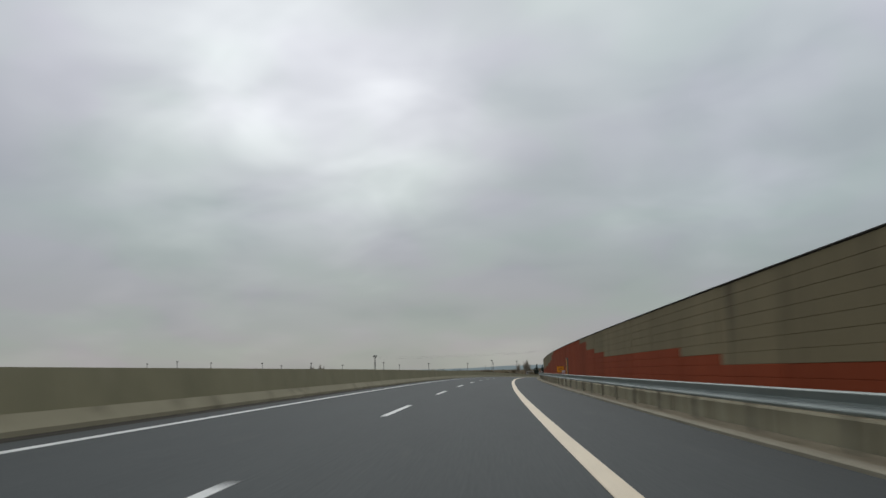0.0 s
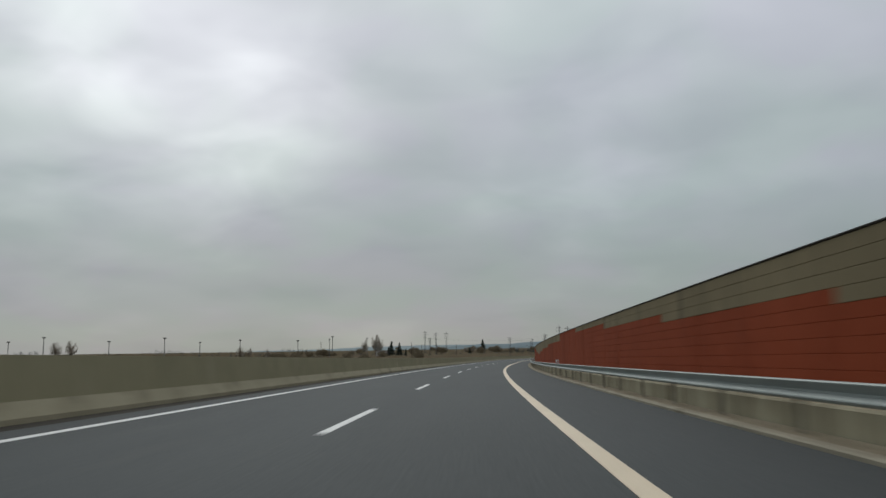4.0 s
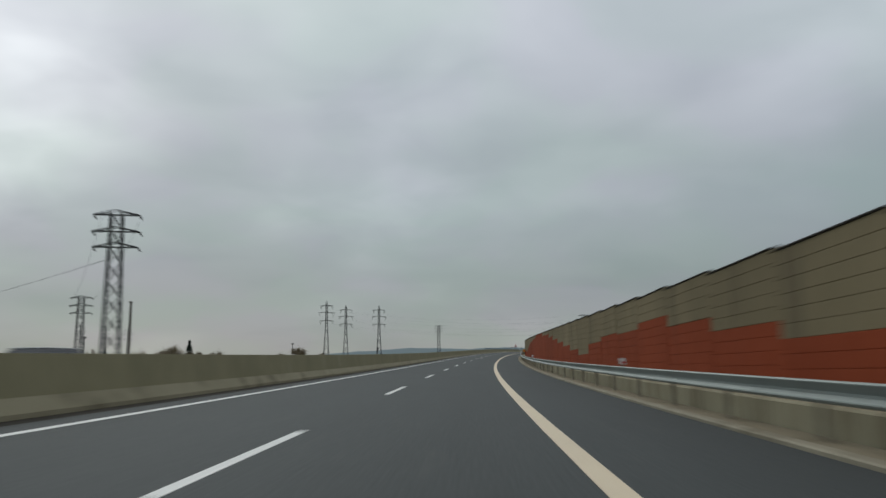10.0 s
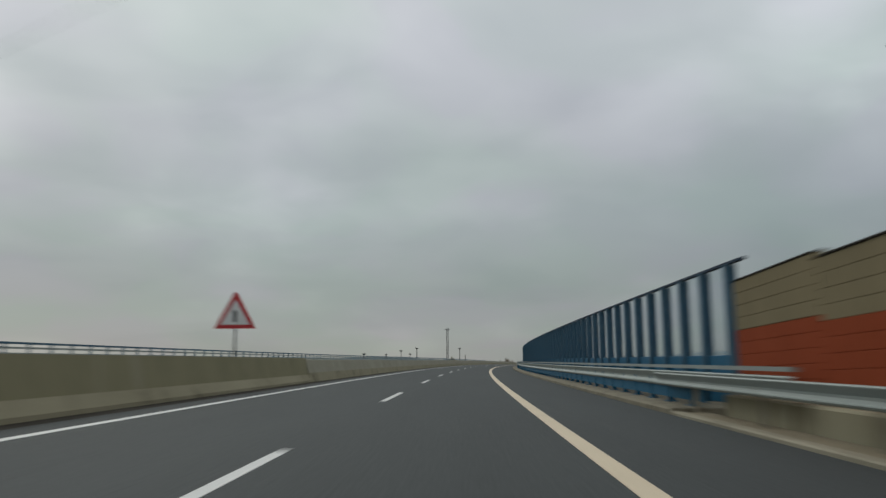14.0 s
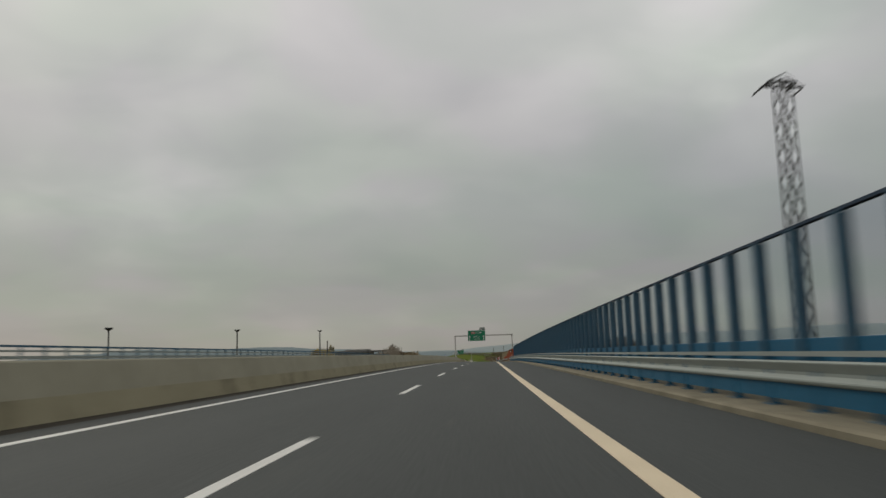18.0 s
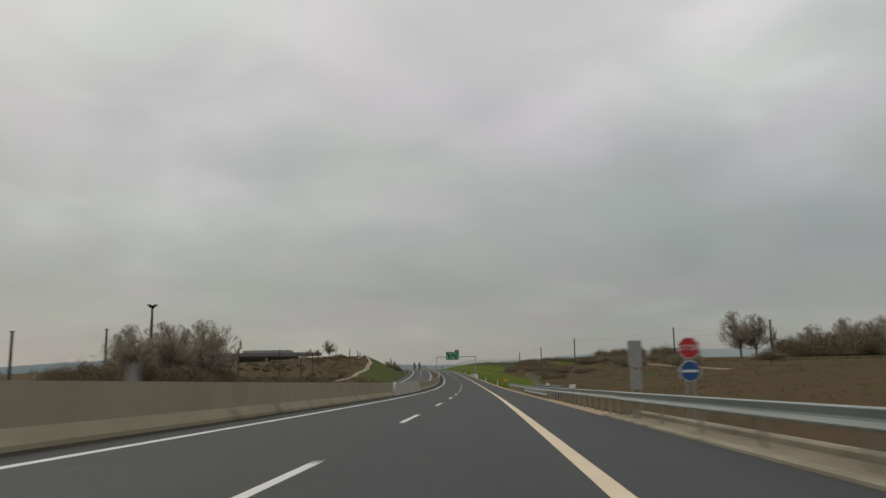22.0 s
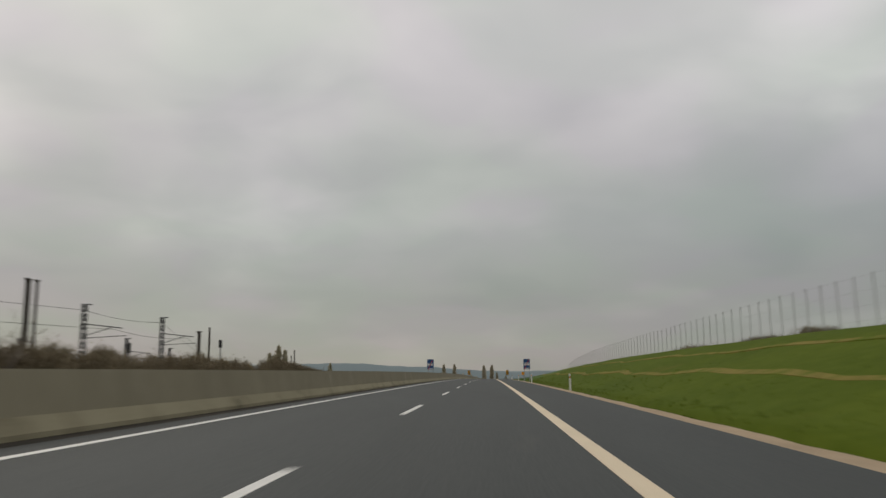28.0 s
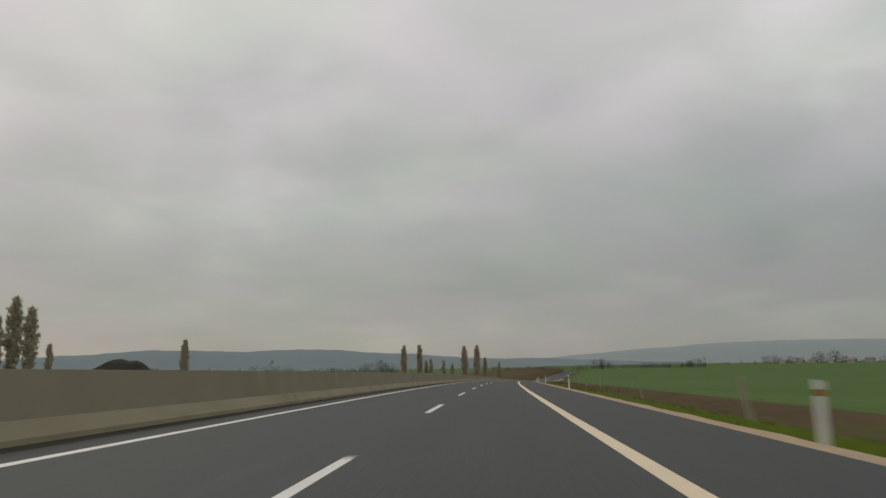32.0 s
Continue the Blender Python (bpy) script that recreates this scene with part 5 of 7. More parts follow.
def floodlight_mast(h, label, head=1.0):
    g = thing("floodlight_mast", label, "light mast", Matrix(), "floodlight masts")
    b = rod(bmesh.new(), (0, 0, -6), (0, 0, h - 0.5), 0.40 * head ** 0.5 * h / 18, 0.24 * head, 8)
    part("pole", b, YARDM, g, "tapered grey pole")
    b = bmesh.new()
    rod(b, (0, 0, h - 1.0 * head), (0, 0, h - 0.55), 0.2, 0.95 * head, 10)
    box(b, -1.0 * head, 1.0 * head, -0.5 * head, 0.5 * head, h - 0.55, h - 0.4)
    pl = part("platform", b, DARKM, g, "dark head platform")
    for k in range(6):
        a = k * math.pi / 3
        b = bmesh.new()
        box(b, -0.28, 0.28, -0.16, 0.16, -0.2, 0.2, 0.03)
        part("floodlight", b, DARKM, pl, at=Matrix.Translation((0.95 * head * math.cos(a), 0.7 * head * math.sin(a), h - 0.2)) @ Matrix.Rotation(a, 4, "Z"))
    return g


MAST = floodlight_mast(14.0, "grey floodlight mast with a crown of lamps over the rail yard", 0.9)
MAST.matrix_basis = place(999, -268, 14.6 - 14.0, fall=False) @ Matrix.Diagonal((U, U, U, 1))
# masts of the rail yard: metres along, metres right, height of the head
for s, o, top in ((834, -512, 20.8), (909, -560, 17.3), (872, -468, 19.9), (961, -498, 16.4), (932, -399, 18.4), (1038, -462, 14.2), (1028, -398, 15.8), (1090, -375, 14.3), (1127, -356, 18.2), (1204, -363, 16.4), (1279, -311, 14.2), (1499, -290, 12.8),
                  (1635, -263, 9.9), (837, -606, 23.0), (776, -588, 24.2), (795, -667, 22.8)):
    m = place(s, o, top - 21.0, random.Random(int(s + o)).uniform(0, 3), fall=False)
    copy_thing(MAST, m).matrix_basis = m @ Matrix.Diagonal((U * 1.5, U * 1.5, U * 1.5, 1))
for s, top in ((1395.7, 3.9), (1425.5, 4.1), (1464.6, 4.8)):
    m = place(s, -45, top - 7.0, s, fall=False)
    copy_thing(MAST, m).matrix_basis = m @ Matrix.Diagonal((U * 0.5, U * 0.5, U * 0.5, 1))
BIGMAST = floodlight_mast(26.0, "tall grey floodlight mast with a round crown of lamps", 1.6)
BIGMAST.matrix_basis = place(1949, -141.5, -0.5, fall=False) @ Matrix.Diagonal((U, U, U, 1))
copy_thing(BIGMAST, place(2077, -108.2, 1.4, 0.4, fall=False))
copy_thing(MAST, place(1688, -103.5, 12.8 - 14.0, 0.8, fall=False))


def plain_pole(h, label, r=0.17):
    g = thing("pole", label, "pole", Matrix(), "poles")
    part("shaft", rod(bmesh.new(), (0, 0, -8), (0, 0, h), r * 1.3, r, 8), WOODP, g)
    b = bmesh.new()
    box(b, -r * 1.25, r * 1.25, -r * 1.25, r * 1.25, h, h + 0.14)
    part("cap", b, WOODP, g)
    return g


POLE = plain_pole(9.0, "dark concrete pole standing over the fields", 0.18)
POLE.matrix_basis = place(2066, 41.7, 3.5, fall=False) @ Matrix.Diagonal((U, U, U, 1))
for s, o, top in ((2134, 40, 10.6), (2014.7, 60.6, 13.6), (1950, 60.8, 11.7), (2206, 40, 9.1), (1826, -60, 5.8), (1850, -60, 7.1), (1871, -60, 8.0), (1899, -60, 8.6), (1927, -60, 10.6), (2010, -60, 9.7), (2066, -60, 10.2), (2165, -60, 11.6),
                 (2050, -50, 6.9), (2074, -50, 9.1), (2089, -50, 8.1), (2220, -50, 12.9), (2314, -50, 11.6), (2147, -50, 10.2), (2222, -46, 11.9), (2240, -50, 9.2), (2303, -50, 11.5), (2418, -50, 10.3), (2357, -60, 13.5), (979, -172, 11.0), (967, -156.5, 8.2), (1036, -173, 7.2), (1013, -143, 7.2), (1065, -325, 11.8), (942, -52.6, 9.4), (2360, -30, 6.0)):
    copy_thing(POLE, place(s, o, top - 9.0, fall=False))
for s, o, top in ((2411, -32, 5.6), (2420.5, -35, 4.9)):
    m = place(s, o, top - 4.95, fall=False)
    copy_thing(POLE, m).matrix_basis = m @ Matrix.Diagonal((U * 0.55, U * 0.55, U * 0.55, 1))
for s, o in ((2327.8, -30.5), (2328.3, -30.6), (2328.9, -30.4)):
    m = place(s, o, 8.1 - 8.1, fall=False)
    copy_thing(POLE, m).matrix_basis = m @ Matrix.Diagonal((U * 0.6, U * 0.6, U * 0.9, 1))


def lattice(sp, w0, w1, z0, z1, bays, r=0.06):
    """A four-legged braced tower."""
    def leg(k, z):
        w = w0 + (w1 - w0) * (z - z0) / (z1 - z0)
        return Vector(((1, 1, -1, -1)[k] * w / 2, (1, -1, -1, 1)[k] * w / 2, z))
    for k in range(4):
        sp.bar(leg(k, z0), leg(k, z1), r)
    for i in range(bays):
        a, b = z0 + (z1 - z0) * i / bays, z0 + (z1 - z0) * (i + 1) / bays
        for k in range(4):
            j = (k + 1) % 4
            sp.bar(leg(k, a), leg(j, b), r * 0.6)
            sp.bar(leg(j, a), leg(k, b), r * 0.6)


tower = thing("floodlight_tower", "dull grey lattice mast with a crown of floodlights", "light mast", place(273.5, -57.7, 8.6, 0.2, fall=False))
sp = Soup()
lattice(sp, 0.5, 0.36, -14.0, -0.75, 22, 0.05)
part("mast", sp.mesh("mast", YARDM), YARDM, tower, "dull lattice mast")
b = bmesh.new()
box(b, -0.62, 0.62, -0.25, 0.25, -0.75, -0.66, 0.01)
part("platform", b, DARKM, tower, "dark head platform")
for k, x in enumerate((-0.48, -0.14, 0.2, 0.5)):
    b = bmesh.new()
    box(b, -0.16, 0.16, -0.2, 0.12, -0.22, 0.24, 0.04)
    part("floodlight", b, DARKM, tower, "dark floodlight box", Matrix.Translation((x, 0, -0.36 + 0.12 * (k % 2))) @ Matrix.Rotation((-0.5, 0.3, -0.2, 0.5)[k], 4, "Y"))
flood = thing("floodlight_pole", "slim twin-tube mast with two tilted floodlights behind the wall", "light mast", place(274, 15.5, -0.65, fall=False))
for x in (-0.17, 0.17):
    part("tube", rod(bmesh.new(), (x, 0, -2), (x * 1.25, 0, 10.6), 0.05, 0.04, 8), MASTC, flood, "slim grey tube")
for z in (2.0, 4.0, 6.0, 8.0, 10.0):
    part("rung", rod(bmesh.new(), (-0.17, 0, z), (0.17, 0, z + 0.25), 0.025, sides=6), MASTC, flood)
part("crossbar", rod(bmesh.new(), (-0.5, 0, 10.55), (0.55, 0, 10.75), 0.06, sides=6), DARKM, flood)
for x, z in ((-0.32, 10.75), (0.34, 11.0)):
    b = bmesh.new()
    box(b, -0.26, 0.26, -0.18, 0.10, -0.22, 0.24, 0.04)
    head = part("floodlight", b, DARKM, flood, "dark floodlight box", Matrix.Translation((x, 0, z)) @ Matrix.Rotation(-0.45, 4, "Y") @ Matrix.Rotation(0.35, 4, "X"))
    b = bmesh.new()
    box(b, -0.21, 0.21, -0.19, -0.182, -0.17, 0.19)
    part("lens", b, DGLASS, head)


def pylon(name, h, waist, w0, w1, arms, label, spire=0.0, below=6.0, r=0.07, hang=0.0):
    """A braced tower, splayed below its waist, with flat crossarms; hang: length of the insulators below the arms."""
    g = thing(name, label, "pylon", Matrix(), "power pylons")
    sp = Soup()
    if waist:
        mid = w1 * 1.35
        lattice(sp, w0, mid, -below, waist, 5, r)
        lattice(sp, mid, w1, waist, h, max(6, int((h - waist) / 1.3)), r)
    else:
        lattice(sp, w0, w1, -below, h, max(8, int(h / 1.1)), r)
    if spire:
        lattice(sp, w1, 0.12, h, h + spire, 2, r * 0.8)
    part("tower", sp.mesh("tower", DARKM), DARKM, g, "braced steel tower")
    for z, half in arms:
        sp = Soup()
        for y in (-w1 / 2, w1 / 2):
            sp.bar((-half, y * 0.25, z), (half, y * 0.25, z), r)
            for sx in (-1, 1):
                sp.bar((0, y, z + 0.42), (sx * half * 0.94, y * 0.25, z + 0.04), r * 0.7)
        for k in (-0.7, -0.45, 0.45, 0.7):
            sp.bar((half * k, -w1 * 0.12, z), (half * k, w1 * 0.12, z + 0.1), r * 0.6)
        arm = part("crossarm", sp.mesh("crossarm", DARKM), DARKM, g, "flat braced crossarm")
        for sx in (-1, 1):
            sp = Soup()
            if hang:
                sp.bar((sx * half * 0.97, 0, z - 0.02), (sx * half * 0.86, 0, z - hang), r * 0.8, sides=6)
                sp.bar((sx * half * 0.72, 0, z - 0.02), (sx * half * 0.84, 0, z - hang), r * 0.8, sides=6)
            else:
                sp.bar((sx * half * 0.98, 0.05, z - 0.06), (sx * half * 0.98, 1.0, z - 0.2), r * 1.3, sides=6)
            part("insulator", sp.mesh("insulator", DARKM), DARKM, arm)
    return g


P = pylon("power_pylon", 24.2, 13.0, 3.0, 0.8, ((23.3, 3.2), (20.0, 3.9), (16.1, 3.4)), "slim lattice power pylon with three crossarms on the plain", 1.6, r=0.075, hang=1.5)
P.matrix_basis = place(1184, -97, 0, 0.5, fall=False) @ Matrix.Diagonal((U, U, U, 1))
copy_thing(P, place(1204.5, -94.5, -0.9, 0.5, fall=False))
copy_thing(P, place(1214, -80, -0.9, 0.5, fall=False))
for s, o, top in ((1331, -368.5, 26.6), (1349.3, -364, 25.1), (1362, -355, 25.0)):
    copy_thing(P, place(s, o, top - 25.8, 0.5, fall=False))
P2 = pylon("power_pylon", 14.4, 0, 1.75, 1.0, ((14.2, 2.05), (12.65, 2.1), (11.2, 2.0)), "stout lattice power pylon with three flat crossarms", 0, r=0.06)
P2.matrix_basis = place(895.1, -30.7, 0, 0.25, fall=False) @ Matrix.Diagonal((U, U, U, 1))
copy_thing(P2, place(971, -78.2, -1.7, 0.3, fall=False))
copy_thing(P2, place(1232.8, -52.9, 0.2, 0.4, fall=False))
copy_thing(P2, place(1186.7, 24.3, 2.0, -0.3, fall=False))
copy_thing(P2, place(1031, -178, 13.4 - 14.4, 0.3, fall=False))
P3 = pylon("lattice_mast", 17.0, 0, 0.9, 0.8, ((16.7, 1.35), (17.0, 0.95)), "lattice floodlight mast with a wide head platform", 0, r=0.045)
P3.matrix_basis = place(1520.1, 20.7, -0.4, 0.2, fall=False) @ Matrix.Diagonal((U, U, U, 1))
copy_thing(P3, place(1520.8, -39.6, 0.4, 0.4, fall=False))

# overhead lines


def cable(a, b, sag, r=0.03, n=14):
    """One unbroken hanging wire."""
    verts, faces = [], []
    side = (b - a).cross(Vector((0, 0, 1))).normalized()
    for k in range(n + 1):
        f = k / n
        q = a.lerp(b, f) - Vector((0, 0, sag * 4 * f * (1 - f)))
        verts += [q + side * r, q - side * r + Vector((0, 0, r * 0.6)), q - Vector((0, 0, r))]
        if k:
            m = 3 * k
            faces += [(m - 3 + j, m - 3 + (j + 1) % 3, m + (j + 1) % 3, m + j) for j in range(3)]
    faces += [(2, 1, 0), (3 * n, 3 * n + 1, 3 * n + 2)]
    return mesh_from("wire", verts, faces, DARKM)


def overhead(label, ends, sag, r=0.03):
    g = thing("overhead_line", label, "power line", Matrix(), "overhead lines")
    for a, b in ends:
        part("wire", cable(a, b, sag, r), DARKM, g)


for s, o, dz in ((1184, -97, 0), (1204.5, -94.5, -0.9), (1214, -80, -0.9)):
    for z, half, sag in ((21.8, 2.8, 9.2), (18.5, 3.4, 8.2), (14.6, 3.0, 6.8)):
        ends = []
        for sx in (-1, 1):
            ends.append((spot(s + sx * half * 0.6, o + sx * half * 0.6, z + dz, False), spot(s - 136 + sx * half * 0.6, 105 + sx * half * 0.6, z + dz, False)))
        overhead("pair of thin wires crossing high over the road", ends, sag, 0.007)
overhead("wires between stout pylons beside the road", [(spot(896.5 + d, -31 + e, 14.0, False), spot(971 + d, -78.2 + e, 12.2, False)) for d, e in ((-1.6, -1), (1.6, 1))], 1.5, 0.013)
overhead("wires slung between poles of the rail yard", [(spot(1036, -173, 5.2, False), spot(1013, -143, 5.0, False)), (spot(1031, -178, 12.6, False), spot(896.5, -31, 10.6, False)), (spot(979, -172, 9.5, False), spot(967, -156.5, 7.6, False))], 0.8, 0.03)
overhead("thin wires over the plain beside the noise wall", [(spot(273.5, -57.7, 8, False), spot(274, 15.5, 9.95, False)), (spot(273.5, -57.7, 7.4, False), spot(274, 15.5, 9.55, False)), (spot(274, 15.5, 9.95, False), spot(300, 120, 12, False))], 0.8, 0.011)
overhead("wires between the poles over the brown field", [(spot(1950, 60.8, 11.4, False), spot(2014.7, 60.6, 13.3, False)), (spot(2014.7, 60.6, 13.3, False), spot(2066, 41.7, 12.2, False)), (spot(2066, 41.7, 12.2, False), spot(2134, 40, 10.4, False)), (spot(2134, 40, 10.4, False), spot(2206, 40, 9.0, False)), (spot(2066, 41.7, 11.7, False), spot(2010, 90, 13, False))], 0.7, 0.013)

# railway masts and wires left of the road


def catenary_mast(h, label, arm=3.2):
    g = thing("catenary_mast", label, "railway mast", Matrix(), "railway masts")
    sp = Soup()
    lattice(sp, 0.5, 0.3, -4, h, 15, 0.035)
    part("tower", sp.mesh("tower", DARKM), DARKM, g)
    sp = Soup()
    sp.bar((-0.2, 0, h - 0.05), (0.6, 0, h - 0.05), 0.05)
    sp.bar((0, 0, h - 1.6), (arm, 0, h - 2.0), 0.04)
    sp.bar((0, 0, h - 2.6), (arm * 0.75, 0, h - 1.9), 0.035)
    sp.bar((0, 0, h - 2.75), (arm * 1.1, 0, h - 2.6), 0.03)
    part("cantilever", sp.mesh("cantilever", DARKM), DARKM, g, "registration arm")
    return g


CM = catenary_mast(7.0, "dark lattice railway mast carrying overhead wires")
CM.matrix_basis = place(2335, -30, 0, fall=False) @ Matrix.Diagonal((U, U, U, 1))
for s, o, t in ((2350, -30, 7.0), (2295, -33, 7.2), (2250, -38, 7.0), (2372, -44, 6.2), (2400, -50, 6.0), (2440, -58, 5.5), (2346, -42, 5.0)):
    copy_thing(CM, place(s, o, t - 7.0, fall=False))
overhead("railway overhead wires between lattice masts", [(spot(2250, -38 + e, 6.4 - d, False), spot(2335, -30 + e, 6.5 - d, False)) for e, d in ((0, 0), (2.6, 1.6))] + [(spot(2335, -30 + e, 6.5 - d, False), spot(2350, -30 + e, 6.5 - d, False)) for e, d in ((0, 0), (2.6, 1.6))] + [(spot(2350, -30 + e, 6.5 - d, False), spot(2440, -58 + e, 5.0 - d, False)) for e, d in ((0, 0), (2.6, 1.6))], 0.3, 0.022)


def rail_signal(s, o, top):
    g = thing("railway_signal", "dark railway signal head on a slim post", "railway signal", place(s, o, 0, fall=False), "railway signals")
    part("post", rod(bmesh.new(), (0, 0, -3), (0, 0, top - 0.9), 0.07, sides=6), MASTC, g)
    b = bmesh.new()
    box(b, -0.19, 0.19, -0.12, 0.12, top - 0.95, top, 0.05)
    hd = part("head", b, BLACK, g, "black signal head")
    for k in range(3):
        part("lens", disc(bmesh.new(), 0, -0.13, top - 0.2 - 0.27 * k, 0.09, 0.03, 12), DGLASS, hd)


rail_signal(2367, -30, 5.5)
rail_signal(2343, -30, 4.2)


def barrier_marker(s, o):
    g = thing("barrier_marker", "small pale upright marker standing on the median barrier", "reflector", place(s, o, 1.09))
    part("plate", poly(bmesh.new(), [(-0.10, 0), (0.10, 0), (0.05, 0.40), (-0.05, 0.40)], -0.03, 0.03), MASTC, g, "pale tapered plate")
    b = bmesh.new()
    box(b, -0.04, 0.04, -0.036, -0.031, 0.22, 0.34)
    part("reflex", b, STEEL, g)


barrier_marker(1813.5, -5.38)

# ---- trees and scrub ----


def branch(sp, a, b, r0, r1, rng, bow, n=3, sides=4):
    """A slightly crooked, tapered branch; returns its points."""
    pts = [a]
    up = Vector((0, 0, (b - a).length * bow))
    for k in range(1, n + 1):
        f = k / n
        q = a.lerp(b, f) + up * (f * (1 - f))
        if k < n:
            q += Vector((rng.gauss(0, 1), rng.gauss(0, 1), rng.gauss(0, 0.6))) * (b - a).length * 0.05
        sp.bar(pts[-1], q, r0 + (r1 - r0) * (k - 1) / n, r0 + (r1 - r0) * f, sides)
        pts.append(q)
    return pts


def bare_tree(h, seed, label, wide=0.43, mains=10, seconds=6, thirds=7, twigs=46, low=0.22):
    """Trunk, limbs that reach towards a rounded, uneven outline, and fine twigs at their ends."""
    rng = random.Random(seed)
    g = thing("tree", label, "tree", Matrix(), "trees")
    sp, tw = Soup(), Soup()
    fork = Vector((rng.uniform(-0.02, 0.02) * h, rng.uniform(-0.02, 0.02) * h, h * 0.2))
    sp.bar((0, 0, -1.0), fork * 0.5, h * 0.026, h * 0.022, 8)
    sp.bar(fork * 0.5, fork, h * 0.022, h * 0.019, 8)

    def inside(p):
        """Pulls a point back under the rounded outline of the crown."""
        u = Vector((p.x / (wide * h * 1.04), p.y / (wide * h * 1.04), (p.z - h * 0.58) / (h * 0.42)))
        f = u.length
        if f > 1 and p.z > h * 0.3:
            u *= (1 + 0.05 * rng.random()) / f
            return Vector((u.x * wide * h * 1.04, u.y * wide * h * 1.04, h * 0.58 + u.z * h * 0.42))
        return p

    for k in range(mains):
        a = k * 6.283 / mains + rng.uniform(-0.5, 0.5)
        lean = (0.15, 0.8, 1.0, 0.55, 0.95, 0.7, 0.35, 0.9, 0.6, 1.0)[k % 10] * rng.uniform(0.85, 1.1)
        tip = Vector((math.cos(a) * wide * h * lean, math.sin(a) * wide * h * lean, h * (0.97 - (0.97 - low - 0.2) * lean ** 2 + rng.gauss(0, 0.03))))
        main = branch(sp, fork, fork.lerp(tip, 0.8), h * 0.0095, h * 0.0035, rng, -0.14, 4, 5)
        for m in range(seconds):
            p = main[1 + m % 4]
            q = p + (tip - fork).normalized() * h * rng.uniform(0.06, 0.2) + Vector((rng.gauss(0, 1), rng.gauss(0, 1), rng.gauss(0.3, 0.6))) * h * 0.12
            q = inside(q)
            sec = branch(sp, p, q, h * 0.0045, h * 0.0018, rng, 0.1, 3, 4)
            for n in range(thirds):
                p2 = sec[1 + n % 3]
                q2 = p2 + (q - p) * rng.uniform(0.2, 0.5) + Vector((rng.gauss(0, 1), rng.gauss(0, 1), rng.gauss(0.3, 0.7))) * h * 0.06
                q2 = inside(q2)
                sp.bar(p2, q2, h * 0.0018, h * 0.0008, 3)
                for t in range(twigs):
                    c = p2.lerp(q2, rng.uniform(0.3, 1.0))
                    e = c + (q2 - p2) * 0.5 + Vector((rng.gauss(0, 1), rng.gauss(0, 1), rng.gauss(0.5, 0.8))) * h * 0.045
                    e = inside(e)
                    w = Vector((rng.gauss(0, 1), rng.gauss(0, 1), 0)) * h * 0.0008
                    i = len(tw.v)
                    tw.v += [c - w, c + w, e]
                    tw.f.append((i, i + 1, i + 2))
    part("trunk", sp.mesh("trunk", BARK), BARK, g, "forked bare trunk and limbs")
    part("crown", tw.mesh("crown", TWIG), TWIG, g, "open crown of fine twigs")
    return g


def poplar(h, seed, label, wide=0.098):
    rng = random.Random(seed)
    g = thing("poplar_tree", label, "tree", Matrix(), "poplars")
    sp, tw = Soup(), Soup()
    sp.bar((0, 0, -1), (0, 0, h * 0.5), h * 0.016, h * 0.010, 6)
    sp.bar((0, 0, h * 0.5), (rng.uniform(-0.2, 0.2), 0, h * 0.97), h * 0.010, h * 0.002, 5)
    for k in range(70):
        z = h * (0.08 + 0.8 * k / 70)
        a = rng.uniform(0, 6.283)
        w = wide * h * (math.sin(math.pi * min(1, 0.12 + 0.88 * k / 70)) ** 0.6) * rng.uniform(0.55, 1.1)
        e = Vector((math.cos(a) * w, math.sin(a) * w, z + h * rng.uniform(0.09, 0.16)))
        sp.bar((0, 0, z), e, h * 0.0035, h * 0.001, 3)
        for j in range(110):
            f = rng.uniform(0.2, 1.05)
            q = Vector((0, 0, z)).lerp(e, f) + Vector((rng.gauss(0, 1), rng.gauss(0, 1), rng.gauss(0.6, 1.2))) * h * 0.012
            n = len(tw.v)
            u = Vector((rng.gauss(0, 1), rng.gauss(0, 1), 0)) * h * 0.0042
            tw.v += [q - u, q + u, q + Vector((rng.gauss(0, 0.4), rng.gauss(0, 0.4), 1)) * h * 0.03]
            tw.f.append((n, n + 1, n + 2))
    part("trunk", sp.mesh("trunk", BARK), BARK, g, "upright trunk with steep branches")
    part("crown", tw.mesh("crown", TWIGP), TWIGP, g, "narrow crown of upright twigs")
    return g


def spruce(h, seed):
    rng = random.Random(seed)
    g = thing("spruce_tree", "dark green spruce standing behind the barrier", "tree", Matrix(), "spruces")
    part("trunk", rod(bmesh.new(), (0, 0, -1), (0, 0, h * 0.95), h * 0.02, h * 0.004, 6), BARK, g)
    sp = Soup()
    for k in range(900):
        f = rng.random() ** 0.7
        z = h * (0.1 + 0.9 * (1 - f))
        w = h * 0.2 * f * rng.uniform(0.3, 1.0)
        a = rng.uniform(0, 6.283)
        sp.leaf(Vector((math.cos(a) * w, math.sin(a) * w, z - w * 0.35)), h * 0.05, rng, 0.5)
    part("crown", sp.mesh("crown", SPRUCE), SPRUCE, g, "dark tiered needles")
    return g


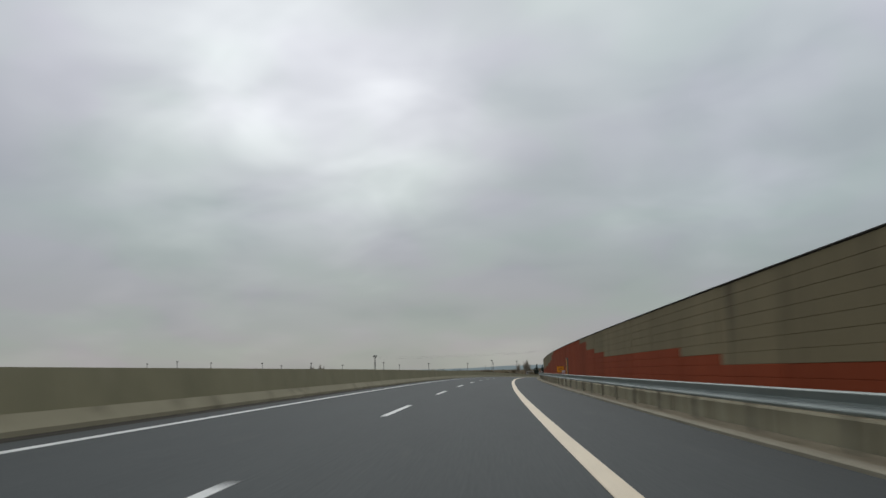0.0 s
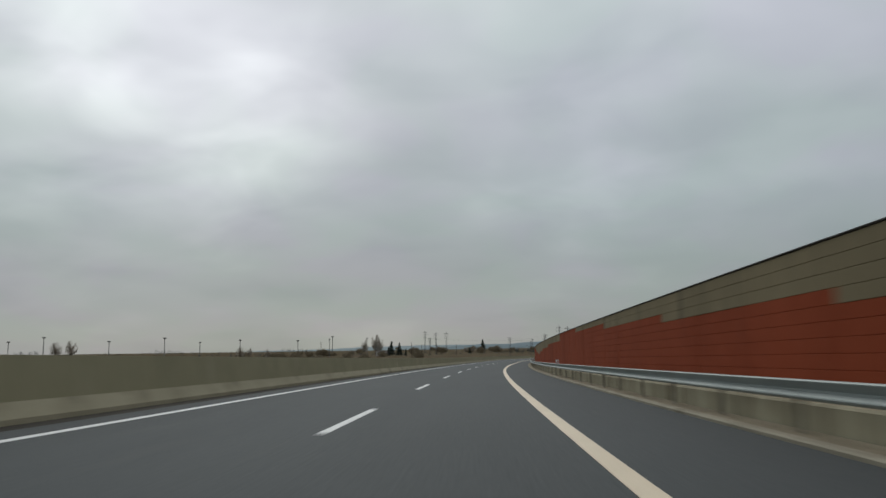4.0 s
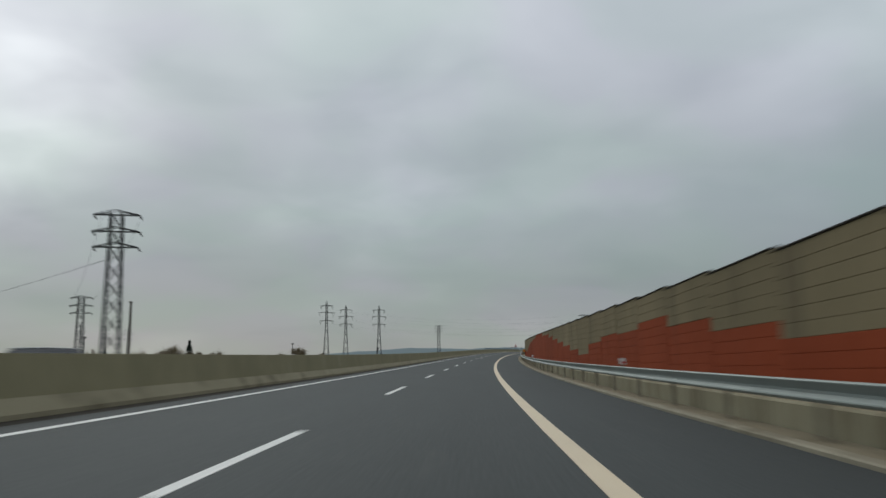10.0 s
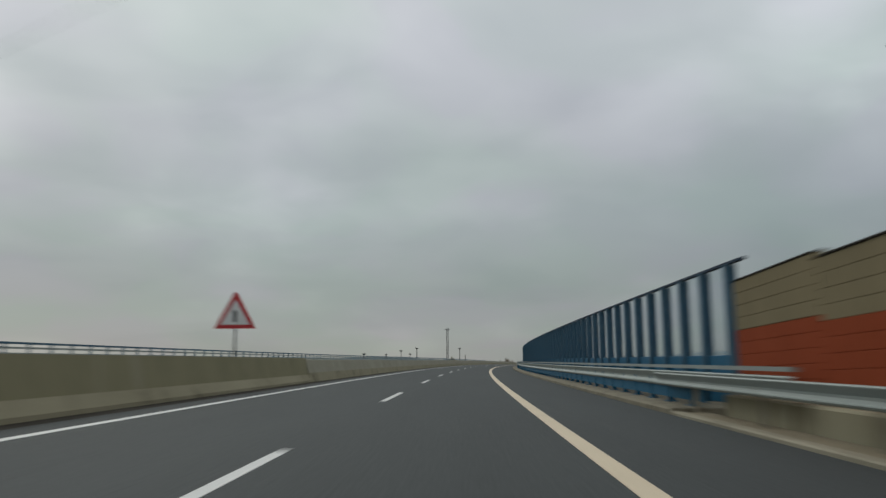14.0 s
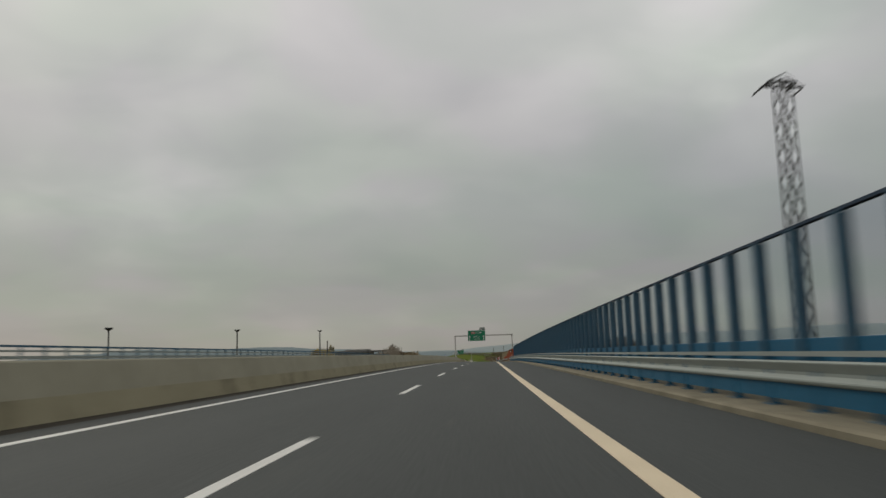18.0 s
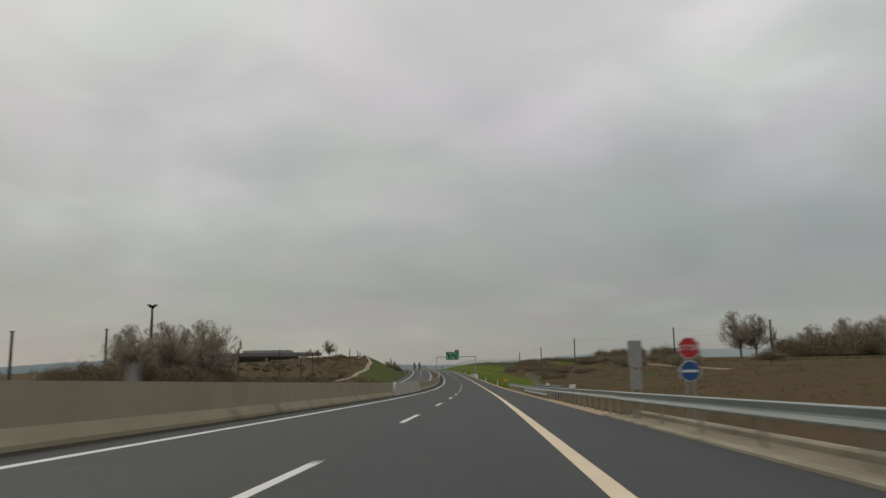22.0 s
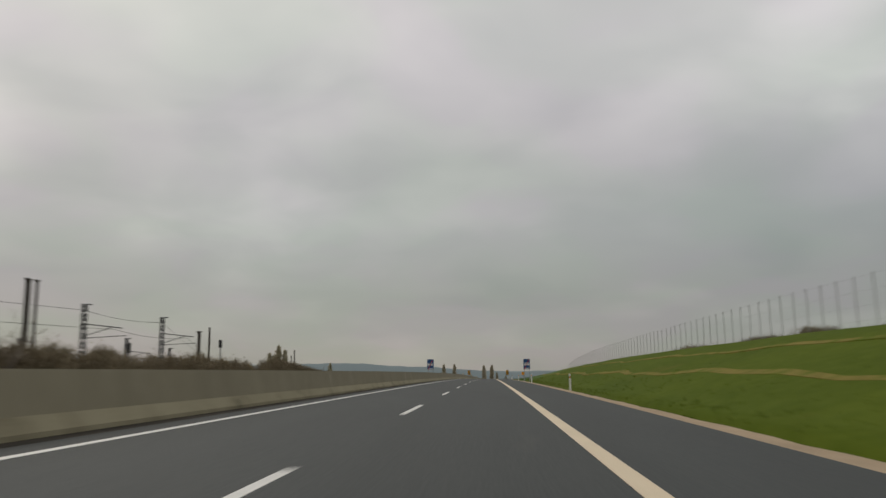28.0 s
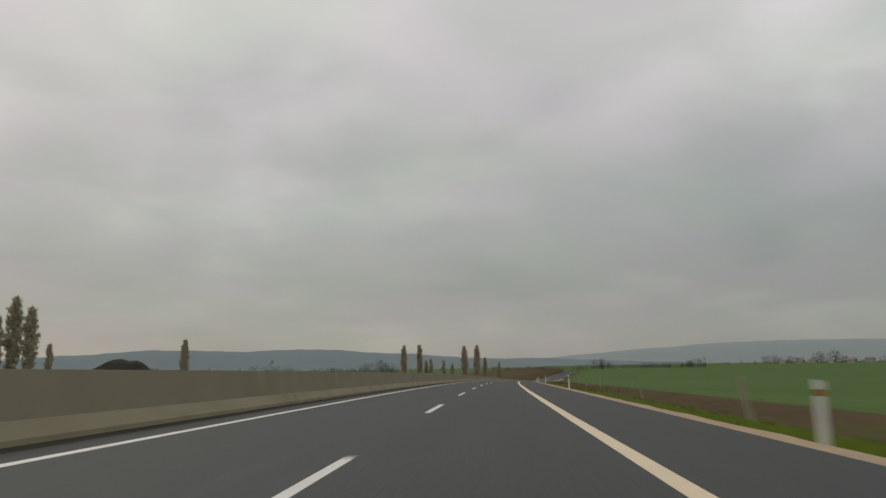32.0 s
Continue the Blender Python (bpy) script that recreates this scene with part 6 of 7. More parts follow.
def bush(h, w, seed, material, label, n=1500, fine=1.0, slim=1.0):
    rng = random.Random(seed)
    g = thing("bush", label, "bush", Matrix(), "bushes")
    sp, st = Soup(), Soup()
    lobes = [(rng.uniform(-w, w) * 0.6, rng.uniform(-w, w) * 0.6, rng.uniform(0.12, 0.66) * h, rng.uniform(0.35, 0.6) * w) for _ in range(9)]
    for x, y, z, r in lobes:
        st.bar((x * 0.3, y * 0.3, -0.5), (x, y, z), h * 0.02, h * 0.006, 4)
        for k in range(n // 9):
            q = Vector((x, y, z)) + Vector((rng.gauss(0, 1) * r * 0.5, rng.gauss(0, 1) * r * 0.5, rng.gauss(0, 1) * h * 0.18))
            if q.z > 0.02:
                n0 = len(sp.v)
                u = Vector((rng.gauss(0, 1), rng.gauss(0, 1), rng.gauss(0, 0.5))) * h * 0.018 * fine * slim
                sp.v += [q - u, q + u, q + Vector((rng.gauss(0, 0.6), rng.gauss(0, 0.6), 1)) * h * rng.uniform(0.05, 0.12) * fine]
                sp.f.append((n0, n0 + 1, n0 + 2))
    part("stem", st.mesh("stem", BARK), BARK, g)
    part("crown", sp.mesh("crown", material), material, g, "tangled twigs")
    return g


def settle(ob, s, o, size=1.0, turn=0.0, first=False, sink=0.0, wide=1.0):
    """Stands ob, or a copy of it, on the ground."""
    m = place(s, o, ground_at(s, o) - sink, turn, fall=False)
    if first:
        ob.matrix_basis = m @ Matrix.Diagonal((U * size, U * size, U * size, 1))
        return ob
    c = copy_thing(ob, m)
    c.matrix_basis = m @ Matrix.Diagonal((U * size * wide, U * size * wide, U * size, 1))
    return c


rng = random.Random(21)
OAK = bare_tree(7.0, 4, "broad bare tree with a rounded open crown")
settle(OAK, 2016, 79.6, 1.95, 0.3, True)
settle(OAK, 2016, 83.8, 1.8, 1.9)
for s, o, k in ((2020, 100, 1.2), (2015, 104, 1.0), (2010, 98, 1.3), (2005, 104, 1.4), (1998, 101, 1.45), (1994, 99, 1.2), (1989, 103, 1.4), (1984, 100, 1.3), (1979, 104, 1.4), (1974, 100, 1.3), (2026, 102, 1.0), (1968, 103, 1.3)):
    settle(OAK, s, o, k, s)
for s, o, k, t in ((1904, -46, 1.18, 0.2), (1909, -47, 1.34, 1.1), (1915, -45, 1.44, 2.0), (1922, -47, 1.45, 3.3), (1932, -45, 1.5, 4.1), (1939, -46, 1.74, 0.7), (1947, -48, 1.3, 2.7), (1927, -52, 1.3, 5.5)):
    settle(OAK, s, o, k, t)
THIN = bare_tree(6.5, 11, "bare leaning tree with sparse limbs on the bank", 0.42, 6, 5, 4, 6, 0.3)
settle(OAK, 2148, -53, 1.12, 0.4, sink=0.3)
settle(OAK, 2142, -58, 0.55, 2.0)
settle(OAK, 2146, -62, 0.62, 4.0)
settle(OAK, 2320.5, -31, 0.62, 1.2)
settle(THIN, 2323, -31, 0.6, 0.0, True)
settle(THIN, 2321, -27, 0.72, 1.0)
settle(THIN, 2317, -29, 0.62, 2.2)
SPRING = bush(3.2, 2.4, 6, LEAFY, "yellow-green bush in fresh spring leaf", 15000, 0.6)
settle(SPRING, 2163, -117, 2.5, 0, True)
for s, o, k in ((2158, -113, 2.2), (2170, -121, 2.3), (1787, -60, 1.6), (1783, -61, 1.2)):
    settle(SPRING, s, o, k, s)
for s, o, top, k in ((2743.7, -176, 15.6, 3.8), (2747.5, -171, 13.4, 2.6), (2741, -180, 13.0, 2.4), (2757, -163, 14.2, 2.3), (2754, -166.5, 13.3, 2.0)):
    m = place(s, o, top - 3.2 * k, s, fall=False)
    copy_thing(SPRING, m).matrix_basis = m @ Matrix.Diagonal((U * k, U * k, U * k, 1))
BRUSH = bush(2.6, 2.4, 9, SCRUB, "brown leafless thicket of tangled shoots", 8000, 1.1, 0.34)
settle(BRUSH, 2325, -27, 1.0, 0, True)
for k in range(62):
    s = 1700 + k * 11.3 + rng.uniform(-3, 3)
    o = rng.uniform(-75, -26)
    if 2055 < s < 2200 and o > -90:
        o = rng.uniform(-130, -70) if s < 2165 else rng.uniform(-60, -40)
    big = 0.7 if s < 2090 else (0.9 if 2200 < s < 2385 else 0.45)
    settle(BRUSH, s, o, big * rng.uniform(0.5, 1.1), rng.uniform(0, 6))
for s, o, k in ((2330, -26, 1.05), (2338, -27, 0.8), (2346, -26, 0.95), (2352, -27, 1.0), (2359, -28, 0.85), (2368, -27, 0.7), (2377, -28, 0.62), (2384, -28, 0.6), (2310, -28, 1.2), (2300, -30, 1.1), (2322, -29, 0.9), (2325, -30, 0.88), (2327.5, -29, 0.95), (2331, -29.5, 0.9), (2336, -29, 0.92), (2339, -30, 0.9), (2343, -29.5, 0.75), (2347, -29, 0.8), (2350.5, -30, 0.8), (2354, -29, 0.95), (2361, -29.5, 0.75), (2366, -29, 0.8), (2372, -29.5, 0.7)):
    settle(BRUSH, s, o, k, s)
for k in range(40):
    s = 1925 + k * 7.5 + rng.uniform(-2, 2)
    settle(BRUSH, s, 40 + rng.uniform(-3, 10) + (14 if s > 2040 else 0), rng.uniform(0.55, 0.85), rng.uniform(0, 6), wide=1.9)
for k in range(28):
    s = 1950 + k * 4
    settle(BRUSH, s, rng.uniform(16, 27), rng.uniform(0.28, 0.48), rng.uniform(0, 6), wide=2.0)
for k in range(17):
    settle(BRUSH, 2385 + k * 2.3, rng.uniform(-31, -27), 0.85 - 0.034 * k, rng.uniform(0, 6))
for k in range(18):
    settle(BRUSH, 2036 + k * 6 + rng.uniform(-2, 2), rng.uniform(64, 76), rng.uniform(1.2, 1.9), rng.uniform(0, 6))
for k in range(26):
    settle(BRUSH, 1893 + k * 2.3, rng.uniform(-52, -41), rng.uniform(0.9, 1.4), rng.uniform(0, 6))
for k in range(34):
    s = 2040 + k * 11 + rng.uniform(-4, 4)
    settle(BRUSH, s, 27 + rng.uniform(0, 4), rng.uniform(0.3, 0.48), rng.uniform(0, 6), wide=2.0)
for k in range(14):
    settle(BRUSH, 2092 + k * 5 + rng.uniform(-1, 1), rng.uniform(31, 40), rng.uniform(0.5, 0.75), rng.uniform(0, 6), wide=1.8)
for k in range(34):
    settle(BRUSH, rng.uniform(2078, 2140), rng.uniform(-84, -44), rng.uniform(0.3, 0.55), rng.uniform(0, 6), wide=1.7)
for k in range(20):
    settle(BRUSH, 2010 + k * 5 + rng.uniform(-2, 2), rng.uniform(33, 58), rng.uniform(0.4, 0.65), rng.uniform(0, 6), wide=2.0)
for k in range(18):
    settle(BRUSH, 1964 + k * 3.8 + rng.uniform(-1, 1), rng.uniform(97, 106), rng.uniform(1.7, 2.5), rng.uniform(0, 6))
POP = poplar(32.0, 3, "tall narrow poplar, nearly bare, on the plain")


def afar(bearing, dist, z=0.0):
    """A place on the plain by its bearing and distance from the end of the drive."""
    a, c = radians(bearing), spot(2596, 2)
    return Vector((c.x + dist * math.sin(a), c.y + dist * math.cos(a), z))


POP.matrix_basis = place(2850, -174.8, 31.9 - 32.0, fall=False) @ Matrix.Diagonal((U, U, U, 1))
for s, o, top, k in ((2844, -179.5, 25.9, 0.86), (2853, -170.7, 28.5, 0.9), (2811, -167.6, 20.0, 0.66), (2844.6, -176.9, 24.4, 0.7), (2858, -166.5, 15.5, 0.5), (2830, -175, 13.0, 0.45), (2971.5, -172.6, 23.5, 0.78), (3191, -107.5, 29.0, 0.9), (3175, -91.5, 28.4, 0.86), (3182, -88, 17, 0.55),
                     (3119, -49, 24.5, 0.8), (3122, -41, 25, 0.8), (3126, -36, 17, 0.55), (3112, -62, 15, 0.5), (3108, -70, 16, 0.5), (3116, -57, 13, 0.45), (3140, -28, 14, 0.45)):
    m = place(s, o, top - 32.0 * k, s, fall=False)
    copy_thing(POP, m).matrix_basis = m @ Matrix.Diagonal((U * k, U * k, U * k, 1))
for s, o, top, k in ((2803, -173, 15.6, 2.3), (2764, -167, 13.0, 1.9), (2836, -176, 9.0, 1.5)):
    c = settle(OAK, s, o, k, s)
    c.matrix_basis = place(s, o, top - 7.0 * k, s, fall=False) @ Matrix.Diagonal((U * k, U * k, U * k, 1))
FIR = spruce(8.0, 2)
FIR.matrix_basis = place(1016, -196, 4.0 - 8.0, fall=False) @ Matrix.Diagonal((U, U, U, 1))
for s, o, top, k in ((1023, -215, 11.2, 1.75), (1024, -207, 9.8, 1.6), (1339, -277.7, 12.6, 2.2), (1030, -222, 6.0, 1.1), (1150, -190, 3.2, 0.9)):
    m = place(s, o, top - 8.0 * k, s, fall=False)
    copy_thing(FIR, m).matrix_basis = m @ Matrix.Diagonal((U * k * 1.5, U * k * 1.5, U * k, 1))
for s, o, top, k, wide in ((991, -214, 17.8, 2.8, 0.55), (985, -222, 13.0, 2.0, 0.6), (994, -211, 14.5, 2.2, 0.5), (925, -502, 17.1, 2.7, 0.7), (918, -512, 16.0, 2.5, 0.7), (961, -339, 8.6, 1.7, 0.8), (966, -333, 7.0, 1.4, 0.8), (938, -291, 6.0, 1.3, 1), (1101, -172, 4.2, 1.0, 1), (1110, -168, 3.6, 0.9, 1)):
    c = settle(OAK, s, o, k, s)
    c.matrix_basis = place(s, o, top - 7.0 * k, s, fall=False) @ Matrix.Diagonal((U * k * wide, U * k * wide, U * k, 1))
for k in range(46):
    s = rng.uniform(760, 1400)
    o = rng.uniform(-330, -150)
    c = settle(BRUSH, s, o, 1.6, k)
    kk = rng.uniform(1.2, 3.0)
    c.matrix_basis = place(s, o, rng.uniform(1.0, 4.6) - 2.4 * kk, k, fall=False) @ Matrix.Diagonal((U * kk, U * kk, U * kk, 1))


def woods(s0, s1, o0, o1, hi, n, seed, material, label):
    """A far belt of trees, too many to count."""
    r = random.Random(seed)
    sp = Soup()
    for k in range(n):
        s, o = r.uniform(s0, s1), r.uniform(o0, o1)
        h = hi * r.uniform(0.5, 1.0) * (0.7 + 0.3 * math.sin(s * 0.02 + o * 0.03))
        p = spot(s, o, ground_at(min(s, 4300), max(-1200, min(1200, o))) - 0.5, False)
        sp.bar(p, p + Vector((0, 0, h * 0.6)), h * 0.02, h * 0.01, 3)
        for j in range(46):
            sp.leaf(p + Vector((r.gauss(0, 0.22) * h, r.gauss(0, 0.22) * h, h * (0.55 + r.gauss(0, 0.2)))), h * r.uniform(0.06, 0.12), r)
    whole("woods", sp.mesh("woods", material), label, "woods", kind="stuff")


FARWOOD = mat("far bare woods", (0.075, 0.083, 0.078), (0.055, 0.063, 0.06), rough=1.0, grain=0.5, blotch=0.05)
woods(3500, 4300, -700, -260, 12, 240, 3, FARWOOD, "long grey belt of bare trees on the plain")
woods(3700, 4300, -80, 330, 9, 160, 4, FARWOOD, "low grey woods at the end of the plain")
woods(1500, 2000, -420, -180, 9, 240, 5, FARWOOD, "grey trees behind the rail yard")
woods(2250, 2420, 60, 140, 5, 60, 6, FARWOOD, "grey brush on the rise above the slope")
woods(1720, 1900, 55, 110, 4.5, 70, 7, SCRUB, "brown brush at the top of the fallow field")
woods(900, 1500, -520, -260, 8.5, 260, 18, FARWOOD, "low grey thickets round the rail yard")
woods(1250, 1700, -330, -150, 6.5, 150, 19, FARWOOD, "grey hedges beyond the rail yard")
woods(2430, 2900, -420, -260, 9, 120, 8, FARWOOD, "grey trees across the plain")



def far_belt(az0, az1, r0, r1, z, hi, n, seed, label, end=False, material=None):
    """Small trees and hedges far out on the plain, seen over the barrier."""
    r = random.Random(seed)
    sp = Soup()
    c = spot(2596, 2) if end else spot(80, 0)
    for k in range(n):
        t = radians(r.uniform(az0, az1))
        q = r.uniform(r0, r1)
        h = hi * r.uniform(0.35, 1.0) * (0.65 + 0.35 * math.sin(t * 70) * math.sin(t * 23 + 1))
        p = Vector((c.x + q * math.sin(t), c.y + q * math.cos(t), z))
        for j in range(64):
            f = r.random()
            w = (0.2 + 0.9 * f) * (1.02 - f) ** 0.5
            sp.leaf(p + Vector((r.gauss(0, 0.4) * h * w, r.gauss(0, 0.4) * h * w, h * f)), h * r.uniform(0.05, 0.10), r)
    whole("woods", sp.mesh("woods", material or FARWOOD), label, "woods", kind="stuff")


far_belt(-46, 14, 2200, 2900, -6.0, 17.0, 800, 9, "low grey hedges and trees beyond the rail yard")
# paler copy of the far woods colour, distance haze painted in
HAZEWOOD = mat("haze-tinted bare woods", (0.135, 0.145, 0.135), (0.105, 0.115, 0.108), rough=1.0, grain=0.5, blotch=0.05)
far_belt(33.2, 40.0, 1000, 1080, -3.0, 13.0, 190, 51, "dark belt of bare trees across the wheat", True)
far_belt(32.2, 33.0, 960, 1000, -3.0, 17.0, 16, 52, "clump of dark trees at the end of a belt", True)
far_belt(43.6, 51.5, 1180, 1300, -3.0, 24.0, 130, 53, "row of tall bare trees beside a far village", True, HAZEWOOD)
far_belt(51.5, 58.0, 1180, 1300, -3.0, 20.0, 80, 54, "bare trees beyond the far village", True, HAZEWOOD)
far_belt(25.0, 32.0, 1050, 1150, -4.0, 10.0, 120, 55, "low dark hedges where the road leaves the plain", True)
far_belt(2.0, 18.5, 850, 1000, -6.0, 18.5, 210, 56, "haze-tinted trees and gardens of a far village", True, HAZEWOOD)
far_belt(-11.0, -1.8, 520, 580, -4.0, 11.5, 150, 57, "low dark hedge on the plain", True)
far_belt(0.2, 4.0, 600, 680, -4.0, 9.5, 60, 58, "low dark hedge beside the heap", True)


def scrubland(s0, s1, o0, o1, hi, n, seed, label, keep=None):
    """Dry weeds and shoots standing all over waste land."""
    r = random.Random(seed)
    sp = Soup()
    for k in range(n):
        s, o = r.uniform(s0, s1), r.uniform(o0, o1)
        if keep and not keep(s, o):
            continue
        p = spot(s, o, ground_at(s, o) - 0.1, False)
        h = hi * r.uniform(0.3, 1.0)
        for j in range(9):
            i = len(sp.v)
            q = p + Vector((r.gauss(0, 0.5), r.gauss(0, 0.5), 0))
            w = Vector((r.gauss(0, 1), r.gauss(0, 1), 0)).normalized() * h * 0.07
            sp.v += [q - w, q + w, q + Vector((r.gauss(0, 0.25) * h, r.gauss(0, 0.25) * h, h * r.uniform(0.5, 1.0)))]
            sp.f.append((i, i + 1, i + 2))
    whole("scrub", sp.mesh("scrub", WEED), label, "scrub", kind="stuff")


scrubland(1700, 2130, -110, -21, 1.1, 6500, 41, "brown dry scrub over the waste land by the railway", lambda s, o: o < -33 or s < 2030)
scrubland(1770, 2060, 12, 70, 0.5, 6000, 42, "brown dry weeds over the fallow field", lambda s, o: s < 1915 or o > 15)
scrubland(2200, 2430, -60, -22, 0.8, 2600, 43, "brown dry scrub along the railway bank")
scrubland(2478, 2800, 9.5, 12.9, 0.28, 2200, 44, "dry brown stalks along the edge of the wheat")
scrubland(2040, 2475, 20.5, 30, 0.5, 2200, 45, "dry grass along the fence on the crest")

# grass tufts on the near verge and slope
_r = random.Random(31)
tufts = Soup()
for k in range(12000):
    s = _r.uniform(1916, 2680)
    o = 7.55 + abs(_r.gauss(0, 2.4))
    p = spot(s, o, ground_at(s, o), False) if o > 8.4 else spot(s, o, -0.12 - 0.2 * (o - 7.5))
    for j in range(3):
        n = len(tufts.v)
        w = Vector((_r.gauss(0, 1), _r.gauss(0, 1), 0)) * 0.012
        q = p + Vector((_r.gauss(0, 0.1), _r.gauss(0, 0.1), -0.03))
        tufts.v += [q - w, q + w, q + Vector((_r.gauss(0, 0.04), _r.gauss(0, 0.04), _r.uniform(0.06, 0.16)))]
        tufts.f.append((n, n + 1, n + 2))
whole("grass_tufts", tufts.mesh("grass_tufts", GRASS), "short tufts of spring grass on the roadside slope", "grass", kind="stuff")

# ---- fences ----
_b = rod(bmesh.new(), (0, 0, -0.3), (0, 0, 2.9), 0.028, sides=5)
FPOST = mesh_of("post", _b, MASTC)


def net_fence(s0, s1, o, every, label, wires=(0.4, 1.2, 2.0, 2.8)):
    g = thing("net_fence", label, "fence", Matrix(), "fences", "structure")
    s, pts = s0, []
    while s < s1:
        p = spot(s, o, ground_at(s, o), False)
        part("post", FPOST, None, g, at=Matrix.Translation(p) @ Matrix.Rotation(random.Random(int(s * 7)).uniform(-0.02, 0.02), 4, "X"))
        pts.append(p)
        s += every
    for z in wires:
        sp = Soup()
        for a, b in zip(pts, pts[1:]):
            sp.bar(a + Vector((0, 0, z)), b + Vector((0, 0, z)), 0.005, sides=3)
        part("wire", sp.mesh("wire", STEEL_D), STEEL_D, g)


net_fence(2070, 2475, 22.5, 2.2, "tall wire fence on slim steel posts along the crest")
net_fence(2440, 2760, -34, 5.0, "tall wire fence on slim posts beyond the far carriageway")
_b = bmesh.new()
rod(_b, (0, 0, -0.3), (0, 0, 1.8), 0.045, sides=6)
WPOST = mesh_of("post", _b, PALE)
wf = thing("timber_fence", "row of pale weathered fence posts beside the field", "fence", Matrix(), "fences", "structure")
for k in range(26):
    s = 1922 + k * 2.4
    part("post", WPOST, None, wf, at=Matrix.Translation(spot(s, 12.6 + k * 0.12, ground_at(s, 12.6) , False)) @ Matrix.Rotation(random.Random(k).uniform(-0.09, 0.09), 4, "Y"))
_b = bmesh.new()
box(_b, -0.03, 0.03, -0.03, 0.03, -0.3, 1.25)
STAKE = mesh_of("field_stake", _b, PALE)
for k, (s, o, a) in enumerate(((2619, 9.0, -0.18), (2620, 9.2, -0.2), (2639.5, 9.6, -0.2), (2668, 10.8, -0.05), (2685, 11.2, 0.08), (2605, 12.4, 0.25), (2700, 11.6, -0.1), (2560, 13, 0.2), (2722, 11.8, 0.06))):
    whole("field_stake", STAKE, "pale leaning stake at the edge of the field", "stake", place(s, o, ground_at(s, o), fall=False) @ Matrix.Rotation(a, 4, "Y"), "field stakes")

# ---- overpass left of the road, its approach bank and the sandy track ----
ov = thing("overpass", "low concrete road bridge with green side screens over the railway", "bridge", place(2172, -85, 0, 0.0, fall=False))
b = bmesh.new()
box(b, -32, 25, -4.5, 4.5, 8.9, 9.7, 0.05)
part("deck", b, STEEL_D, ov, "dark concrete deck")
for x in (-28, -14, 0, 12):
    b = bmesh.new()
    box(b, x - 0.6, x + 0.6, -3.5, 3.5, -2, 8.9, 0.05)
    part("pier", b, PALE, ov, "concrete pier")
b = bmesh.new()
box(b, -20, 14, 5.0, 5.4, 6.2, 8.9)
part("abutment", b, PALE, ov, "pale abutment wall")
for y in (-4.4, 4.4):
    b = bmesh.new()
    box(b, -32, 25, y - 0.05, y + 0.05, 9.7, 10.5)
    part("parapet", b, STEEL_D, ov, "grey parapet")
    for k in range(7):
        b = bmesh.new()
        box(b, -11 + 3.2 * k, -7.9 + 3.2 * k, y - 0.04, y + 0.04, 10.5, 11.7, 0.02)
        part("side_screen", b, MASTC, ov, "grey-green screen panel")


def track_profile(s):
    o = float(np.interp(s, [1964, 2023, 2054, 2063, 2075, 2098, 2120, 2140], [-28.5, -31.7, -31.9, -31.0, -30.5, -31.4, -33.3, -35.6])) + 0.25 * math.sin(s * 0.15)
    return [(o + 0.7, ground_at(s, o + 0.7) + 0.08), (o - 0.7, ground_at(s, o - 0.7) + 0.08), (o - 0.7, ground_at(s, o - 0.7) - 0.6), (o + 0.7, ground_at(s, o + 0.7) - 0.6)]


whole("sandy_track", strip("sandy_track", track_profile, 1985, 2138, SAND, 3, fall=False), "pale sandy track climbing the grass bank", "track", kind="structure")
whole("bank_kerb", strip("bank_kerb", lambda s: [(-36.5, ground_at(s, -36.5) + 0.32), (-37.2, ground_at(s, -36.5) + 0.32), (-37.2, ground_at(s, -36.5) - 0.3), (-36.5, ground_at(s, -36.5) - 0.3)], 2105, 2140, PALE, 5, fall=False), "pale concrete edge along the top of the bank", "kerb", kind="structure")

# ---- an oncoming car, standing where it is seen, and far houses ----
car = thing("car", "silver estate car with lit headlights on the opposite carriageway", "car", place(851, -11.2, far_fall(-11.2), math.pi))
b = bmesh.new()
poly(b, [(-0.88, 0.32), (0.88, 0.32), (0.9, 0.7), (0.84, 0.93), (-0.84, 0.93), (-0.9, 0.7)], -2.2, 2.2)
bmesh.ops.bevel(b, geom=list(b.edges), offset=0.06, segments=2, affect="EDGES")
body = part("body", b, CARP, car, "silver body")
b = bmesh.new()
vv = [(-0.78, -1.9, 0.92), (0.78, -1.9, 0.92), (0.78, 1.1, 0.92), (-0.78, 1.1, 0.92), (-0.6, -1.6, 1.45), (0.6, -1.6, 1.45), (0.6, 0.3, 1.45), (-0.6, 0.3, 1.45)]
v = [b.verts.new(p) for p in vv]
for f in ((3, 2, 1, 0), (4, 5, 6, 7), (0, 1, 5, 4), (1, 2, 6, 5), (2, 3, 7, 6), (3, 0, 4, 7)):
    b.faces.new([v[k] for k in f])
cab = part("cabin", b, DGLASS, car, "dark glazed cabin")
b = bmesh.new()
box(b, -0.6, 0.6, -1.6, 0.3, 1.452, 1.49, 0.01)
part("roof", b, CARP, cab)
GLOW = bpy.data.materials.new("lit headlight")
GLOW.use_nodes = True
GLOW.node_tree.nodes["Principled BSDF"].inputs["Emission Color"].default_value = (1, 0.97, 0.88, 1)
GLOW.node_tree.nodes["Principled BSDF"].inputs["Emission Strength"].default_value = 4.0
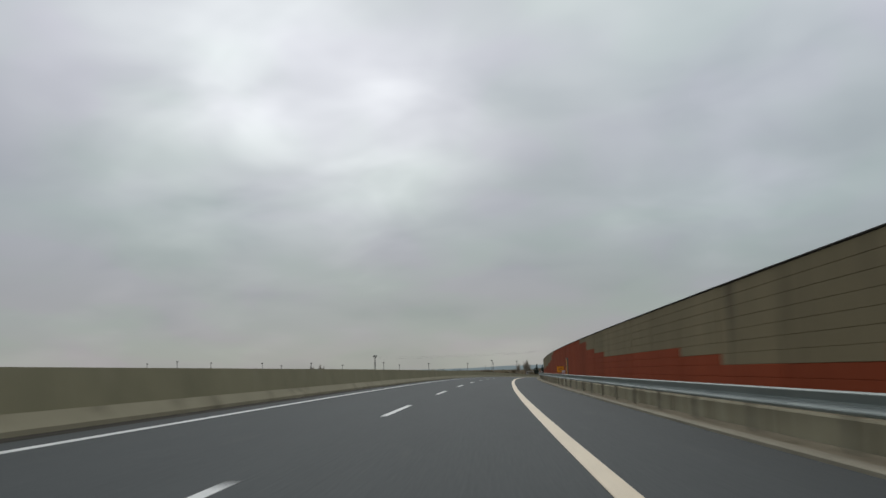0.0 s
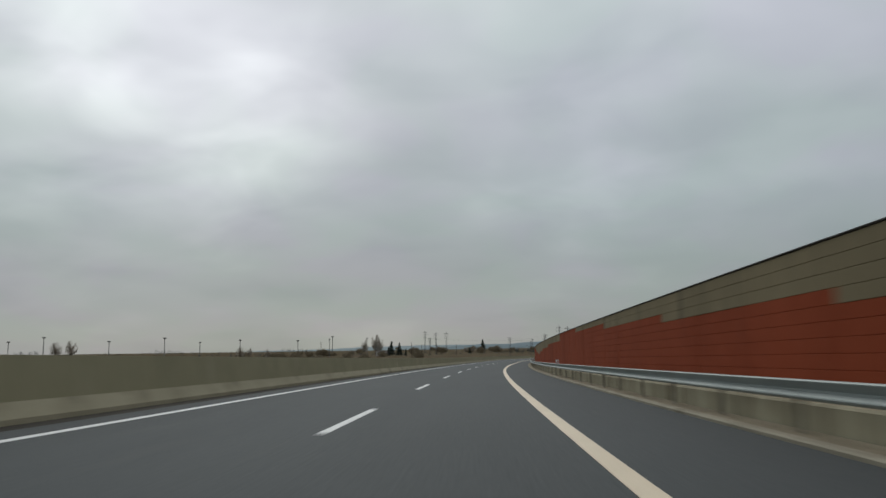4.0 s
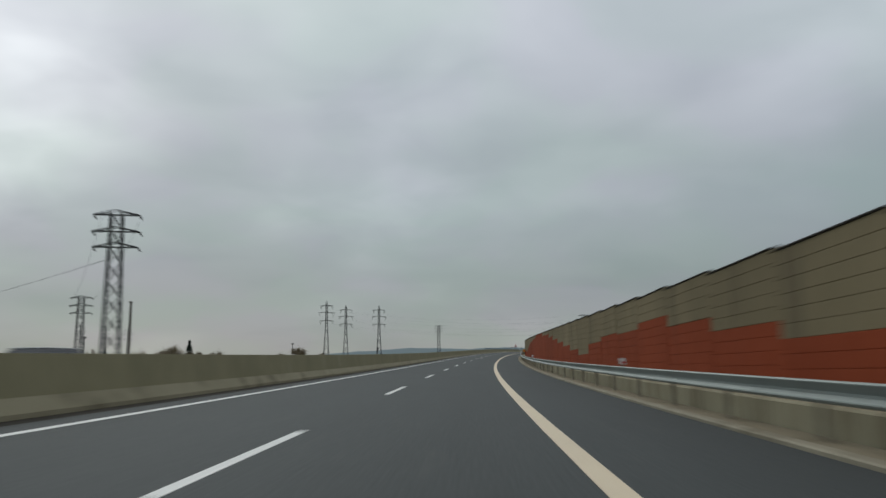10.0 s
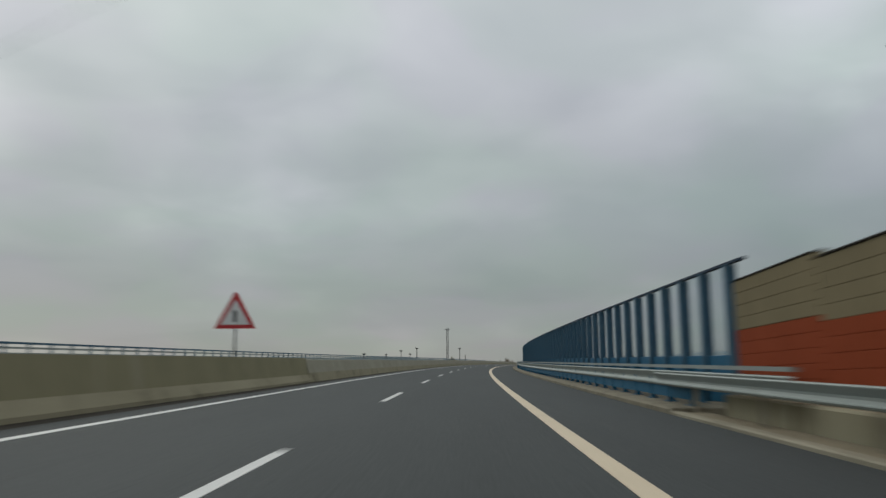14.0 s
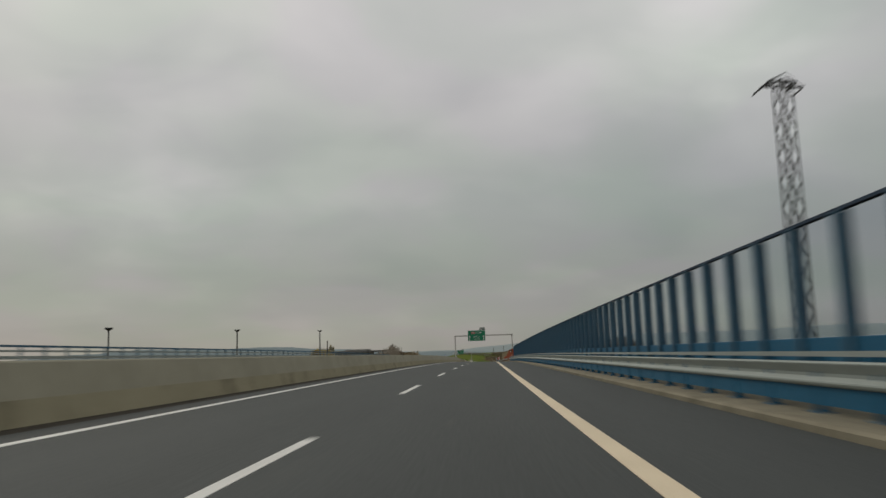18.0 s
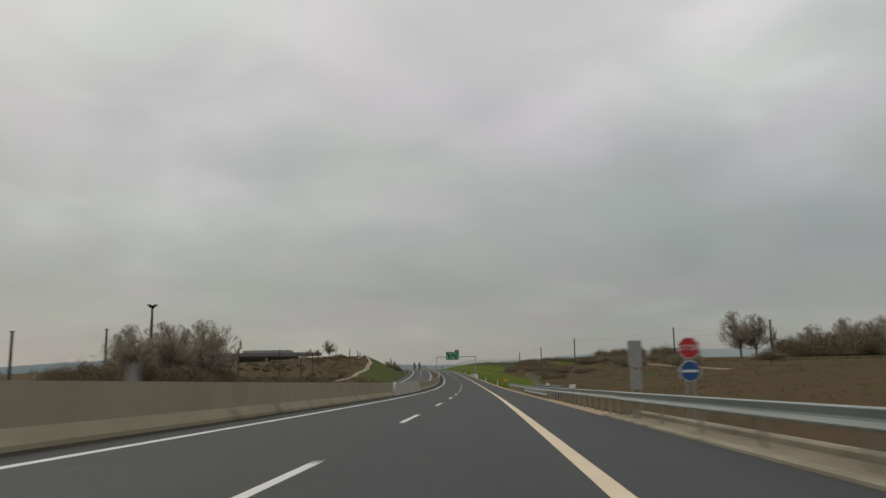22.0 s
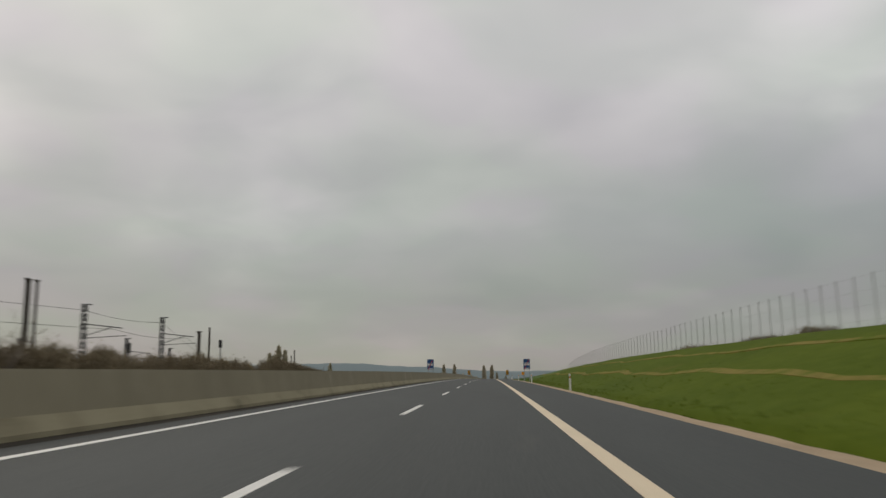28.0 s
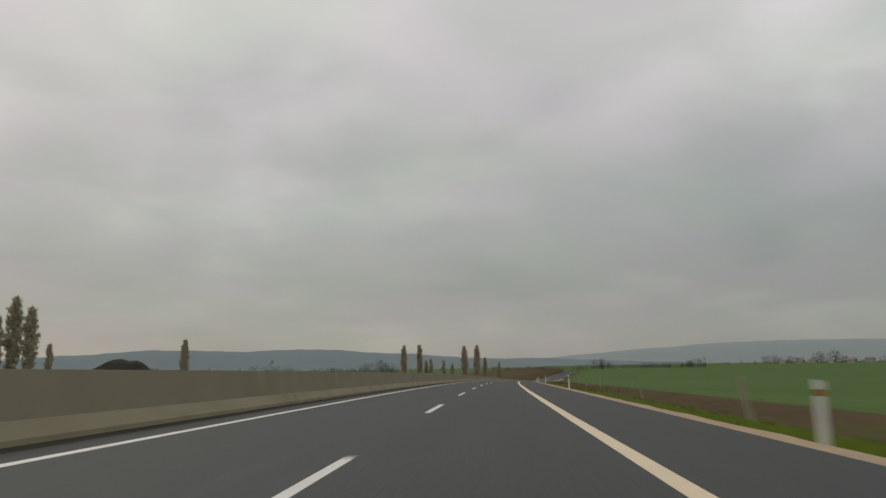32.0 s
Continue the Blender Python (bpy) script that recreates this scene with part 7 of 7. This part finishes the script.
for x in (-0.62, 0.62):
    b = bmesh.new()
    box(b, x - 0.17, x + 0.17, 2.16, 2.24, 0.6, 0.78, 0.03)
    part("headlight", b, GLOW, body, "lit white headlight")
    for y in (-1.35, 1.35):
        b = bmesh.new()
        rod(b, (x * 1.4 - 0.1, y, 0.32), (x * 1.4 + 0.1, y, 0.32), 0.32, sides=16)
        wh = part("wheel", b, RUBBER, car, "black tyre")
        b = bmesh.new()
        rod(b, (x * 1.4 + (0.09 if x > 0 else -0.12), y, 0.32), (x * 1.4 + (0.12 if x > 0 else -0.09), y, 0.32), 0.19, sides=12)
        part("rim", b, STEEL, wh)


def house(bearing, dist, w, d, h, turn):
    g = thing("house", "small pale house with a pitched roof in a far village", "house", Matrix.Translation(afar(bearing, dist, -1.5) * U) @ Matrix.Rotation(turn, 4, "Z"), "village houses")
    b = bmesh.new()
    box(b, -w / 2, w / 2, -d / 2, d / 2, -5, h)
    part("body", b, RENDER_W, g, "pale rendered walls")
    b = bmesh.new()
    bmesh.ops.translate(poly(b, [(-w / 2 - 0.4, h), (w / 2 + 0.4, h), (0, h + w * 0.4)], -d / 2 - 0.4, d / 2 + 0.4), verts=b.verts, vec=(0, 0, 0))
    part("roof", b, ROOF, g, "brown pitched roof")
    for x in (-w * 0.22, w * 0.22):
        b = bmesh.new()
        box(b, x - 0.6, x + 0.6, -d / 2 - 0.06, -d / 2 + 0.02, h * 0.4, h * 0.4 + 1.3)
        part("window", b, DGLASS, g)


_r = random.Random(77)
for k in range(9):
    house(44.8 + k * 1.1 + _r.uniform(-0.3, 0.3), 1120 + _r.uniform(0, 60), _r.uniform(6, 9), _r.uniform(7, 11), _r.uniform(3.0, 5), _r.uniform(-0.5, 0.5))
yard = thing("rail_shed", "long low shed roof beyond the barrier", "shed", place(682, -351, 0, 0.9, fall=False))
b = bmesh.new()
box(b, -16, 16, -8, 8, -6, 8.0)
part("body", b, STEEL_D, yard)
b = bmesh.new()
box(b, -17, 17, -9, 9, 8.0, 8.9, 0.1)
part("roof", b, ROOF, yard, "flat dark roof")

hut = thing("yard_building", "low beige building beside the spruces", "building", place(1034, -232, 0, 0.3, fall=False))
b = bmesh.new()
box(b, -4.8, 4.8, -4, 4, -7, 1.6)
part("body", b, RENDER_W, hut, "beige rendered walls")
b = bmesh.new()
box(b, -5.1, 5.1, -4.3, 4.3, 1.6, 1.95, 0.05)
part("roof", b, ROOF, hut, "flat brown roof")
for x in (-2.6, 0.0, 2.6):
    b = bmesh.new()
    box(b, x - 0.6, x + 0.6, -4.05, -3.96, -1.4, 0.2)
    part("window", b, DGLASS, hut)
heap = Soup()
_r = random.Random(4)
for i in range(13):
    for j in range(9):
        x, y = i / 6 - 1, j / 4 - 1
        heap.v.append(Vector((x * 13, y * 9, 11.2 * max(0, 1 - x * x) ** 0.6 * max(0, 1 - y * y) ** 0.9 * _r.uniform(0.93, 1.03) - 0.8)))
        if i and j:
            q = i * 9 + j
            heap.f.append((q, q - 1, q - 10, q - 9))
whole("soil_heap", heap.mesh("soil_heap", CAP), "dark heap of soil on the plain", "heap", place(2824, -119, -2.0, fall=False) @ Matrix.Rotation(0.4, 4, "Z"))
copy_thing(POLE, place(2054, -100, 0.5, fall=False)).matrix_basis = place(2054, -100, 0.5, fall=False) @ Matrix.Diagonal((U * 2, U * 2, U * 2, 1))

# pale scrape on the hard shoulder
_r = random.Random(12)
sc = thing("road_scrape", "pale scratched streaks on the asphalt of the hard shoulder", "road marking", Matrix(), kind="structure")
for k in range(9):
    s0, o0 = 1001.6 + _r.uniform(0, 2.2), 6.2 + _r.uniform(-0.25, 0.4)
    lean, span = _r.uniform(-0.25, 0.35), _r.uniform(0.5, 1.4)
    part("streak", strip("streak", lambda s, s0=s0, o0=o0, lean=lean: band(o0 + lean * (s - s0) - 0.018, o0 + lean * (s - s0) + 0.018, 0.006), s0, s0 + span, PAINT, 0.35), PAINT, sc)
